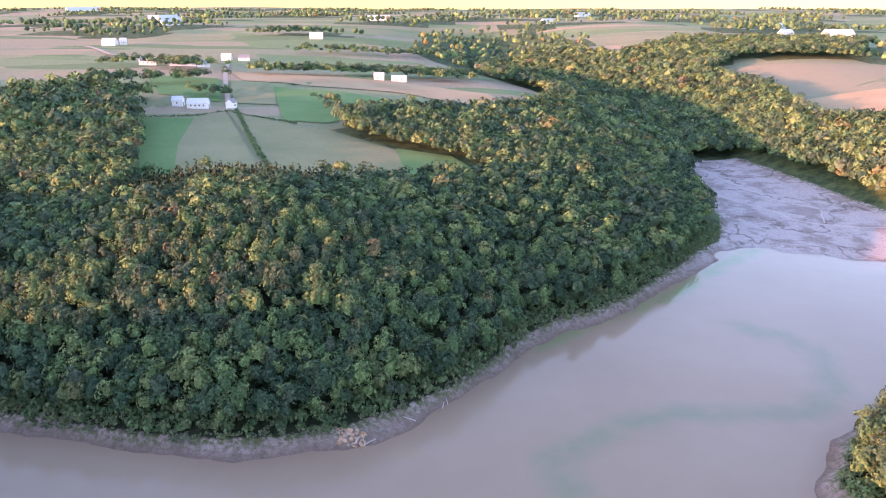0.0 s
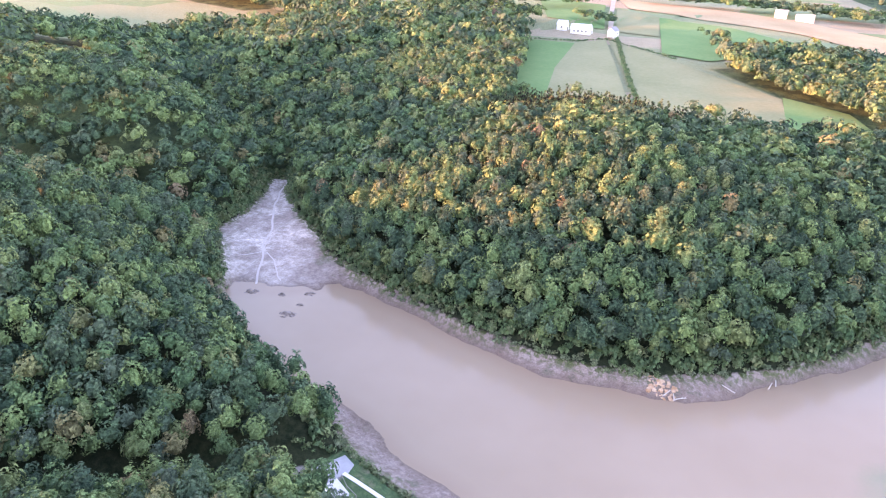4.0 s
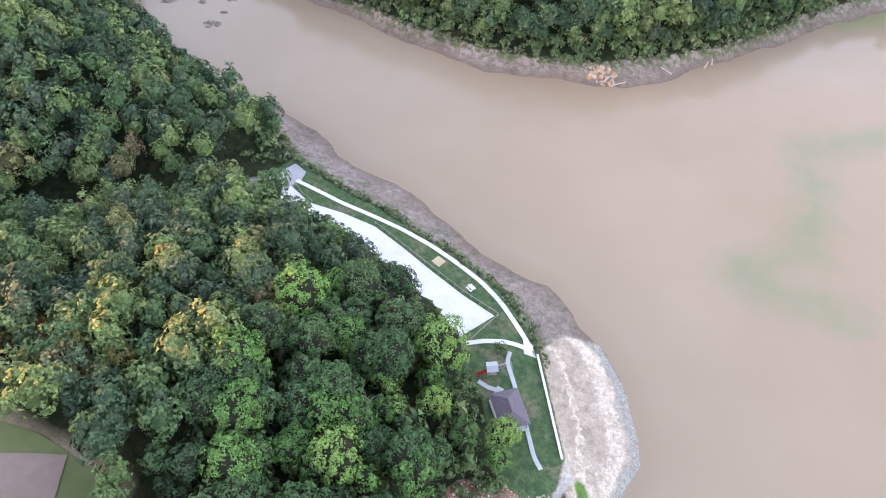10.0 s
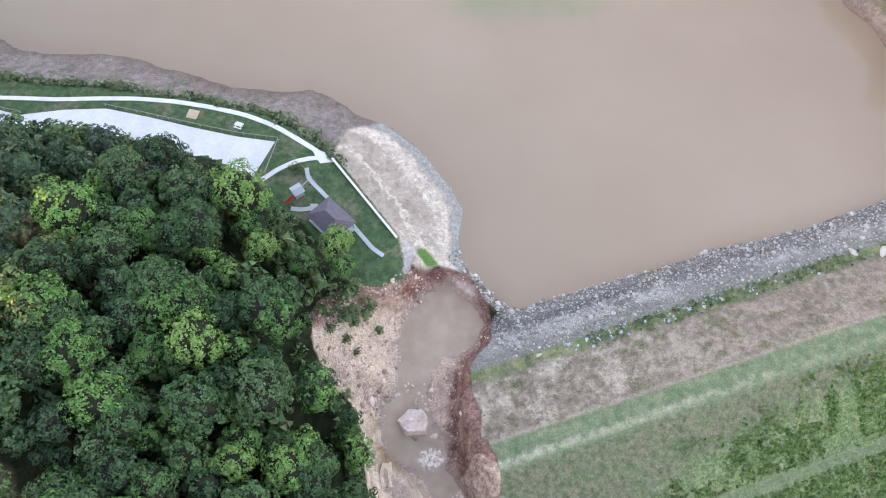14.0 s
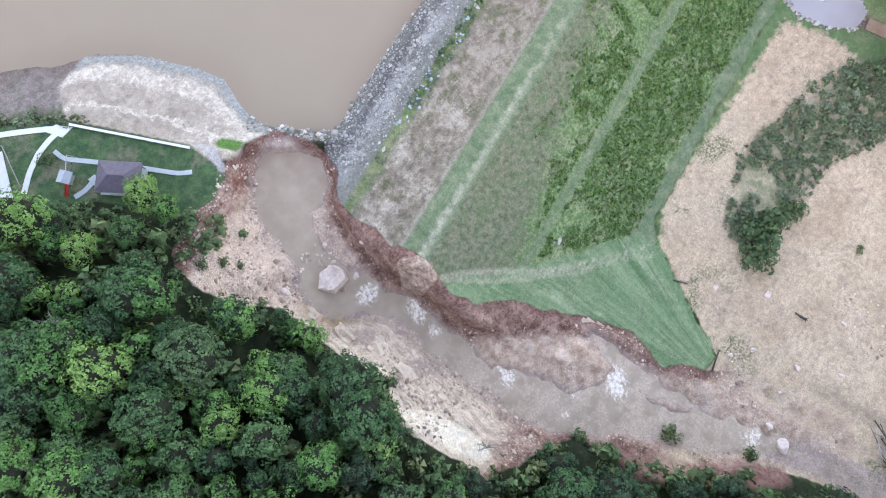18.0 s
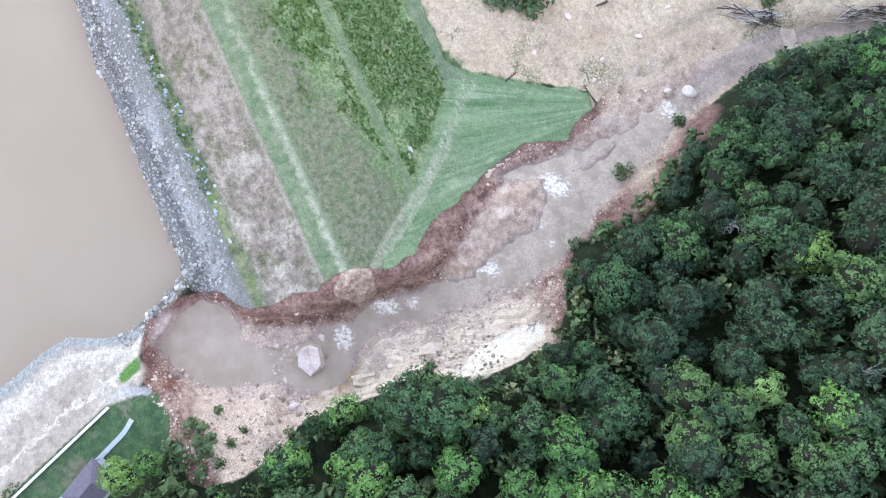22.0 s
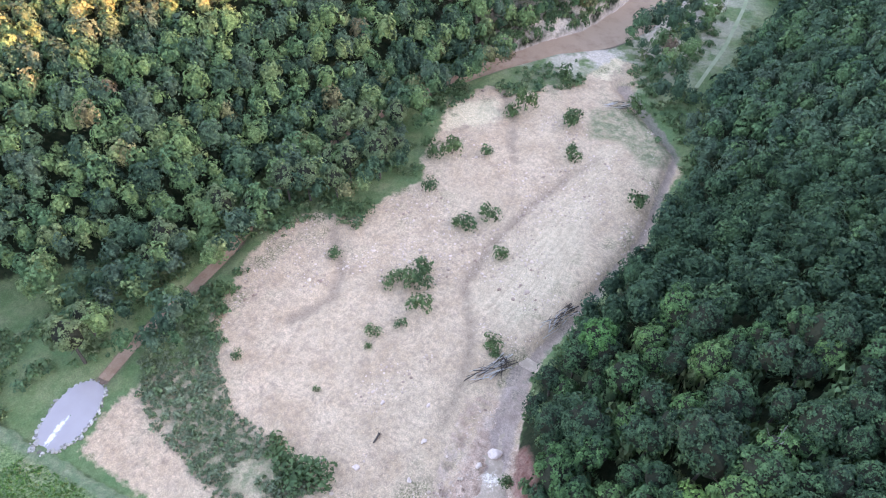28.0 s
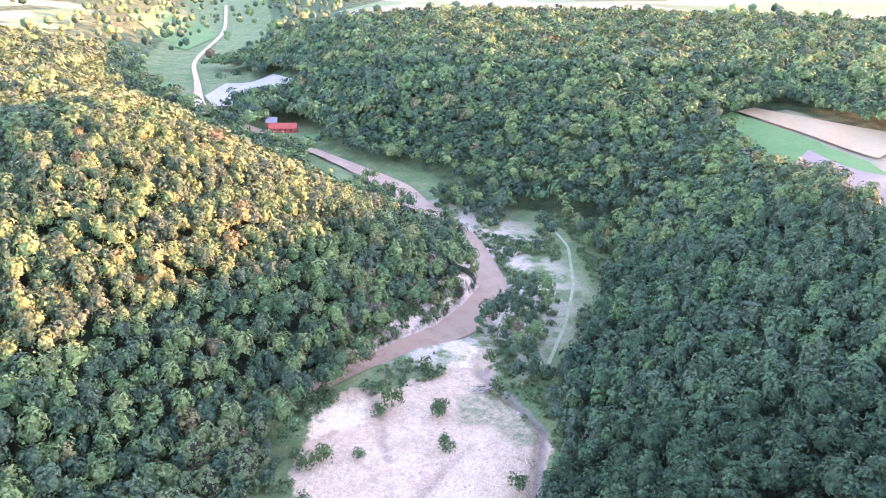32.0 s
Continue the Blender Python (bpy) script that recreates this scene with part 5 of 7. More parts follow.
ok &= seg_dist(vx, vy, [(54, -222), (56, -254), (62, -291), (76, -334), (90, -354)], False)[0] > 7
wood_stuff("valley_trees", vx[ok], vy[ok], MID_FORMS, "loose groups of trees along the valley creek", (0.65, 1.15))
SINGLE_FORMS = [blob_tree(RNG, t, w, 1) for t, w in ((15, 5.4), (13, 4.8), (17, 5.8), (14, 5.2))]
fx, fy = plant((-1000, -1200), (1000, 1400), 6.4, 5)
r = np.hypot(fx, fy)
bearing = np.degrees(np.arctan2(fx, fy))
thin = np.arange(len(fx)) % 2 == 0
ok = (r >= 330) & ((r < 900) | ((r < 1400) & (bearing > 3) & (bearing < 30) & thin)) & (((fy > 120) & (fx > -700)) | ((fy < -60) & (fx > -420)))
fx, fy = fx[ok], fy[ok]
ok = woods(fx, fy, 5)
fx, fy = fx[ok], fy[ok]
head = np.degrees(np.arctan2(fx, fy))
ok = ((head > -66) & (head < 40)) | (np.abs(head) > 116)
fx, fy = fx[ok & ((head > -66) | (head < -166))], fy[ok & ((head > -66) | (head < -166))]
near = np.hypot(fx, fy) < 560
LOOSE_FORMS = [canopy(RNG, t, w, 1, 10, 120, 0.85, 0.28, 0.64, 0.24)[:2] for t, w in ((13.5, 4.4), (12, 3.9), (15, 5.0), (13, 4.2))]
wood_stuff("distant_wood", fx[near], fy[near], LOOSE_FORMS, "distant broadleaf woods on slopes and in valleys", (0.8, 1.15))
TUFT_FORMS = [canopy(RNG, t, w, 1, 8, 60, 1.25, 0.28, 0.68, 0.24)[:2] for t, w in ((15, 5.0), (13, 4.4), (17, 5.4))]
wood_stuff("far_wood", fx[~near], fy[~near], TUFT_FORMS, "far broadleaf woods on slopes and in valleys", (1.0, 1.35))
ex, ey = plant((-2600, -3200), (2600, 4200), 28, 6)
r = np.hypot(ex, ey)
ok = (r >= 900) & (r < 4400) & ((np.abs(np.arctan2(ex, ey)) < 1.3) | (np.abs(np.arctan2(ex, -ey)) < 1.1))
ex, ey = ex[ok], ey[ok]
ok = woods(ex, ey, 5)
wood_stuff("horizon_wood", ex[ok], ey[ok], SINGLE_FORMS, "far belts of trees between the fields", (0.9, 1.6))


# ---- small builders ----
def box(bm, size, at=(0, 0, 0), turn=0.0, bevel=0.0, tilt=0.0):
    """A box with softened edges, its centre at a place."""
    m = Matrix.Translation(at) @ Matrix.Rotation(turn, 4, "Z") @ Matrix.Rotation(tilt, 4, "Y") @ Matrix.Diagonal((*size, 1))
    g = bmesh.ops.create_cube(bm, size=1, matrix=m)
    if bevel:
        es = list({e for v in g["verts"] for e in v.link_edges})
        bmesh.ops.bevel(bm, geom=es, offset=bevel, segments=1, affect="EDGES")
    return bm


def rod(bm, a, b, ra, rb, sides=7):
    a, b = Vector(a), Vector(b)
    q = (b - a).to_track_quat("Z", "Y")
    rings = []
    for p, r in ((a, ra), (b, rb)):
        rings.append([bm.verts.new(p + q @ Vector((math.cos(k * 2 * math.pi / sides) * r, math.sin(k * 2 * math.pi / sides) * r, 0))) for k in range(sides)])
    for k in range(sides):
        bm.faces.new((rings[0][k], rings[0][(k + 1) % sides], rings[1][(k + 1) % sides], rings[1][k]))
    bm.faces.new(rings[0][::-1]), bm.faces.new(rings[1])
    return bm


def resample(line, n):
    L = np.array(line, float)
    d = np.concatenate([[0], np.cumsum(np.linalg.norm(np.diff(L, axis=0), axis=1))])
    s = np.linspace(0, d[-1], n)
    return np.stack([np.interp(s, d, L[:, a]) for a in range(L.shape[1])], 1)


def smooth_line(line, n, rounds=4):
    L = resample(line, n)
    for _ in range(rounds):
        L[1:-1] = (L[:-2] + 2 * L[1:-1] + L[2:]) / 4
    return L


def loft(name, a, b, material, label, category, lift=0.1, n=40, m=8, kind="structure", thick=0.0, level=None):
    """A sheet laid over the ground between two lines; with a skirt where it is thick."""
    A, B = resample(a, n), resample(b, n)
    t = np.linspace(0, 1, m)
    P = A[:, None] * (1 - t)[None, :, None] + B[:, None] * t[None, :, None]
    X, Y = P[..., 0].ravel(), P[..., 1].ravel()
    Z = (height(X, Y) if level is None else np.full(X.shape, level)) + lift
    V, F = np.stack([X, Y, Z], 1), grid_faces(n, m)
    if thick:
        idx = np.arange(n * m).reshape(n, m)
        ring = np.concatenate([idx[:, 0], idx[-1, 1:], idx[-2::-1, -1], idx[0, -2:0:-1]])
        low = V[ring] - [0, 0, thick]
        k = np.arange(len(ring))
        nxt = (k + 1) % len(ring)
        F = np.concatenate([F, np.stack([ring[k], ring[nxt], n * m + nxt, n * m + k], 1)])
        V = np.concatenate([V, low])
    return tagged(new(name, mesh_from(name, V, F, material, smooth=not thick)), label, category, kind=kind)


def strip(name, line, half, material, label, category, lift=0.1, thick=0.0, n=60, level=None):
    L = smooth_line(line, n)
    t = np.gradient(L, axis=0)
    t /= np.linalg.norm(t, axis=1)[:, None]
    nrm = np.stack([-t[:, 1], t[:, 0]], 1)
    return loft(name, L + nrm * half, L - nrm * half, material, label, category, lift, n, 3, thick=thick, level=level)


def rock_form(rng, lumps=1):
    """An angular stone about 2 across: vertices and triangles."""
    bm = bmesh.new()
    bmesh.ops.create_icosphere(bm, subdivisions=lumps, radius=1)
    v, f = np.array([p.co[:] for p in bm.verts]), np.array([[p.index for p in q.verts] for q in bm.faces])
    bm.free()
    for _ in range(5):
        d = rng.normal(size=3)
        d /= np.linalg.norm(d)
        cut = rng.uniform(0.55, 0.85)
        over = np.maximum(v @ d - cut, 0)
        v = v - over[:, None] * d
    return v * rng.uniform(0.9, 1.1, (len(v), 1)) * np.array([1.15, 0.9, 0.65]), f


def scatter(name, x, y, size, forms, material, label, category, sink=0.25, tint=True, z=None, squash=1.0):
    """Many small pieces in one mesh, laid on the ground."""
    rng = np.random.RandomState(len(x) + 5)
    x, y, size = np.asarray(x, float), np.asarray(y, float), np.asarray(size, float)
    z = height(x, y) if z is None else z
    V, F, T, at = [], [], [], 0
    for k, (fv, ff) in enumerate(forms):
        sel = np.arange(k, len(x), len(forms))
        if not len(sel):
            continue
        ang = rng.uniform(0, 6.283, len(sel))
        c, s = np.cos(ang)[:, None], np.sin(ang)[:, None]
        r = size[sel][:, None]
        V.append(np.stack([(fv[None, :, 0] * c - fv[None, :, 1] * s) * r + x[sel, None], (fv[None, :, 0] * s + fv[None, :, 1] * c) * r + y[sel, None],
                           fv[None, :, 2] * r * squash + z[sel, None] + r * sink], 2).reshape(-1, 3))
        F.append((ff[None] + (np.arange(len(sel)) * len(fv))[:, None, None] + at).reshape(-1, 3))
        T.append(np.repeat(rng.uniform(0, 1, len(sel)), len(fv)))
        at += len(sel) * len(fv)
    me = mesh_from(name, np.concatenate(V), np.concatenate(F), material, smooth=False)
    if tint:
        give(me, "tint", np.concatenate(T))
    return tagged(new(name, me), label, category, kind="stuff")


def stone_material(name, a, b, c):
    n = Nodes(name)
    col = n.mix(n.island(), a, b)
    col = n.mix(n.ramp(n.noise(1.6, 4, 0.65), 0.45, 0.75, 0, 0.6), col, c)
    n.bump(n.noise(4, 4, 0.7), 0.5, 0.15)
    return n.done(col, 0.9, 0.2)


M_RIPRAP = stone_material("riprap_stone", (0.16, 0.145, 0.12), (0.56, 0.525, 0.46), (0.27, 0.25, 0.21))
M_RUBBLE = stone_material("rubble_stone", (0.28, 0.18, 0.13), (0.82, 0.645, 0.50), (0.50, 0.36, 0.27))
M_BOULDER = stone_material("pale_boulder", (0.70, 0.545, 0.45), (0.80, 0.64, 0.54), (0.40, 0.275, 0.215))
M_LEDGE = stone_material("ledge_rock", (0.56, 0.385, 0.265), (0.80, 0.615, 0.455), (0.40, 0.265, 0.18))
M_RUST = stone_material("rusty_rock", (0.45, 0.27, 0.15), (0.62, 0.47, 0.34), (0.35, 0.20, 0.12))
M_GRAVEL = simple("white_gravel", (0.66, 0.64, 0.63), (0.80, 0.79, 0.78), 0.25, 0.95, 0.2)
M_ASPHALT = simple("worn_asphalt", (0.36, 0.36, 0.37), (0.44, 0.44, 0.45), 0.3, 0.92, 0.15)
M_CONCRETE = simple("pale_concrete", (0.66, 0.65, 0.60), (0.80, 0.79, 0.74), 0.6, 0.85, 0.15)
M_CONCRETE_GREY = simple("grey_concrete", (0.40, 0.43, 0.42), (0.54, 0.56, 0.55), 0.8, 0.85, 0.15)
M_ROOF = simple("violet_brown_shingles", (0.13, 0.105, 0.125), (0.19, 0.16, 0.18), 1.5, 0.9, 0.4)
M_TIMBER = simple("weathered_timber", (0.20, 0.20, 0.16), (0.33, 0.33, 0.28), 1.5, 0.9, 0.3)
M_PLANK = simple("fresh_plank_wood", (0.50, 0.38, 0.24), (0.62, 0.50, 0.34), 2.0, 0.8, 0.2)
M_WHITE = simple("white_paint", (0.74, 0.74, 0.73), (0.82, 0.82, 0.81), 1.0, 0.6)
M_RED = simple("red_plastic", (0.55, 0.03, 0.025), (0.65, 0.05, 0.04), 2.0, 0.4, 0, 0.5)
M_STEEL = simple("galvanised_steel", (0.36, 0.38, 0.39), (0.46, 0.48, 0.49), 2.0, 0.45, 0, 0.5, 0.6)
M_CAR = simple("dark_blue_car_paint", (0.012, 0.018, 0.045), (0.02, 0.03, 0.07), 1.0, 0.25, 0, 0.6)
M_CAR_GREY = simple("dark_grey_car_paint", (0.05, 0.052, 0.058), (0.07, 0.072, 0.08), 1.0, 0.25, 0, 0.6)
M_TYRE = simple("tyre_rubber", (0.02, 0.02, 0.02), (0.035, 0.035, 0.035), 3.0, 0.9)
M_WINDOW = simple("dark_window_glass", (0.015, 0.018, 0.022), (0.03, 0.035, 0.04), 1.0, 0.06, 0, 0.7)
M_DRIFT = simple("bleached_driftwood", (0.42, 0.37, 0.32), (0.62, 0.57, 0.51), 2.5, 0.9, 0.4)
M_DARKWOOD = simple("wet_dark_wood", (0.05, 0.038, 0.03), (0.11, 0.085, 0.065), 2.5, 0.8, 0.4)

# ---- the park on the shore ----
loft("car_park", [(-94, 110.8), (-86, 107.2), (-76, 107.4), (-66, 106.5), (-56, 102.8), (-45.8, 98.6), (-36.3, 95), (-27.4, 92.4)],
     [(-96, 106), (-86, 103), (-75, 101), (-66, 97.5), (-57, 94), (-49, 91), (-42, 86), (-33.5, 82)], M_GRAVEL, "white gravel car park beside the lawn", "car park", 0.10, 60, 14, thick=0.4, level=6.0)
loft("road", [(-97.5, 119), (-93, 117.2), (-92.5, 113.5), (-94.2, 110.6)], [(-101.5, 111), (-103.5, 107.5), (-101, 105), (-95.5, 105.8)], M_ASPHALT, "worn grey asphalt turning area by the trees", "road", 0.13, 24, 8, thick=0.4, level=6.0)
strip("footpath", [(-93.6, 113.2), (-86, 112), (-78, 110.6), (-68, 109.6), (-59, 108.4), (-50, 106.4), (-42, 103.8), (-34, 100.6), (-27.5, 96.8), (-22, 92.2), (-18, 88.6), (-15.6, 86)],
      0.56, M_CONCRETE, "pale concrete footpath along the shore", "path", 0.16, 0.35, 90, level=6.0)
strip("footpath", [(-30.5, 82.8), (-27, 85), (-23, 86.6), (-19.5, 87), (-16.8, 86.8)], 0.55, M_CONCRETE, "beige concrete footpath across the lawn", "path", 0.155, 0.35, 30, level=6.0)
loft("footpath", [(-19.2, 89.2), (-16.4, 88.2)], [(-17.6, 85.4), (-14.6, 85.4)], M_CONCRETE, "concrete landing where the paths meet", "path", 0.17, 8, 4, thick=0.35, level=6.0)
strip("footpath", [(-20.6, 84.6), (-20.4, 82), (-18.4, 79.2), (-15.8, 75.6), (-13.2, 71.8), (-10.4, 67.4), (-7.6, 63), (-5.6, 61.2)], 0.46, M_CONCRETE_GREY, "grey concrete walk passing the shelter", "path", 0.15, 0.35, 60, level=6.0)
strip("footpath", [(-24.4, 74.8), (-22, 74.2), (-19.8, 74.4)], 0.5, M_CONCRETE_GREY, "short concrete walk to a landing by the shelter", "path", 0.145, 0.35, 14, level=6.0)
loft("footpath", [(-20.2, 75.4), (-18.6, 75.2)], [(-20.2, 73.2), (-18.4, 73)], M_CONCRETE_GREY, "square concrete landing beside the shelter", "path", 0.165, 6, 4, thick=0.35, level=6.0)


def retaining_wall():
    """Low wall between the lawn and the beach, with a white cap in lengths."""
    a, b = Vector((-14.8, 86.2, 0)), Vector((-2.4, 64.9, 0))
    d = b - a
    turn = math.atan2(d.y, d.x)
    top = tagged(new("retaining_wall"), "low white concrete retaining wall above the beach", "wall", kind="structure")
    n = 10
    for k in range(n):
        c = a + d * ((k + 0.5) / n)
        bm = bmesh.new()
        box(bm, (d.length / n - 0.03, 0.34, 2.4), (c.x, c.y, 5.2), turn, 0.03)
        part("block", bm, M_CONCRETE, top)
        bm = bmesh.new()
        box(bm, (d.length / n - 0.02, 0.5, 0.14), (c.x, c.y, 6.47), turn, 0.02)
        part("cap", bm, M_WHITE, top)


retaining_wall()


def rail_fence(line, label):
    """Low timber fence: posts and a rail."""
    L = resample(line, max(3, int(sum(math.dist(p, q) for p, q in zip(line, line[1:])) / 2.4)))
    top = tagged(new("rail_fence"), label, "fence")
    for k, (x, y) in enumerate(L):
        bm = bmesh.new()
        box(bm, (0.22, 0.22, 1.0), (x, y, 6.5), 0, 0.02)
        part("post", bm, M_TIMBER, top)
        if k:
            px, py = L[k - 1]
            bm = bmesh.new()
            box(bm, (math.hypot(x - px, y - py), 0.16, 0.24), ((x + px) / 2, (y + py) / 2, 6.86), math.atan2(y - py, x - px), 0.02)
            part("rail", bm, M_TIMBER, top)


rail_fence([(-66.2, 107.3), (-56, 103.4), (-45.4, 99.2), (-36, 95.6), (-26.8, 93)], "weathered timber rail fence along the gravel car park")
rail_fence([(-26.6, 92.6), (-29.8, 84)], "weathered timber rail fence closing the car park's end")
rail_fence([(-93, 111.6), (-89.5, 109.2), (-85.6, 107.8)], "short weathered timber rail at the car park's entrance")


def shelter(x, y, turn):
    """Open picnic shelter with a hipped roof on posts."""
    top = tagged(new("picnic_shelter"), "open picnic shelter with a violet-brown hipped shingle roof", "shelter")
    top.matrix_world = pose(x, y, 6.05, 0, 0, turn)
    w, d, e, r = 4.3, 3.1, 2.7, 4.4
    bm = bmesh.new()
    box(bm, (2 * w, 2 * d, 0.2), (0, 0, 0.05), 0, 0.03)
    part("slab", bm, M_CONCRETE_GREY, top)
    eaves = [(-w, -d, e), (w, -d, e), (w, d, e), (-w, d, e)]
    ridge = [(-1.5, 0, r), (1.5, 0, r)]
    for name, pts in (("roof_plane", [eaves[0], eaves[1], ridge[1], ridge[0]]), ("roof_plane", [eaves[2], eaves[3], ridge[0], ridge[1]]),
                      ("roof_hip", [eaves[1], eaves[2], ridge[1]]), ("roof_hip", [eaves[3], eaves[0], ridge[0]])):
        bm = bmesh.new()
        f = bm.faces.new([bm.verts.new(p) for p in pts])
        g = bmesh.ops.extrude_face_region(bm, geom=[f])
        for v in g["geom"]:
            if isinstance(v, bmesh.types.BMVert):
                v.co.z -= 0.16
        part(name, bm, M_ROOF, top)
    bm = bmesh.new()
    box(bm, (3.1, 0.22, 0.1), (0, 0, r + 0.02), 0, 0.02)
    part("ridge_cap", bm, M_ROOF, top)
    for px in (-w + 0.5, 0, w - 0.5):
        for py in (-d + 0.5, d - 0.5):
            bm = bmesh.new()
            box(bm, (0.2, 0.2, e + 0.1), (px, py, (e + 0.1) / 2 + 0.1), 0, 0.02)
            part("post", bm, M_TIMBER, top)
    for k, s in enumerate((-1, 1)):
        bm = bmesh.new()
        box(bm, (2 * w + 0.1, 0.06, 0.2), (0, s * (d + 0.02), e - 0.05), 0, 0)
        part("fascia", bm, M_TIMBER, top)


shelter(-15.6, 69.9, -52)


def picnic_table(x, y, z, turn, material, label):
    top = tagged(new("picnic_table"), label, "table", "picnic tables")
    top.matrix_world = pose(x, y, z, 0, 0, turn)
    for k in range(4):
        bm = bmesh.new()
        box(bm, (1.9, 0.18, 0.05), (0, -0.3 + k * 0.2, 0.75), 0, 0.01)
        part("tabletop_plank", bm, material, top)
    for s in (-1, 1):
        bm = bmesh.new()
        box(bm, (1.9, 0.28, 0.05), (0, s * 0.72, 0.45), 0, 0.01)
        part("bench_seat", bm, material, top)
        bm = bmesh.new()
        box(bm, (0.09, 1.6, 0.09), (s * 0.65, 0, 0.41))
        box(bm, (0.09, 0.09, 0.75), (s * 0.65, 0.3, 0.37))
        box(bm, (0.09, 0.09, 0.75), (s * 0.65, -0.3, 0.37))
        part("trestle", bm, material, top)


picnic_table(-35.4, 97.6, 6.02, -28, M_WHITE, "white picnic table with benches on the lawn")
picnic_table(-15.2, 70.6, 6.22, 38, M_PLANK, "wooden picnic table under the shelter roof")


def deck(x, y, turn):
    top = tagged(new("wooden_platform"), "low square platform of fresh tan planks on the lawn", "platform")
    top.matrix_world = pose(x, y, 6.05, 0, 0, turn)
    for k in range(9):
        bm = bmesh.new()
        box(bm, (2.6, 0.25, 0.12), (0, -1.08 + k * 0.27, 0.1), 0, 0.01)
        part("plank", bm, M_PLANK, top)
    for s in (-1, 1):
        bm = bmesh.new()
        box(bm, (0.15, 2.4, 0.1), (s * 1.1, 0, 0.0))
        part("bearer", bm, M_TIMBER, top)


deck(-46, 102.3, -22)


def playground(x, y, turn):
    """Climbing frame with a roofed deck, a red slide and a swing beam."""
    top = tagged(new("playground_set"), "playground set with a grey roofed deck, red slide and swing beam", "playground")
    top.matrix_world = pose(x, y, 6.0, 0, 0, turn)
    for px in (-0.9, 0.9):
        for py in (-0.9, 0.9):
            bm = bmesh.new()
            box(bm, (0.12, 0.12, 2.9), (px, py, 1.45), 0, 0.01)
            part("post", bm, M_TIMBER, top)
    bm = bmesh.new()
    box(bm, (2.1, 2.1, 0.1), (0, 0, 1.4), 0, 0.01)
    part("deck", bm, M_TIMBER, top)
    for s in (-1, 1):
        bm = bmesh.new()
        box(bm, (2.5, 1.4, 0.06), (0, s * 0.62, 3.0), 0, 0.01)
        for v in bm.verts:
            v.co.z += 0.45 * (1 - abs(v.co.y) / 1.3)
        part("roof_panel", bm, M_STEEL, top)
    bm = bmesh.new()
    n = 7
    for k in range(n):
        a, b = k / n, (k + 1) / n
        za, zb = 1.4 * (1 - a) ** 1.2 + 0.15, 1.4 * (1 - b) ** 1.2 + 0.15
        for y0, y1, dz in ((-0.32, 0.32, 0.0), (-0.36, -0.30, 0.18), (0.30, 0.36, 0.18)):
            q = [bm.verts.new((-1.0 - a * 2.4, y0, za + dz)), bm.verts.new((-1.0 - b * 2.4, y0, zb + dz)), bm.verts.new((-1.0 - b * 2.4, y1, zb + dz)), bm.verts.new((-1.0 - a * 2.4, y1, za + dz))]
            bm.faces.new(q)
            if dz:
                low = [bm.verts.new(v.co - Vector((0, 0, 0.2))) for v in (q[0], q[1])]
                bm.faces.new((q[0], q[1], low[1], low[0]))
    part("slide", bm, M_RED, top, "bright red plastic slide")
    bm = bmesh.new()
    rod(bm, (1.0, 0.4, 2.5), (4.4, 1.3, 2.5), 0.08, 0.08)
    part("swing_beam", bm, M_STEEL, top)
    for dy in (-0.8, 0.8):
        bm = bmesh.new()
        rod(bm, (4.3, 1.3, 2.5), (4.7, 1.3 + dy, 0), 0.06, 0.06)
        part("swing_leg", bm, M_STEEL, top)
    for k in range(2):
        cx, cy = 2.0 + k * 1.2, 0.66 + k * 0.32
        seat = bmesh.new()
        box(seat, (0.45, 0.18, 0.04), (cx, cy, 0.5))
        s = part("swing_seat", seat, M_TYRE, top)
        for off in (-0.2, 0.2):
            bm = bmesh.new()
            rod(bm, (cx + off, cy, 0.5), (cx + off, cy, 2.5), 0.012, 0.012, 4)
            part("chain", bm, M_STEEL, s)


playground(-22.4, 77.6, 28)


def car(x, y, turn, paint, label):
    """Parked estate car."""
    top = tagged(new("car"), label, "car", "parked cars")
    top.matrix_world = pose(x, y, 6.1, 0, 0, turn)
    bm = bmesh.new()
    box(bm, (4.5, 1.8, 0.62), (0, 0, 0.62), 0, 0.12)
    part("body", bm, paint, top)
    bm = bmesh.new()
    box(bm, (2.7, 1.6, 0.6), (-0.35, 0, 1.18), 0, 0.1)
    for v in bm.verts:
        if v.co.z > 1.3:
            v.co.x = -0.35 + (v.co.x + 0.35) * 0.78
            v.co.y *= 0.86
    part("cabin", bm, paint, top)
    for name, size, at in (("windscreen", (0.04, 1.3, 0.42), (0.92, 0, 1.2)), ("rear_window", (0.04, 1.3, 0.4), (-1.62, 0, 1.2)), ("side_window", (1.9, 0.03, 0.34), (-0.35, 0.79, 1.2)), ("side_window", (1.9, 0.03, 0.34), (-0.35, -0.79, 1.2))):
        bm = bmesh.new()
        box(bm, size, at, 0, 0, -0.5 if name == "windscreen" else 0.5 if name == "rear_window" else 0)
        part(name, bm, M_WINDOW, top)
    for wx in (-1.4, 1.4):
        for wy in (-0.82, 0.82):
            bm = bmesh.new()
            rod(bm, (wx, wy - 0.1, 0.33), (wx, wy + 0.1, 0.33), 0.33, 0.33, 14)
            w = part("wheel", bm, M_TYRE, top)
            bm = bmesh.new()
            s = 0.105 if wy > 0 else -0.105
            rod(bm, (wx, wy + s * 0.5, 0.33), (wx, wy + s * 1.05, 0.33), 0.2, 0.18, 10)
            part("rim", bm, M_STEEL, w)
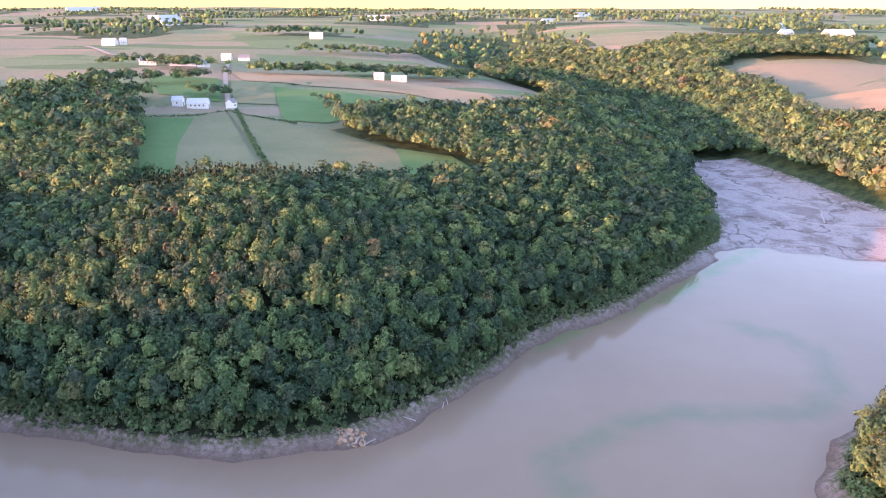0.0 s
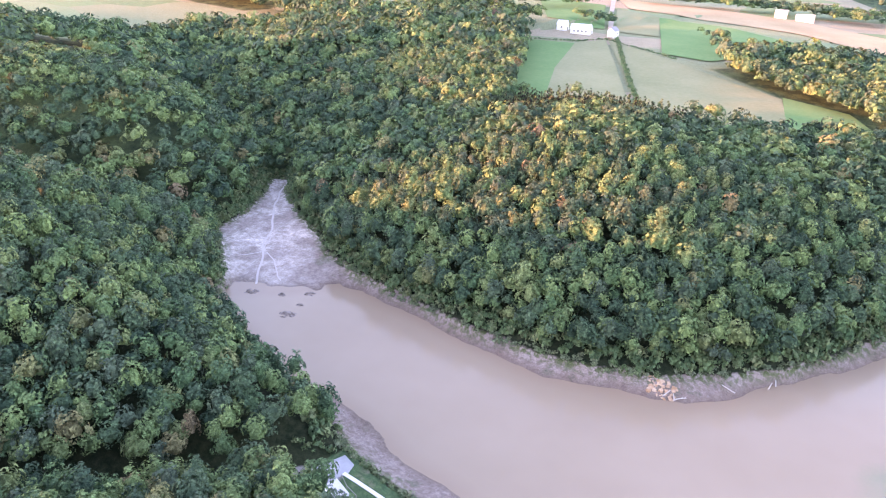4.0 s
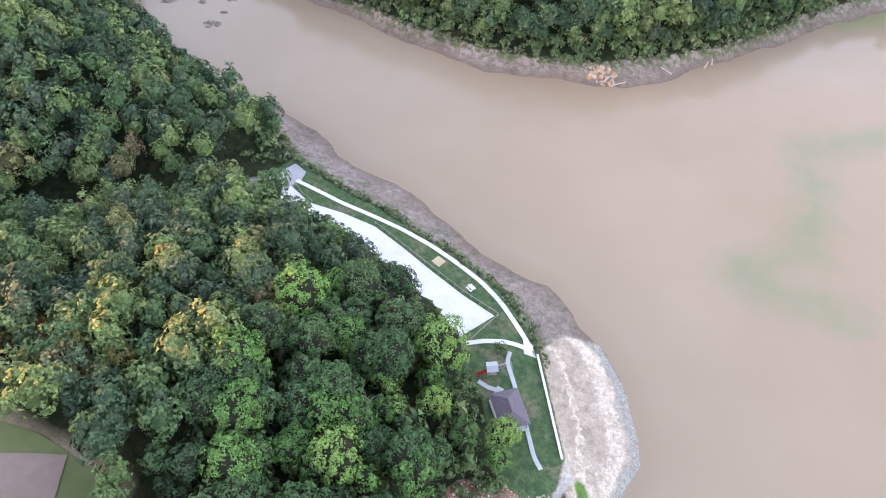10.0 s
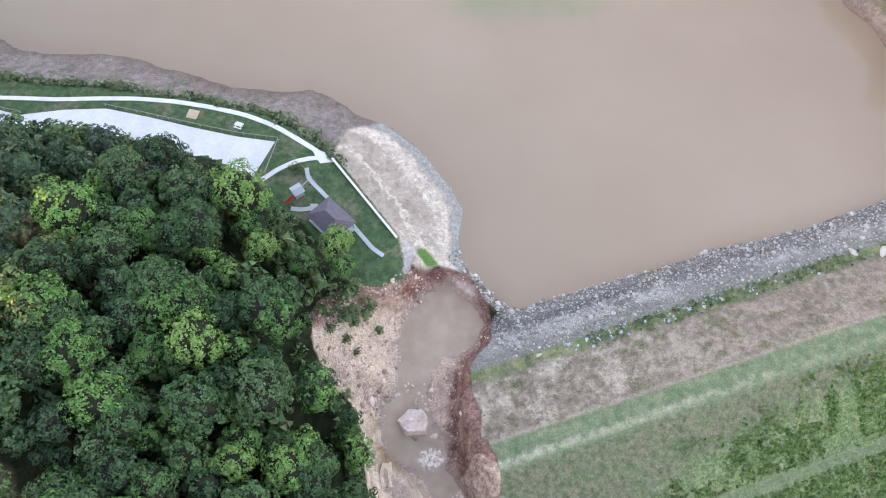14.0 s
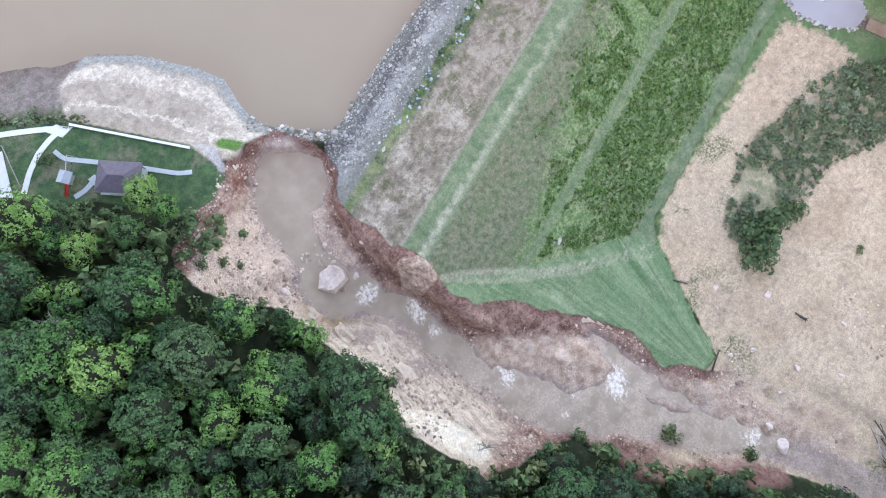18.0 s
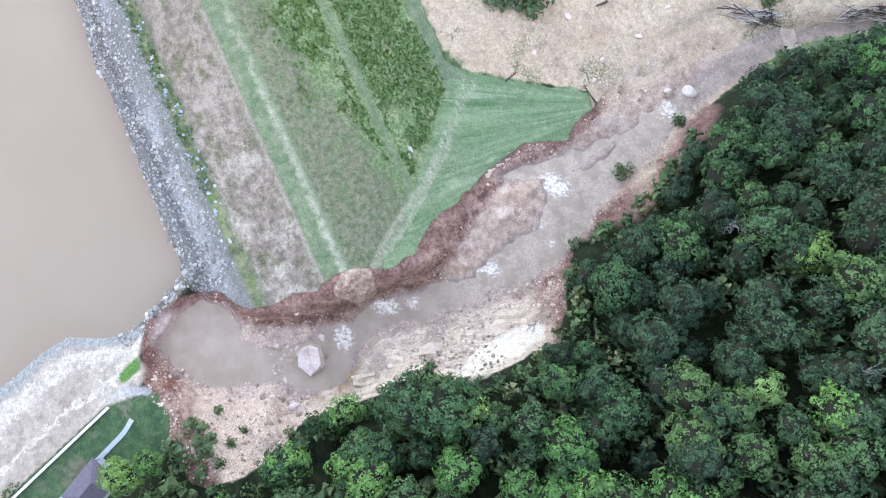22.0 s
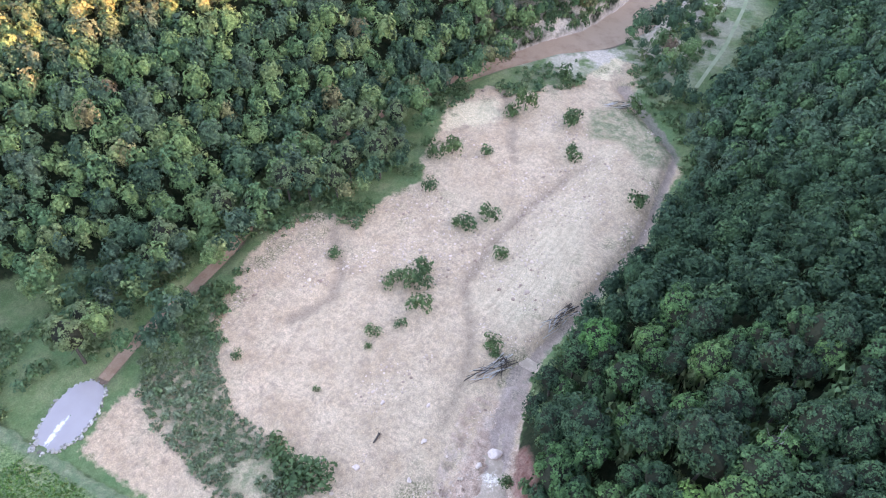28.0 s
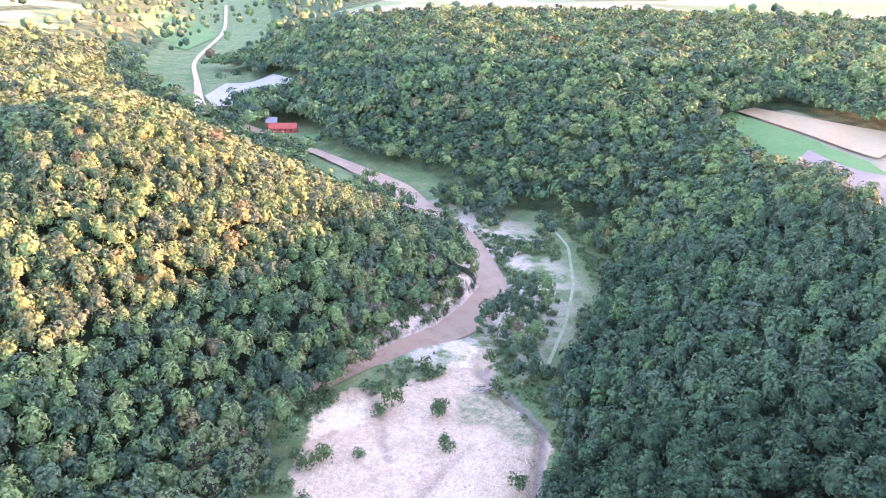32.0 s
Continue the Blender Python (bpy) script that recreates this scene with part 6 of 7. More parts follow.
    for s in (-0.6, 0.6):
        bm = bmesh.new()
        box(bm, (0.05, 0.34, 0.14), (2.24, s, 0.72), 0, 0.01)
        part("headlight", bm, M_WHITE, top)
        bm = bmesh.new()
        box(bm, (0.05, 0.26, 0.16), (-2.24, s, 0.78), 0, 0.01)
        part("tail_light", bm, M_RED, top)


car(-67.6, 98.9, 62, M_CAR, "dark blue car parked under trees at the gravel car park")
car(-97.0, 107.2, 20, M_CAR_GREY, "dark grey car parked on the asphalt by the wood")

# ---- stone ----
ROCKS = [rock_form(RNG) for _ in range(9)]
BIG_ROCKS = [rock_form(RNG, 2) for _ in range(5)]
rng = np.random.RandomState(21)
u = rng.uniform(-0.6, 10.6, 7500)
v = rng.uniform(-6, 118, 7500)
rx, ry = DAM_O[0] + DAM_N[0] * u + DAM_A[0] * v, DAM_O[1] + DAM_N[1] * u + DAM_A[1] * v
ok = (signed(rx, ry, DAM) < 1.0) & (signed(rx, ry, BREACH_TOP) > 0.1) & ((u + 2.5 * value_noise(rx, ry, 9, 45) < 6.5) | (rng.uniform(size=len(u)) < 0.35))
scatter("riprap", rx[ok], ry[ok], (rng.gamma(1.6, 0.075, ok.sum()) + 0.09), ROCKS, M_RIPRAP, "loose grey stone facing on the lake side of the dam", "riprap", 0.12)
# blue-grey washed-up debris at the top of the facing
u, v = rng.normal(11.6, 0.7, 230), rng.uniform(6, 112, 230)
rx, ry = DAM_O[0] + DAM_N[0] * u + DAM_A[0] * v, DAM_O[1] + DAM_N[1] * u + DAM_A[1] * v
ok = value_noise(rx, ry, 8, 46) > -0.25
scatter("waterline_debris", rx[ok], ry[ok], rng.uniform(0.12, 0.42, ok.sum()), ROCKS, stone_material("blue_grey_debris", (0.22, 0.28, 0.36), (0.50, 0.56, 0.62), (0.36, 0.38, 0.38)), "blue-grey debris washed up along the stone facing", "debris", 0.12)
# stones on the narrow lip and the beach's end
rx, ry = rng.uniform(8, 20, 900), rng.uniform(45, 63, 900)
ok = (np.abs(signed(rx, ry, LAKE) - 1.0) < 1.7) & (signed(rx, ry, BREACH_TOP) > -0.3)
scatter("shore_stones", rx[ok], ry[ok], rng.gamma(1.5, 0.10, ok.sum()) + 0.1, ROCKS, M_RIPRAP, "grey stones on the lip between lake and breach", "stones", 0.15)
# rubble in the breach, thickest on its west side
rx, ry = rng.uniform(-21, 45, 30000), rng.uniform(-80, 58, 30000)
q = survey(rx, ry)
wild = value_noise(rx, ry, 7, 41)
ok = (q["breach"] < -0.6) & (q["lake"] > 0.5) & (q["stream"] > -0.6) & (((q["bed"] < 0.5) & (wild > np.where((rx > 3) & (ry < 8), 0.5, -0.1))) | ((rx < -2) & (ry > 29) & (wild > -0.6)) | ((rx < 3) & (wild > 0.25)) | (wild > 0.62))
ok |= (q["breach"] < -0.8) & (q["bed"] < 2.2) & (q["bed"] > -1.5) & (q["stream"] > 0.2) & (rx > 2) & (q["lake"] > 0.5) & (rng.uniform(size=len(rx)) < 0.4)
ok |= (np.hypot(rx + 1.5, ry - 30) < 6.5) & (q["breach"] < 0) & (rx > -7 + (32 - ry) * 0.3) & (wild > -0.2)
scatter("rubble", rx[ok], ry[ok], rng.gamma(1.3, 0.095, ok.sum()) * np.where(rx[ok] > 2, 0.6, 1.0) + 0.07, ROCKS, M_RUBBLE, "pale broken rubble along the scoured channel", "rubble", 0.1)
# stones breaking the water round the great boulder
rx, ry = rng.uniform(-9, 6, 900), rng.uniform(20, 42, 900)
q = survey(rx, ry)
wild = value_noise(rx, ry, 3.5, 44) + 0.9 - np.hypot(rx - 0.2, (ry - 31) * 0.8) / 5
ok = (q["stream"] < 0.3) & (wild > 0.35)
scatter("channel_stones", rx[ok], ry[ok], rng.gamma(1.6, 0.12, ok.sum()) + 0.12, ROCKS, M_RUBBLE, "pink-grey stones breaking the water round a boulder", "stones", 0.0, z=np.interp(ry[ok], RUN_Y, RUN_Z) + 0.05)
# stones over the flood debris
rx, ry = rng.uniform(30, 125, 24000), rng.uniform(-205, -8, 24000)
q = survey(rx, ry)
wild = value_noise(rx, ry, 16, 42) + 0.6 * value_noise(rx, ry, 5, 43)
ok = (q["sand"] < -1.5) & (wild > 0.22) & (q["stream"] > -0.8)
scatter("debris_stones", rx[ok], ry[ok], rng.gamma(1.0, 0.10, ok.sum()) + 0.07, ROCKS, M_RUBBLE, "scattered pale stones over the flood debris", "stones", 0.08)


def boulder(name, x, y, z, size, form, material, label, turn=0.0, group=""):
    fv, ff = form
    me = mesh_from(name, fv * np.array(size), ff, material, smooth=False)
    ob = tagged(new(name, me), label, "boulder", group)
    ob.matrix_world = pose(x, y, z, 0, 0, turn)
    return ob


def slab_boulder(x, y, z, turn):
    """The great angular block in the channel: flat top with a cleft."""
    bm = bmesh.new()
    outline = [(-3.5, 1.0), (-2.9, -0.7), (-2.0, -2.0), (1.7, -2.1), (2.5, -0.6), (2.3, 1.2), (1.7, 2.3), (-1.1, 2.9)]
    low = [bm.verts.new((a * 1.08, b * 1.08, -1.6)) for a, b in outline]
    mid = [bm.verts.new((a, b, 0.7 + 0.25 * math.sin(3 * a))) for a, b in outline]
    up = [bm.verts.new((a * k, b * k, h)) for (a, b), k, h in zip(outline, (0.95, 0.86, 0.78, 0.9, 0.96, 0.8, 0.9, 0.84), (0.9, 1.2, 1.7, 2.3, 1.9, 1.0, 0.9, 0.6))]
    k = len(outline)
    for i in range(k):
        j = (i + 1) % k
        bm.faces.new((low[i], low[j], mid[j], mid[i])), bm.faces.new((mid[i], mid[j], up[j], up[i]))
    c = [bm.verts.new(p) for p in ((-1.2, 0.5, 1.5), (0.6, 0.35, 0.15), (1.5, -0.3, 1.7))]
    bm.faces.new((up[0], up[1], c[0])), bm.faces.new((up[1], up[2], c[1], c[0])), bm.faces.new((up[2], up[3], c[2], c[1])), bm.faces.new((up[3], up[4], c[2]))
    bm.faces.new((up[4], up[5], c[1], c[2])), bm.faces.new((up[5], up[6], c[1])), bm.faces.new((up[6], up[7], c[0], c[1])), bm.faces.new((up[7], up[0], c[0]))
    bmesh.ops.subdivide_edges(bm, edges=bm.edges[:], cuts=2, use_grid_fill=True)
    for v in bm.verts:
        v.co += Vector(noise.noise_vector(v.co * 0.9)) * 0.16 + Vector(noise.noise_vector(v.co * 2.6)) * 0.12
    bmesh.ops.recalc_face_normals(bm, faces=bm.faces[:])
    ob = tagged(part("boulder", bm, M_BOULDER), "huge pale angular boulder stranded in the muddy stream", "boulder")
    ob.matrix_world = pose(x, y, z, 0, 0, turn)


slab_boulder(-2.7, 27.2, -0.9, 0)
for x, y, s, f in ((0.6, 24.4, 0.8, 0), (-11.2, 32.4, 1.1, 1), (1.2, 33.5, 0.55, 2), (13.4, 56.8, 0.5, 3), (15.6, 52.4, 0.55, 4), (11.2, 57.8, 0.4, 1), (6.2, 27.2, 0.5, 0), (17.2, 49.5, 0.7, 2), (32.6, -63.4, 1.5, 3), (33.6, -58.5, 0.8, 1),
                   (49, -33, 0.7, 0), (55, -42, 0.8, 2), (44, -47, 0.6, 4), (61, -58, 0.6, 1), (47, -56, 0.7, 3), (52, -64, 0.6, 0), (40, -44, 0.5, 2)):
    boulder("boulder", x, y, float(height(x, y)) + s * 0.25, (s, s, s), BIG_ROCKS[f], M_BOULDER, "pale rounded boulder lying in the scoured debris", x * 40, "loose boulders")
# ledges of layered rock on the west bank
k = 0
for y in np.arange(25, -16, -7.0):
    for j in range(1):
        x = float(np.interp(y, [-23, -12, 0, 10, 18, 28], [-4.5, -6.5, -6.0, -7.6, -9.5, -11.2])) - j * 1.5 + RNG.uniform(-0.5, 0.5)
        z = float(height(x, y))
        bm = bmesh.new()
        box(bm, (RNG.uniform(1.2, 2.4), RNG.uniform(2.4, 5.2), RNG.uniform(0.6, 1.1)), (0, 0, 0), 0, 0.06)
        bmesh.ops.subdivide_edges(bm, edges=bm.edges[:], cuts=3, use_grid_fill=True)
        for v in bm.verts:
            v.co += Vector(noise.noise_vector(v.co * 0.8 + Vector((k * 3.1, 0, 0)))) * 0.75
        ob = tagged(part("rock_ledge", bm, M_LEDGE), "tan layered rock ledge on the stream bank", "rock", "ledges of the west bank")
        ob.matrix_world = pose(x, y, z + 0.15, RNG.uniform(-8, 8), RNG.uniform(4, 16), RNG.uniform(-25, 15))
        k += 1
# mud banks left standing in the drained arm
M_SILT = simple("grey_silt", (0.16, 0.125, 0.10), (0.33, 0.27, 0.23), 0.6, 0.9, 0.6)
for x, y, r in ((-169.8, 177.4, 3.6), (-170.2, 185.0, 1.5), (-172.5, 194.6, 2.6), (-194.5, 183.8, 3.0), (-182, 188, 1.6)):
    bm = bmesh.new()
    bmesh.ops.create_grid(bm, x_segments=22, y_segments=22, size=1.0)
    for v in bm.verts:
        a, b = v.co.x * r * 1.5, v.co.y * r
        wild = noise.fractal(Vector((a * 0.45 + x, b * 0.7 + y, 0)), 1.0, 2.0, 4)
        v.co = Vector((a, b, 0.75 * (1 - 1.7 * (v.co.x ** 2 + v.co.y ** 2)) + 0.75 * wild - 0.25))
    mound = tagged(part("mud_bank", bm, M_SILT), "low grey bank of silt standing out of the drained lake", "mud bank", "mud banks of the drained arm")
    mound.matrix_world = pose(x, y, 0, 0, 0, 20)
# landslip on the far shore
rx, ry = rng.uniform(-36, -26, 70), rng.uniform(198, 204, 70)
ok = signed(rx, ry, LAKE) > 0.2
scatter("landslip_rocks", rx[ok], ry[ok], rng.uniform(0.3, 0.9, ok.sum()), ROCKS, M_RUST, "rust-coloured broken rocks of a small landslip", "rocks", 0.1)


# ---- shrubs, thickets, single trees ----
def bush_form(rng, leaves, size, clumps=9, tall=1.0):
    """A low bush about 2 wide: leaf triangles round several clumps."""
    ang, r = rng.uniform(0, 6.283, clumps), np.sqrt(rng.uniform(0, 1, clumps)) * 0.7
    c = np.stack([np.cos(ang) * r, np.sin(ang) * r, rng.uniform(0.25, 0.75, clumps) * tall], 1)
    V = tri_cloud(rng, c, rng.uniform(0.28, 0.45, clumps), leaves, size)
    return V, np.arange(leaves * 3).reshape(-1, 3)


BUSHES = [bush_form(RNG, 46, 0.24) for _ in range(5)]
FINE_BUSHES = [bush_form(RNG, 260, 0.12, 16, 1.2) for _ in range(4)]
TUFTS = [bush_form(RNG, 7, 0.42, 3, 0.9) for _ in range(6)]


def band_places(n, lo, hi, seed):
    r = np.random.RandomState(seed)
    return r.uniform(lo[0], hi[0], n), r.uniform(lo[1], hi[1], n), r


# grey-green scrub where the full lake used to reach
x, y, r = band_places(48000, (-290, 90), (180, 420), 51)
d = signed(x, y, FULL_POOL)
ok = (np.abs(d - 0.6) < 2.0) & (signed(x, y, PARK) > 0)
scatter("shore_scrub", x[ok], y[ok], r.uniform(0.9, 1.9, ok.sum()), BUSHES, M_BRUSH, "grey-green scrub along the old waterline", "scrub", 0.0)
d = signed(x, y, FULL_POOL)
ok = (d > 0.5) & (d < 9) & (signed(x, y, PARK) > 6) & (r.uniform(size=len(x)) < 0.75)
scatter("shore_thicket", x[ok], y[ok], r.uniform(1.6, 3.2, ok.sum()), BUSHES, M_THICKET, "dense leafy undergrowth down to the shore", "undergrowth", 0.0, squash=1.3)
# weeds between the path and the mud
x, y, r = band_places(5000, (-100, 84), (-12, 122), 52)
d = signed(x, y, FULL_POOL)
ok = (np.abs(d) < 1.5) & (value_noise(x, y, 5, 3) > -0.35)
scatter("bank_weeds", x[ok], y[ok], r.uniform(0.35, 0.8, ok.sum()), BUSHES, M_THICKET, "low green weeds on the bank below the path", "weeds", 0.0)
# rank weeds on the back of the dam
r = np.random.RandomState(53)
uu, vv = r.uniform(31, 64, 16000), r.uniform(-4, 118, 16000)
x, y = DAM_O[0] + DAM_N[0] * uu + DAM_A[0] * vv, DAM_O[1] + DAM_N[1] * uu + DAM_A[1] * vv
edge = uu + 3.5 * value_noise(x, y, 9, 54) + 3.2 * value_noise(x, y, 3.2, 55) + r.normal(0, 1.2, len(x))
ok = (signed(x, y, DAM) < -0.8) & (signed(x, y, WEDGE) > 0.5) & (edge > np.interp(x, [18, 40, 55, 70, 90, 120], [47, 42, 38, 36.5, 33.5, 33])) & (edge < 63) & ((uu < 46) | (uu > 48.6)) & (value_noise(x, y, 13, 55) + 0.5 * value_noise(x, y, 4, 56) > -0.62)
scatter("dam_weeds", x[ok], y[ok], r.uniform(0.22, 0.65, ok.sum()), TUFTS, M_WEED, "rank green weeds on the back slope of the dam", "weeds", 0.0)
# a thin line of weeds at the top of the stone facing
uu, vv = r.uniform(10.3, 13.4, 700), r.uniform(-2, 118, 700)
x, y = DAM_O[0] + DAM_N[0] * uu + DAM_A[0] * vv, DAM_O[1] + DAM_N[1] * uu + DAM_A[1] * vv
ok = (signed(x, y, DAM) < -0.5) & (value_noise(x, y, 6, 56) > -0.2)
scatter("crest_weeds", x[ok], y[ok], r.uniform(0.3, 0.7, ok.sum()), TUFTS, M_THICKET, "green weeds along the top of the stone facing", "weeds", 0.0)
# thicket beside the pond
x, y, r = band_places(4600, (56, -60), (120, -16), 57)
ok = (signed(x, y, THICKET) < 0.5) & (value_noise(x, y, 8, 58) + 0.6 * value_noise(x, y, 3, 59) > -0.6)
scatter("thicket", x[ok], y[ok], r.gamma(2.0, 0.2, ok.sum()) + 0.3, BUSHES, M_BRUSH, "olive-green thicket beside the stilling pond", "thicket", 0.0)
# brush on the valley floor downstream and along the creek
x, y, r = band_places(16000, (28, -380), (210, 5), 59)
q = survey(x, y)
wild = value_noise(x, y, 18, 60) + 0.5 * value_noise(x, y, 6, 61)
ok = ((q["valley"] < 1) | (q["floor"] < 0)) & (q["sand"] > -3) & (q["creek"] > 1.5) & (q["stream"] > 1.5) & (wild > -0.05) & (q["dam"] > 2) & (q["wedge"] > 14) & (np.hypot(x - 116, y + 11) > 15) & ~((y > -24) & (x < 112)) & (seg_dist(x, y, [(54, -222), (56, -254), (62, -291), (76, -334), (90, -354)], False)[0] > 5)
scatter("valley_brush", x[ok], y[ok], r.uniform(0.9, 2.4, ok.sum()), BUSHES, M_THICKET, "green brush on the valley floor", "brush", 0.0)
x, y, r = band_places(7000, (80, -260), (200, -20), 63)
q = survey(x, y)
ok = (q["creek"] > 0.8) & (q["creek"] < 9) & (q["sand"] > 4) & (q["valley"] > -2.5)
scatter("creek_thicket", x[ok], y[ok], r.uniform(1.4, 2.8, ok.sum()), BUSHES, M_THICKET, "leafy undergrowth above the creek", "undergrowth", 0.0, squash=1.3)
# lower growth between the trees of the near wood
x, y, r = band_places(1300, (-64, -100), (36, 92), 65)
ok = woods(x, y, 1.0) & in_near(x, y)
scatter("wood_undergrowth", x[ok], y[ok], r.uniform(1.6, 3.2, ok.sum()), BUSHES, M_THICKET, "leafy undergrowth and saplings between the trees", "undergrowth", 0.0, squash=2.6)
# understorey along the cut edge of the wood
x, y, r = band_places(9000, (-110, -130), (45, 118), 62)
q = survey(x, y)
ok = (((q["breach"] > -0.8) & (q["breach"] < 3.5)) | ((q["park"] > 0.5) & (q["park"] < 9) & (q["lane"] > 3)) | ((q["sand"] > 0) & (q["sand"] < 2.5))) & (q["dam"] > 2) & (q["pool"] > 1) & (q["wedge"] > 1)
ok &= (x < 5 - y * 0.25) & ~((y > 52) & (x > -11) & (y < 70))
scatter("understorey", x[ok], y[ok], r.uniform(0.8, 2.0, ok.sum()), BUSHES, M_THICKET, "leafy undergrowth at the cut edge of the wood", "undergrowth", 0.0)


def shrub(x, y, size, tall, material, label, group="shrubs on the flood debris"):
    """A shrub: a few stems under a leafy crown."""
    top = tagged(new("shrub"), label, "shrub", group)
    size *= 1.3
    top.matrix_world = pose(x, y, float(height(x, y)), 0, 0, (x * 37) % 360)
    fv, ff = FINE_BUSHES[int(abs(x * 7)) % 4]
    ob = new("crown", mesh_from("crown", fv * np.array([size, size, size * tall]), ff, material, smooth=False))
    ob.parent = top
    bm = bmesh.new()
    for k in range(4):
        a = k * 1.7
        rod(bm, (0, 0, -0.3), (math.cos(a) * size * 0.4, math.sin(a) * size * 0.4, size * tall * 0.6), 0.07, 0.02, 5)
    part("stems", bm, M_BARK, top)


UPPER_SHRUBS = [(65.9, -33.6, 3.8, 0.8), (59, -35.5, 3.4, 0.8), (72.7, -35, 2.6, 0.8), (62.5, -33, 3.4, 0.9), (78.1, -95.5, 3.0, 1.2), (79.6, -90, 2.7, 1.1), (82.5, -87, 2.3, 1.0), (71, -85.2, 2.9, 1.1), (75.6, -91.5, 2.6, 1.1), (78.3, -116.9, 2.6, 1.1),
                   (75.6, -123.2, 2.8, 1.2), (82, -115.5, 1.9, 1.0), (64.4, -112.5, 2.4, 1.0), (102, -85, 2.1, 1.0), (106.2, -102.8, 2.8, 1.2), (110, -99, 2.6, 1.2), (75.7, -71.5, 1.9, 0.9), (71.7, -77.9, 1.5, 0.9), (74, -67.5, 1.1, 0.8), (44, -154.8, 2.8, 1.1)]
LOWER_SHRUBS = [(97.7, -45.8, 1.4, 1.1), (115.1, -57.4, 2.4, 1.1), (112, -53, 1.8, 1.0), (49.7, -87, 2.4, 0.9), (47.2, -85, 1.6, 0.8), (64.8, -195.9, 3.2, 1.3), (101.6, -140, 3.2, 1.4), (105, -136, 2.4, 1.3), (97.6, -123.1, 2.4, 1.1), (92.9, -146.6, 2.2, 1.0),
                   (95.6, -174.3, 3.4, 1.6), (97.5, -169, 2.6, 1.4), (93.3, -196.9, 3.0, 1.4), (78.6, -175.7, 2.8, 1.4), (79.5, -180, 2.2, 1.3), (69.2, -161.3, 2.4, 1.1), (72, -165, 1.8, 1.0), (110, -138, 2.2, 1.2), (117, -166, 2.0, 1.1), (19.3, -44.6, 1.9, 1.0), (26.6, -58.8, 1.6, 1.0),
                   (75.7, -51, 0.9, 0.7), (-14.2, 43.6, 1.1, 0.6), (-12.6, 41.4, 0.9, 0.6), (-16.5, 45.5, 1.2, 0.7)]
for x, y, s, h in UPPER_SHRUBS + LOWER_SHRUBS:
    shrub(x, y, s, h, M_SHRUB, "dark green shrub standing in pale flood debris" if s > 1.2 else "small green shrub standing in pale flood debris")
shrub(-22.8, 84.2, 1.5, 1.0, M_SHRUB, "rounded green bush on the park lawn", "bushes of the park")


def single_tree(x, y, trunk, crown, material, scale, label, group, stretch=1.0):
    top = tagged(new("tree"), label, "tree", group)
    top.matrix_world = pose(x, y, float(height(x, y)), 0, 0, (x * 53) % 360) @ Matrix.Diagonal((scale, scale, scale * stretch, 1))
    for name, me in (("trunk", trunk), ("crown", crown)):
        ob = new(name, me)
        ob.parent = top


PALE = tree_kind(RNG, M_WILLOW, 12, 3.4, 1500)
SPRUCE = tree_kind(RNG, M_SPRUCE, 14, 3.3, 1500, "cone")
for x, y, s in ((126, -22, 1.1), (129, -28, 0.9), (133, -50, 0.8), (136, -57, 0.95), (132.5, -74, 1.0), (128, -80, 0.8), (126, -92, 1.0), (122.5, -97, 0.95), (130, -118, 1.0), (127, -128, 0.95), (112.3, -117, 1.05), (118, -110, 0.95),
                (121, -136, 0.9), (117, -124, 0.9), (124, -108, 0.8), (113, -126, 0.7), (122, -122, 0.8), (119, -146, 0.7), (116, -102, 0.8)):
    single_tree(x, y, *PALE, M_WILLOW, s * 1.25, "pale grey-green willow beside the creek", "willows along the creek", 1.15)
for x, y, s in ((-79, 221, 0.85), (-72, 231, 0.85), (-51, 224, 1.0), (-66, 216, 0.7), (-127, 279, 0.9), (-38, 222, 0.7), (-60, 221, 0.75)):
    single_tree(x, y, *SPRUCE, M_SPRUCE, s, "bright green spruce near the far shore", "spruces of the far shore")
LIME, SUNLIT = tree_kind(RNG, M_LIME, 14, 4.6, 2300), tree_kind(RNG, M_SUNLIT, 14, 4.4, 2300)
for x, y, s in ((-18, -0.5, 0.95), (-33, 30, 0.75), (-28, 60, 0.8), (-24, -46, 0.9), (-20, 20, 0.6), (-6, -62, 0.85), (-40, -30, 0.9), (-46, 62, 0.8)):
    single_tree(x, y, *LIME, M_LIME, s, "fresh light green broadleaf tree in the wood", "trees of the hillside wood")
# hilltop trees with the low sun's gold painted into their leaves
for x, y, s in ((-82, 30, 0.9), (-86, 36, 0.9), (-90, 31, 0.85), (-78, 38, 0.8), (-72, 34, 0.75), (-48, 26, 0.6), (-36, 44, 0.55)):
    single_tree(x, y, *SUNLIT, M_SUNLIT, s, "yellowing broadleaf tree at the hilltop meadow", "trees of the hillside wood")
single_tree(-14.3, 62, *LIME, M_LIME, 0.85, "bright green broadleaf tree leaning over the shelter", "trees of the hillside wood")
single_tree(-13.5, 57.2, *KINDS[3], M_LEAF, 0.75, "broadleaf tree beside the park lawn", "trees of the hillside wood")


M_DEAD = simple("weathered_dead_wood", (0.17, 0.16, 0.15), (0.30, 0.285, 0.27), 2.0, 0.95, 0.3)


def dead_tree(x, y, tall):
    """A bare grey tree in the wood."""
    rr = np.random.RandomState(int(abs(x * 10)))
    top = tagged(new("dead_tree"), "bare grey dead tree among the green crowns", "tree", "dead trees")
    top.matrix_world = pose(x, y, float(height(x, y)))
    bm = bmesh.new()
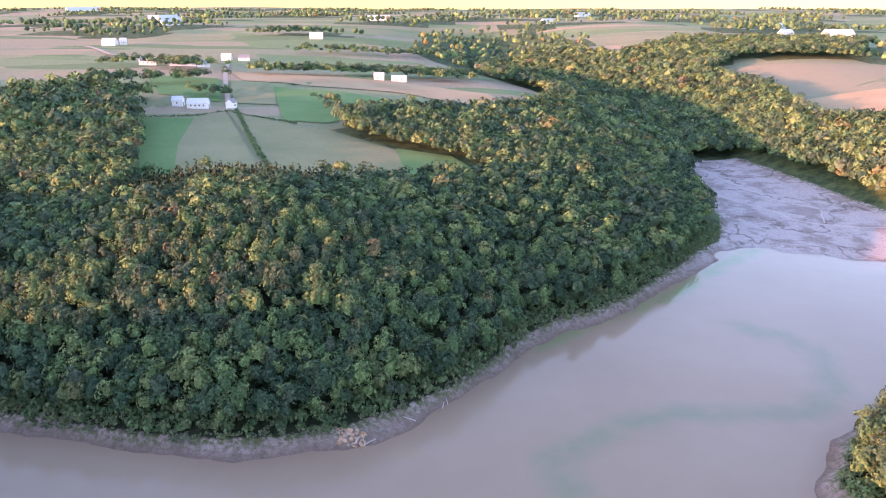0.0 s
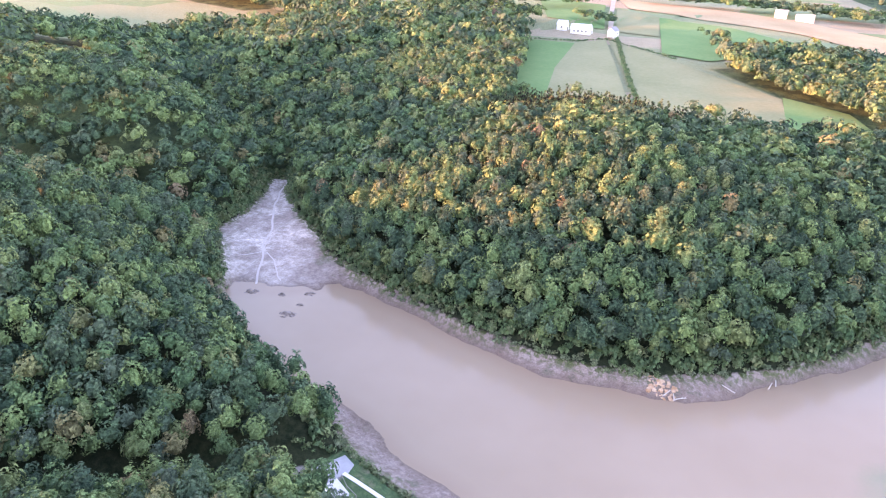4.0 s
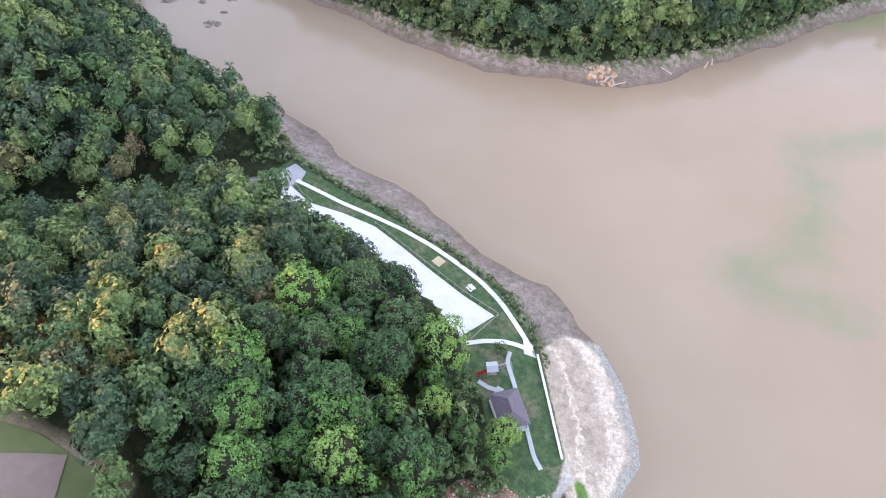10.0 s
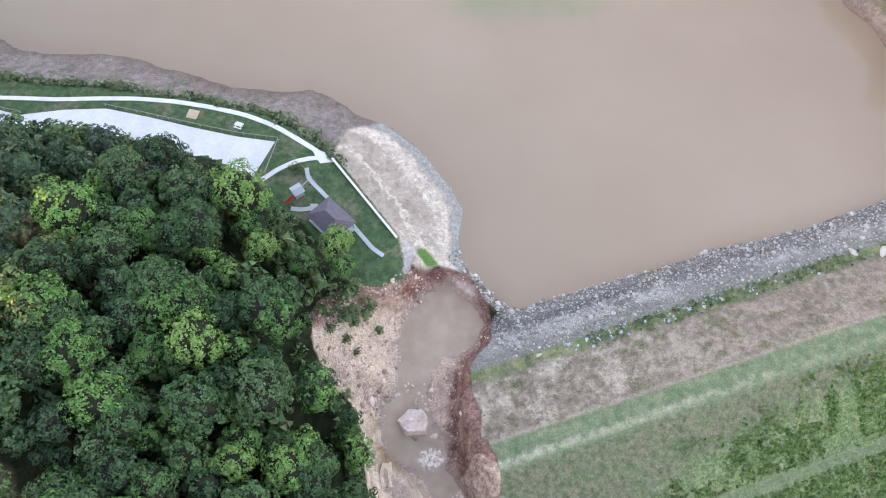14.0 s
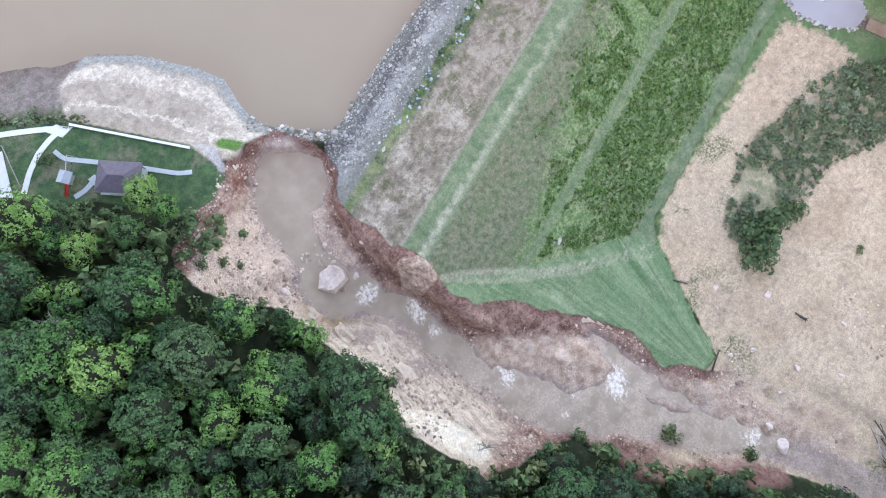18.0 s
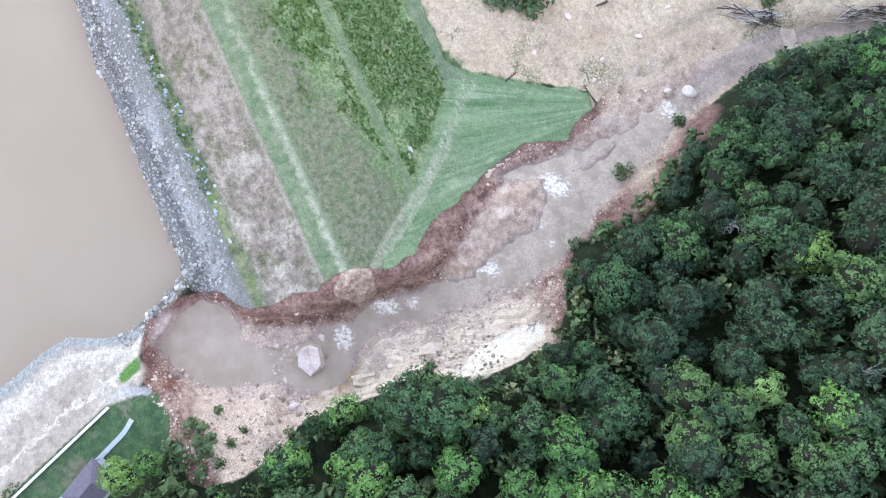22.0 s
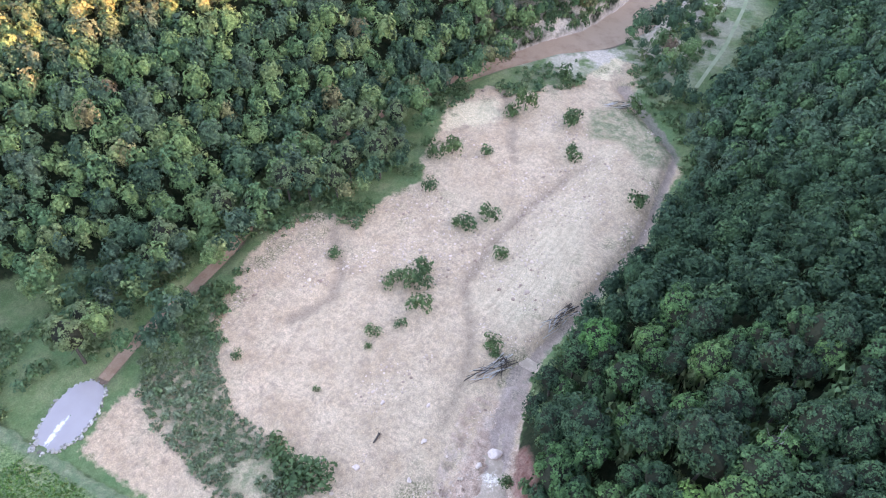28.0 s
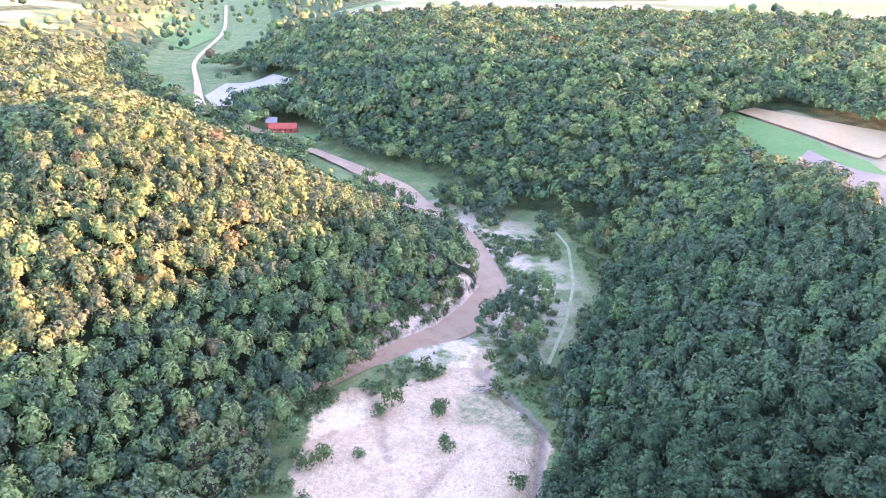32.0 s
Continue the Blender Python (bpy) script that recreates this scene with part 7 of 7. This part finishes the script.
    rod(bm, (0, 0, -0.5), (0.3, 0.2, tall * 0.8), 0.18, 0.05, 6)
    part("trunk", bm, M_DEAD, top)
    for k in range(11):
        a, z = rr.uniform(0, 6.28), tall * rr.uniform(0.5, 0.8)
        ln = rr.uniform(1.0, 2.4)
        bm = bmesh.new()
        tip = Vector((math.cos(a) * ln, math.sin(a) * ln, z + rr.uniform(1.0, 2.6)))
        rod(bm, (0.2, 0.1, z), tip, 0.055, 0.02, 5)
        for s in range(3):
            b = Vector((0.2, 0.1, z)).lerp(tip, 0.45 + 0.2 * s)
            rod(bm, b, b + Vector((rr.uniform(-1, 1), rr.uniform(-1, 1), rr.uniform(0.3, 1.1))), 0.035, 0.012, 4)
        part("branch", bm, M_DEAD, top)


for x, y, t in ((-37, 50, 15), (-34, -20, 16), (-24, -58, 17), (-12, -74, 16), (-18, -32, 15), (-52, 36, 14), (-46, 76, 15), (-60, 84, 14), (2, -52, 15), (-7, -16, 13)):
    dead_tree(x, y, t)

# broadleaf trees that hide the creek
rr = np.random.RandomState(91)
L = resample([(p[0], p[1]) for p in CREEK[1:9]], 70)
x = np.concatenate([L[:, 0] + sgn * rr.uniform(2.8, 8.5, 70) for sgn in (-1, 1)])
y = np.concatenate([L[:, 1] + rr.uniform(-2, 2, 70) for sgn in (-1, 1)])
q = survey(x, y)
ok = (y < -40) & (q["sand"] > 1.2) & (q["creek"] > 1.6) & ~((y > -62) & (q["valley"] < 0) & (x < 124))
wood_stuff("creek_trees", x[ok], y[ok], MID_FORMS, "broadleaf trees hanging over the brown creek", (0.75, 1.15))
# plantation of conifers on the far ridge, in rows
gx1, gy1 = np.meshgrid(np.arange(-190, -40, 4.6), np.arange(335, 415, 4.2), indexing="ij")
x, y = gx1.ravel() + RNG.uniform(-0.5, 0.5, gx1.size), gy1.ravel() + RNG.uniform(-0.5, 0.5, gx1.size)
ok = signed(x, y, PLANTATION) < 0
CONES = [leaf_mesh(RNG, t, 2.3, 12, 60, 0.7, "cone", None) for t in (11, 10, 12)]
wood_stuff("conifer_plantation", x[ok], y[ok], CONES, "dark conifer plantation in rows on the ridge", (0.85, 1.15), M_PINE, "plantation")


# ---- driftwood ----
def log(x, y, length, radius, turn, material, label, rise=0.0, stubs=4):
    """A fallen trunk with broken branches and roots."""
    rr = np.random.RandomState(int(abs(x * 31 + y * 7)) % 9999)
    top = tagged(new("fallen_log"), label, "log", "fallen logs")
    top.matrix_world = pose(x, y, float(height(x, y)) + radius * 0.7, 0, -rise, turn)
    bm = bmesh.new()
    rod(bm, (-length / 2, 0, 0), (0, 0.12, 0.05), radius, radius * 0.8, 8)
    rod(bm, (0, 0.12, 0.05), (length / 2, 0, 0), radius * 0.8, radius * 0.45, 8)
    part("trunk", bm, material, top)
    for k in range(stubs):
        px = length * (0.05 + 0.42 * k / stubs)
        a = rr.uniform(-1.2, 1.2) + (math.pi if k % 2 else 0)
        bm = bmesh.new()
        rod(bm, (px, 0, 0), (px + 0.25 * length * rr.uniform(0.4, 1), math.sin(a + 1.57) * length * 0.16 * (-1 if k % 2 else 1), abs(math.cos(a)) * 0.3), radius * 0.4, radius * 0.14, 5)
        part("branch", bm, material, top)
    for k in range(5):
        bm = bmesh.new()
        a = k * 1.257
        rod(bm, (-length / 2, 0, 0), (-length / 2 - 0.35, math.cos(a) * radius * 2.2, math.sin(a) * radius * 1.6), radius * 0.4, radius * 0.12, 4)
        part("root", bm, material, top)


log(56.1, -50, 2.6, 0.3, 100, M_DARKWOOD, "short dark log lying on pale debris", 6, 3)
log(62.5, -38, 3.2, 0.16, 60, M_DRIFT, "bleached pole lying on the debris", 0, 1)
log(44.6, -26.2, 4.2, 0.22, -62, M_DARKWOOD, "dark broken trunk on the sand below the mown grass", 3, 4)
log(37.2, -42.4, 4.5, 0.2, 20, M_DARKWOOD, "dark wet log at the corner of the mown grass", 4, 4)
for x, y, ln, t in ((-28, 201.5, 7, 70), (-26.5, 201, 6, 105), (-13, 212.5, 8, 150), (0.5, 224.5, 7, 80), (1.5, 226, 6, 95), (-24, 200.6, 4, 40)):
    log(x, y, ln, 0.22, t, M_DRIFT, "bleached dead trunk fallen down the bared far bank")


def driftwood_pile(x, y, reach, count, turn, label):
    rr = np.random.RandomState(int(abs(x * 13)))
    top = tagged(new("driftwood_pile"), label, "driftwood")
    top.matrix_world = pose(x, y, float(height(x, y)), 0, 0, turn)
    for k in range(count):
        bm = bmesh.new()
        a = rr.normal(0, 0.35) + (math.pi if rr.rand() < 0.3 else 0)
        c = Vector((rr.uniform(-reach, reach), rr.uniform(-reach * 0.4, reach * 0.4), rr.uniform(0.1, 0.9)))
        d = Vector((math.cos(a), math.sin(a), rr.uniform(-0.12, 0.2))) * rr.uniform(1.2, 3.2)
        rod(bm, c - d, c + d, rr.uniform(0.06, 0.2), 0.04, 5)
        part("stick", bm, M_DRIFT if rr.rand() < 0.6 else M_DARKWOOD, top)
    bm = bmesh.new()
    for k in range(14):
        a = k * 0.9
        rod(bm, (-reach, 0, 0.8), (-reach + rr.uniform(-0.9, 0.6), math.cos(a) * 1.5, 0.8 + math.sin(a) * 1.2), 0.18, 0.04, 5)
    part("root_wad", bm, M_DARKWOOD, top)


driftwood_pile(45.5, -80.5, 4.5, 46, 70, "tangled driftwood and roots stranded beside the stream")
driftwood_pile(40.5, -104, 5.0, 30, 85, "long pale driftwood caught along the wood's edge")
driftwood_pile(-169.8, 178.2, 3.2, 22, 20, "brushwood heap standing in the shallow lake")
driftwood_pile(-170, 185.2, 1.2, 8, 60, "small brushwood heap in the shallow lake")
driftwood_pile(70, -196, 5.0, 24, 40, "brushwood washed against the valley trees")

# ---- the stilling pond below the dam ----
POND = [(114.2, -0.8), (118.4, -4.2), (121.6, -10.5), (122.4, -16.5), (120.2, -20.4), (115.6, -20.8), (111.6, -15.5), (109.8, -9.5), (110.6, -4)]


def stilling_pond():
    n = Nodes("grey_pond_water")
    lane = n.math("ADD", n.attr("jet"), n.math("MULTIPLY", n.math("SUBTRACT", n.noise(0.9, 4, 0.7), 0.5), 1.6))
    c = n.mix(n.ramp(lane, 0.7, 0.2), n.mix(n.noise(0.3), (0.34, 0.30, 0.29), (0.40, 0.36, 0.35)), (0.85, 0.85, 0.85))
    n.bump(n.noise(1.5, 3), 0.1, 0.1)
    mat = n.done(c, 0.15, 0.5)
    P = np.array(POND)
    c0 = P.mean(0)
    L = smooth_line(np.concatenate([P, P[:1]]), 61)[:-1]
    rings = np.concatenate([c0 + (L - c0) * s for s in (0.02, 0.35, 0.7, 1.0)])
    k = len(L)
    F = [[r * k + i, r * k + (i + 1) % k, (r + 1) * k + (i + 1) % k, (r + 1) * k + i] for r in range(3) for i in range(k)]
    z = float(height(*c0)) + 0.35
    me = mesh_from("pond", np.column_stack([rings, np.full(len(rings), z)]), F, mat)
    give(me, "jet", seg_dist(rings[:, 0], rings[:, 1], [(113.5, -2.5), (116.5, -11)], False)[0])
    tagged(new("pond", me), "oval grey stilling pond with a white outlet jet", "pond", kind="structure")
    rr = np.random.RandomState(5)
    R = resample(np.concatenate([P, P[:1]]), 150) + rr.normal(0, 0.35, (150, 2))
    scatter("pond_stones", R[:, 0], R[:, 1], rr.uniform(0.25, 0.6, 150), ROCKS, M_RIPRAP, "ring of grey stones round the stilling pond", "stones", 0.3)
    bm = bmesh.new()
    rod(bm, (113.2, 2.2, z + 0.5), (113.6, -1.6, z + 0.35), 0.55, 0.55, 12)
    tagged(part("outlet_pipe", bm, M_CONCRETE), "pale concrete outlet pipe at the pond's end", "pipe")


stilling_pond()
# things left on the dam
for x, y, s in ((98.6, 49.2, 1.1), (92.3, 50.0, 0.9), (33.2, -1.9, 0.6), (31.8, -1.2, 0.45), (58, 42.3, 0.6), (62, 43.2, 0.5), (22.9, 36.3, 0.5)):
    boulder("boulder", x, y, float(height(x, y)) + 0.2, (s * 1.2, s * 0.8, s * 0.7), BIG_ROCKS[int(x) % 5], M_RIPRAP, "light grey boulder lying on the dam", x * 17, "boulders on the dam")
strip("farm_track", [(54, -222), (56, -254), (62, -291), (76, -334), (90, -354)], 0.7, simple("worn_grass_track", (0.20, 0.27, 0.13), (0.44, 0.42, 0.28), 0.05, 0.95), "faint grassy track on the valley floor", "track", 0.25, 0, 50)

# shallow channels on the bared mud
M_SHEEN = Nodes("wet_sheen")
M_SHEEN = M_SHEEN.done(M_SHEEN.mix(M_SHEEN.noise(0.4), (0.44, 0.38, 0.33), (0.58, 0.52, 0.47)), 0.4, 0.4)
for line, w in (([(-267, 290), (-252, 263), (-238, 245), (-228, 234), (-222, 222), (-212, 210), (-204, 198), (-198, 190)], 0.9), ([(-222, 226), (-214, 214), (-220, 202)], 0.5), ([(-212, 212), (-200, 204), (-190, 196)], 0.5),
                ([(215, 625), (197, 540), (208, 494), (232, 465), (231, 446), (255, 433), (290, 424)], 1.1), ([(225, 560), (240, 500), (262, 470), (250, 440)], 0.7)):
    L = resample(line, 26)
    L[1:-1] += np.stack([1.6 * value_noise(L[1:-1, 0], L[1:-1, 1], 7, 97), 1.6 * value_noise(L[1:-1, 0], L[1:-1, 1], 7, 98)], 1)
    strip("mud_channel", L, w * 0.55, M_SHEEN, "shallow shining channel across the bared mud", "channel", 0.22, 0, 60)


# ---- farmland and farms ----
def crop(name, a, b, hi=0.55):
    n = Nodes(name)
    f = n.math("ADD", n.math("MULTIPLY", n.noise(0.02, 4), 0.6), n.math("MULTIPLY", n.noise(0.35, 3, 0.7), 0.4))
    return n.done(n.mix(n.ramp(f, 0.35, hi + 0.1), a, b), 0.95, 0.1)


M_HAY = crop("hay_meadow", (0.10, 0.21, 0.075), (0.16, 0.26, 0.10))
M_MAIZE = crop("ripening_maize", (0.20, 0.215, 0.11), (0.27, 0.27, 0.15))
M_STUBBLE = crop("gold_stubble", (0.38, 0.27, 0.15), (0.46, 0.35, 0.21))
M_PASTURE = crop("rough_pasture", (0.11, 0.155, 0.06), (0.19, 0.22, 0.10))
M_TILLED = crop("tilled_earth", (0.27, 0.20, 0.165), (0.35, 0.27, 0.22))
M_LANE = simple("pale_farm_road", (0.34, 0.295, 0.24), (0.44, 0.39, 0.32), 0.1, 0.95)


def field(a, b, material, label, lift=0.7):
    loft("field", a, b, material, label, "field", lift, 26, 12)


field([(-247, 576), (-220, 500), (-177, 402)], [(-205, 582), (-186, 490), (-160, 407)], M_HAY, "bright green strip of hay beside the wood")
field([(-205, 582), (-186, 490), (-160, 407)], [(-188, 612), (-150, 520), (-109, 418)], M_MAIZE, "field of grey-green ripening maize")
field([(-185, 610), (-146, 520), (-105, 418)], [(-34, 502), (-26, 455), (-30, 414)], M_MAIZE, "wide curving field of ripening maize")
field([(-34, 507), (6, 492)], [(-24, 436), (29, 440)], M_HAY, "light green hay field on the ridge")
field([(-30, 413), (-10, 418)], [(-60, 405), (-20, 400)], M_HAY, "narrow green strip along the wood", 0.9)
field([(-261, 880), (-59, 896), (50, 835), (79, 734)], [(-221, 795), (-52, 793), (20, 740), (65, 706)], M_STUBBLE, "long band of pale gold stubble")
field([(-181, 764), (-111, 766), (25, 692), (63, 680)], [(-132, 582), (-95, 582), (-72, 628), (40, 650)], M_HAY, "bright green hay field behind the farm")
field([(-231, 780), (-181, 766)], [(-192, 655), (-153, 655)], M_MAIZE, "small square of ripening maize")
field([(-330, 800), (-250, 800)], [(-262, 660), (-205, 660)], M_HAY, "small green paddock beside the farm road")
field([(349, 752), (420, 780), (497, 802)], [(318, 669), (318, 600), (331, 522)], M_HAY, "green strips on the far side of the valley")
field([(380, 770), (500, 800)], [(350, 660), (470, 690)], M_STUBBLE, "gold stubble on the far side of the valley", 1.3)
field([(23, -488), (-21, -410), (-40, -364), (-54, -306)], [(13, -506), (-27, -470), (-62, -425), (-80, -340)], M_HAY, "green contour strip behind the wood edge")
field([(-21, -408), (-40, -362), (-56, -304)], [(-33, -442), (-62, -395), (-90, -330)], M_TILLED, "brown contour strip of tilled earth", 1.3)
field([(10, -506), (-27, -474), (-66, -430)], [(0, -516), (-34, -500), (-90, -470)], M_STUBBLE, "pale stubble strip on the ridge", 1.3)
field([(647, -574), (585, -586)], [(660, -520), (560, -548)], M_HAY, "green paddock beside a white house", 1.0)
field([(934, -863), (1099, -1170)], [(732, -770), (790, -900)], M_HAY, "flat green meadow in the far valley", 1.0)
field([(352, -436), (318, -470)], [(330, -440), (300, -462)], M_HAY, "small lawn by a red farmhouse", 1.0)
field([(-124, 23), (-104, 20.5), (-85, 22.5), (-67, 21)], [(-125, -9), (-104, -8), (-80, -4), (-66, 10)], M_PASTURE, "small hilltop meadow inside the wood", 0.25)
field([(-88, 17), (-78, 21.5)], [(-86, 8), (-74, 13)], M_TILLED, "bare earth patch on the hilltop meadow", 0.45)
field([(417, -538), (464, -512), (505, -548)], [(427, -588), (478, -626), (525, -604)], simple("pale_gravel_flat", (0.34, 0.30, 0.265), (0.46, 0.415, 0.37), 0.05, 0.9), "wide pale gravel flat left by the flood", 1.4)
strip("farm_road", [(-186, 618), (-227, 750), (-267, 885), (-306, 1033)], 2.4, M_LANE, "pale farm road climbing between fields", "road", 1.2, 0, 60)
strip("farm_road", [(-306, 1033), (-500, 1090), (-640, 1300)], 4, M_LANE, "pale farm road between far fields", "road", 1.5, 0, 60)


def hedge(line, label, step=2.4, size=2.0, jitter=0.6):
    n = int(sum(math.dist(p, q) for p, q in zip(line, line[1:])) / step)
    L = resample(line, n) + RNG.uniform(-jitter, jitter, (n, 2))
    scatter("hedge", L[:, 0], L[:, 1], RNG.uniform(size * 0.7, size * 1.2, n), BUSHES, M_THICKET, label, "hedge", 0.0)


hedge([(-182, 624), (-141, 514), (-108, 430)], "dark grassy line running down the maize field", 1.8, 2.2)
hedge([(-76, 417), (-50, 414), (-28, 410)], "dark hedge at the foot of the field", 2.0, 2.0)
hedge([(-247, 580), (-205, 592), (-190, 614), (-120, 572)], "hedge above the maize field", 3.0, 1.8)


def grove(line, width, count, label, scale=(0.7, 1.0)):
    L = resample(line, count) + RNG.normal(0, width, (count, 2))
    wood_stuff("grove", L[:, 0], L[:, 1], TUFT_FORMS, label, scale)


grove([(-76, 612), (-20, 580), (12, 545), (19, 515)], 12, 120, "belt of dark trees between the fields")
grove([(-64, 550), (-30, 520), (10, 500)], 7, 60, "row of trees along the field's upper edge")
grove([(-232, 880), (-165, 905), (-80, 938), (20, 935)], 11, 190, "long belt of dark trees behind the stubble")
grove([(-420, 900), (-360, 970), (-330, 900)], 16, 60, "trees round a far farmyard")
grove([(-238, 1229), (-150, 1262), (-83, 1294), (20, 1400), (100, 1487)], 16, 170, "belt of dark trees between far fields")
grove([(-30, 925), (72, 998), (150, 1010)], 14, 90, "belt of trees above the long stubble field")
grove([(-389, 1550), (-275, 1636)], 18, 60, "far belt of trees on the plateau", (0.8, 1.2))
grove([(-306, 622), (-262, 628)], 9, 34, "small copse at the corner of a field")
grove([(-350, 690), (-300, 725), (-250, 775)], 7, 60, "row of trees between two fields")
grove([(-345, 900), (-295, 902)], 9, 34, "trees behind a far white barn")
grove([(-236, 680), (-205, 682)], 5, 16, "dark trees behind the farmhouse", (0.6, 0.8))
grove([(-125, 690), (-84, 635)], 8, 12, "scattered trees in the pasture", (0.5, 0.8))


def building(x, y, size, tall, turn, wall, roof, label, name="house", windows=2, porch=False):
    """A gabled building: walls, two roof planes, windows, a door."""
    l, w = size
    top = tagged(new(name), label, name.replace("_", " "), "far farm buildings")
    top.matrix_world = pose(x, y, float(height(x, y)) + 0.4, 0, 0, turn)
    bm = bmesh.new()
    pts = [(-w / 2, -0.8), (w / 2, -0.8), (w / 2, tall), (0, tall + w * 0.42), (-w / 2, tall)]
    ends = [[bm.verts.new((s * l / 2, a, b)) for a, b in pts] for s in (-1, 1)]
    bm.faces.new(ends[0][::-1]), bm.faces.new(ends[1])
    for i in range(5):
        j = (i + 1) % 5
        bm.faces.new((ends[0][i], ends[0][j], ends[1][j], ends[1][i]))
    bmesh.ops.recalc_face_normals(bm, faces=bm.faces[:])
    part("wall", bm, wall, top)
    for s in (-1, 1):
        bm = bmesh.new()
        q = [bm.verts.new(p) for p in ((-l / 2 - 0.4, s * (w / 2 + 0.5), tall - 0.25), (l / 2 + 0.4, s * (w / 2 + 0.5), tall - 0.25), (l / 2 + 0.4, 0, tall + w * 0.42 + 0.12), (-l / 2 - 0.4, 0, tall + w * 0.42 + 0.12))]
        f = bm.faces.new(q)
        g = bmesh.ops.extrude_face_region(bm, geom=[f])
        for v in g["geom"]:
            if isinstance(v, bmesh.types.BMVert):
                v.co.z += 0.18
        part("roof", bm, roof, top)
    for k in range(windows):
        for s in (-1, 1):
            bm = bmesh.new()
            box(bm, (1.1, 0.12, 1.3), (-l / 2 + (k + 1) * l / (windows + 1), s * (w / 2 + 0.02), tall * 0.55))
            part("window", bm, M_WINDOW, top)
    bm = bmesh.new()
    box(bm, (0.12, 1.2 if name == "house" else 3.0, 2.1 if name == "house" else 3.0), (l / 2 + 0.02, 0, 1.0), 0)
    part("door", bm, M_TIMBER, top)


M_BARNRED = simple("red_barn_paint", (0.38, 0.07, 0.05), (0.50, 0.12, 0.08), 0.8, 0.8)
M_METALROOF = simple("pale_metal_roof", (0.50, 0.54, 0.58), (0.66, 0.69, 0.72), 0.5, 0.4, 0, 0.5)
M_GREYROOF = simple("grey_shingle_roof", (0.22, 0.22, 0.23), (0.32, 0.32, 0.33), 1.0, 0.9)
building(-216, 628, (18, 9), 4.0, 4, M_WHITE, M_METALROOF, "long white farm shed with a pale metal roof", "barn", 4)
building(-236, 634, (9, 8), 4.5, 4, M_WHITE, M_METALROOF, "small white shed beside the farm shed", "barn", 1)
building(-187, 628, (8, 7), 5.5, 80, M_WHITE, M_GREYROOF, "white farmhouse beside the farm road", "house", 2)
building(-350, 975, (34, 12), 6, 8, M_WHITE, M_METALROOF, "large white barn in a far farmyard", "barn", 5)
building(-392, 965, (22, 10), 5, 8, M_WHITE, M_METALROOF, "long white barn in a far farmyard", "barn", 3)
building(-318, 962, (16, 9), 5, 20, M_WHITE, M_METALROOF, "white machine shed in a far farmyard", "barn", 2)
building(-320, 1075, (14, 10), 5, 0, M_WHITE, M_METALROOF, "white house among far fields", "house", 2)
building(-296, 1080, (16, 9), 4, 12, M_WHITE, M_GREYROOF, "white shed among far fields", "barn", 2)
building(-80, 900, (12, 9), 5, 10, M_WHITE, M_METALROOF, "white house behind a belt of trees", "house", 2)
building(-55, 898, (18, 8), 4, 10, M_WHITE, M_METALROOF, "white shed behind a belt of trees", "barn", 2)
building(351, -466, (22, 8), 3.4, 28, M_BARNRED, M_BARNRED, "long red farm building on the valley floor", "barn", 4)
building(368, -474, (9, 8), 5, 28, M_BARNRED, M_GREYROOF, "red farmhouse on the valley floor", "house", 2)
building(690, -636, (12, 10), 7, 40, M_WHITE, M_GREYROOF, "white gabled house in the far valley", "house", 2)
for k, (x, y, l) in enumerate(((-606, 1330, 24), (-590, 1350, 12), (841, 1835, 46), (780, 1450, 60), (486, 2580, 60), (-989, 2668, 90), (-1050, 2700, 50), (-1775, 3668, 160), (-258, 1495, 26), (700, 1500, 30), (-700, 1900, 60), (-200, 2300, 70), (300, 2100, 50))):
    building(x, y, (l, 12 + l * 0.12), 6, k * 23 % 60, M_WHITE, M_METALROOF, "pale farm building on the far plateau", "barn", 3)
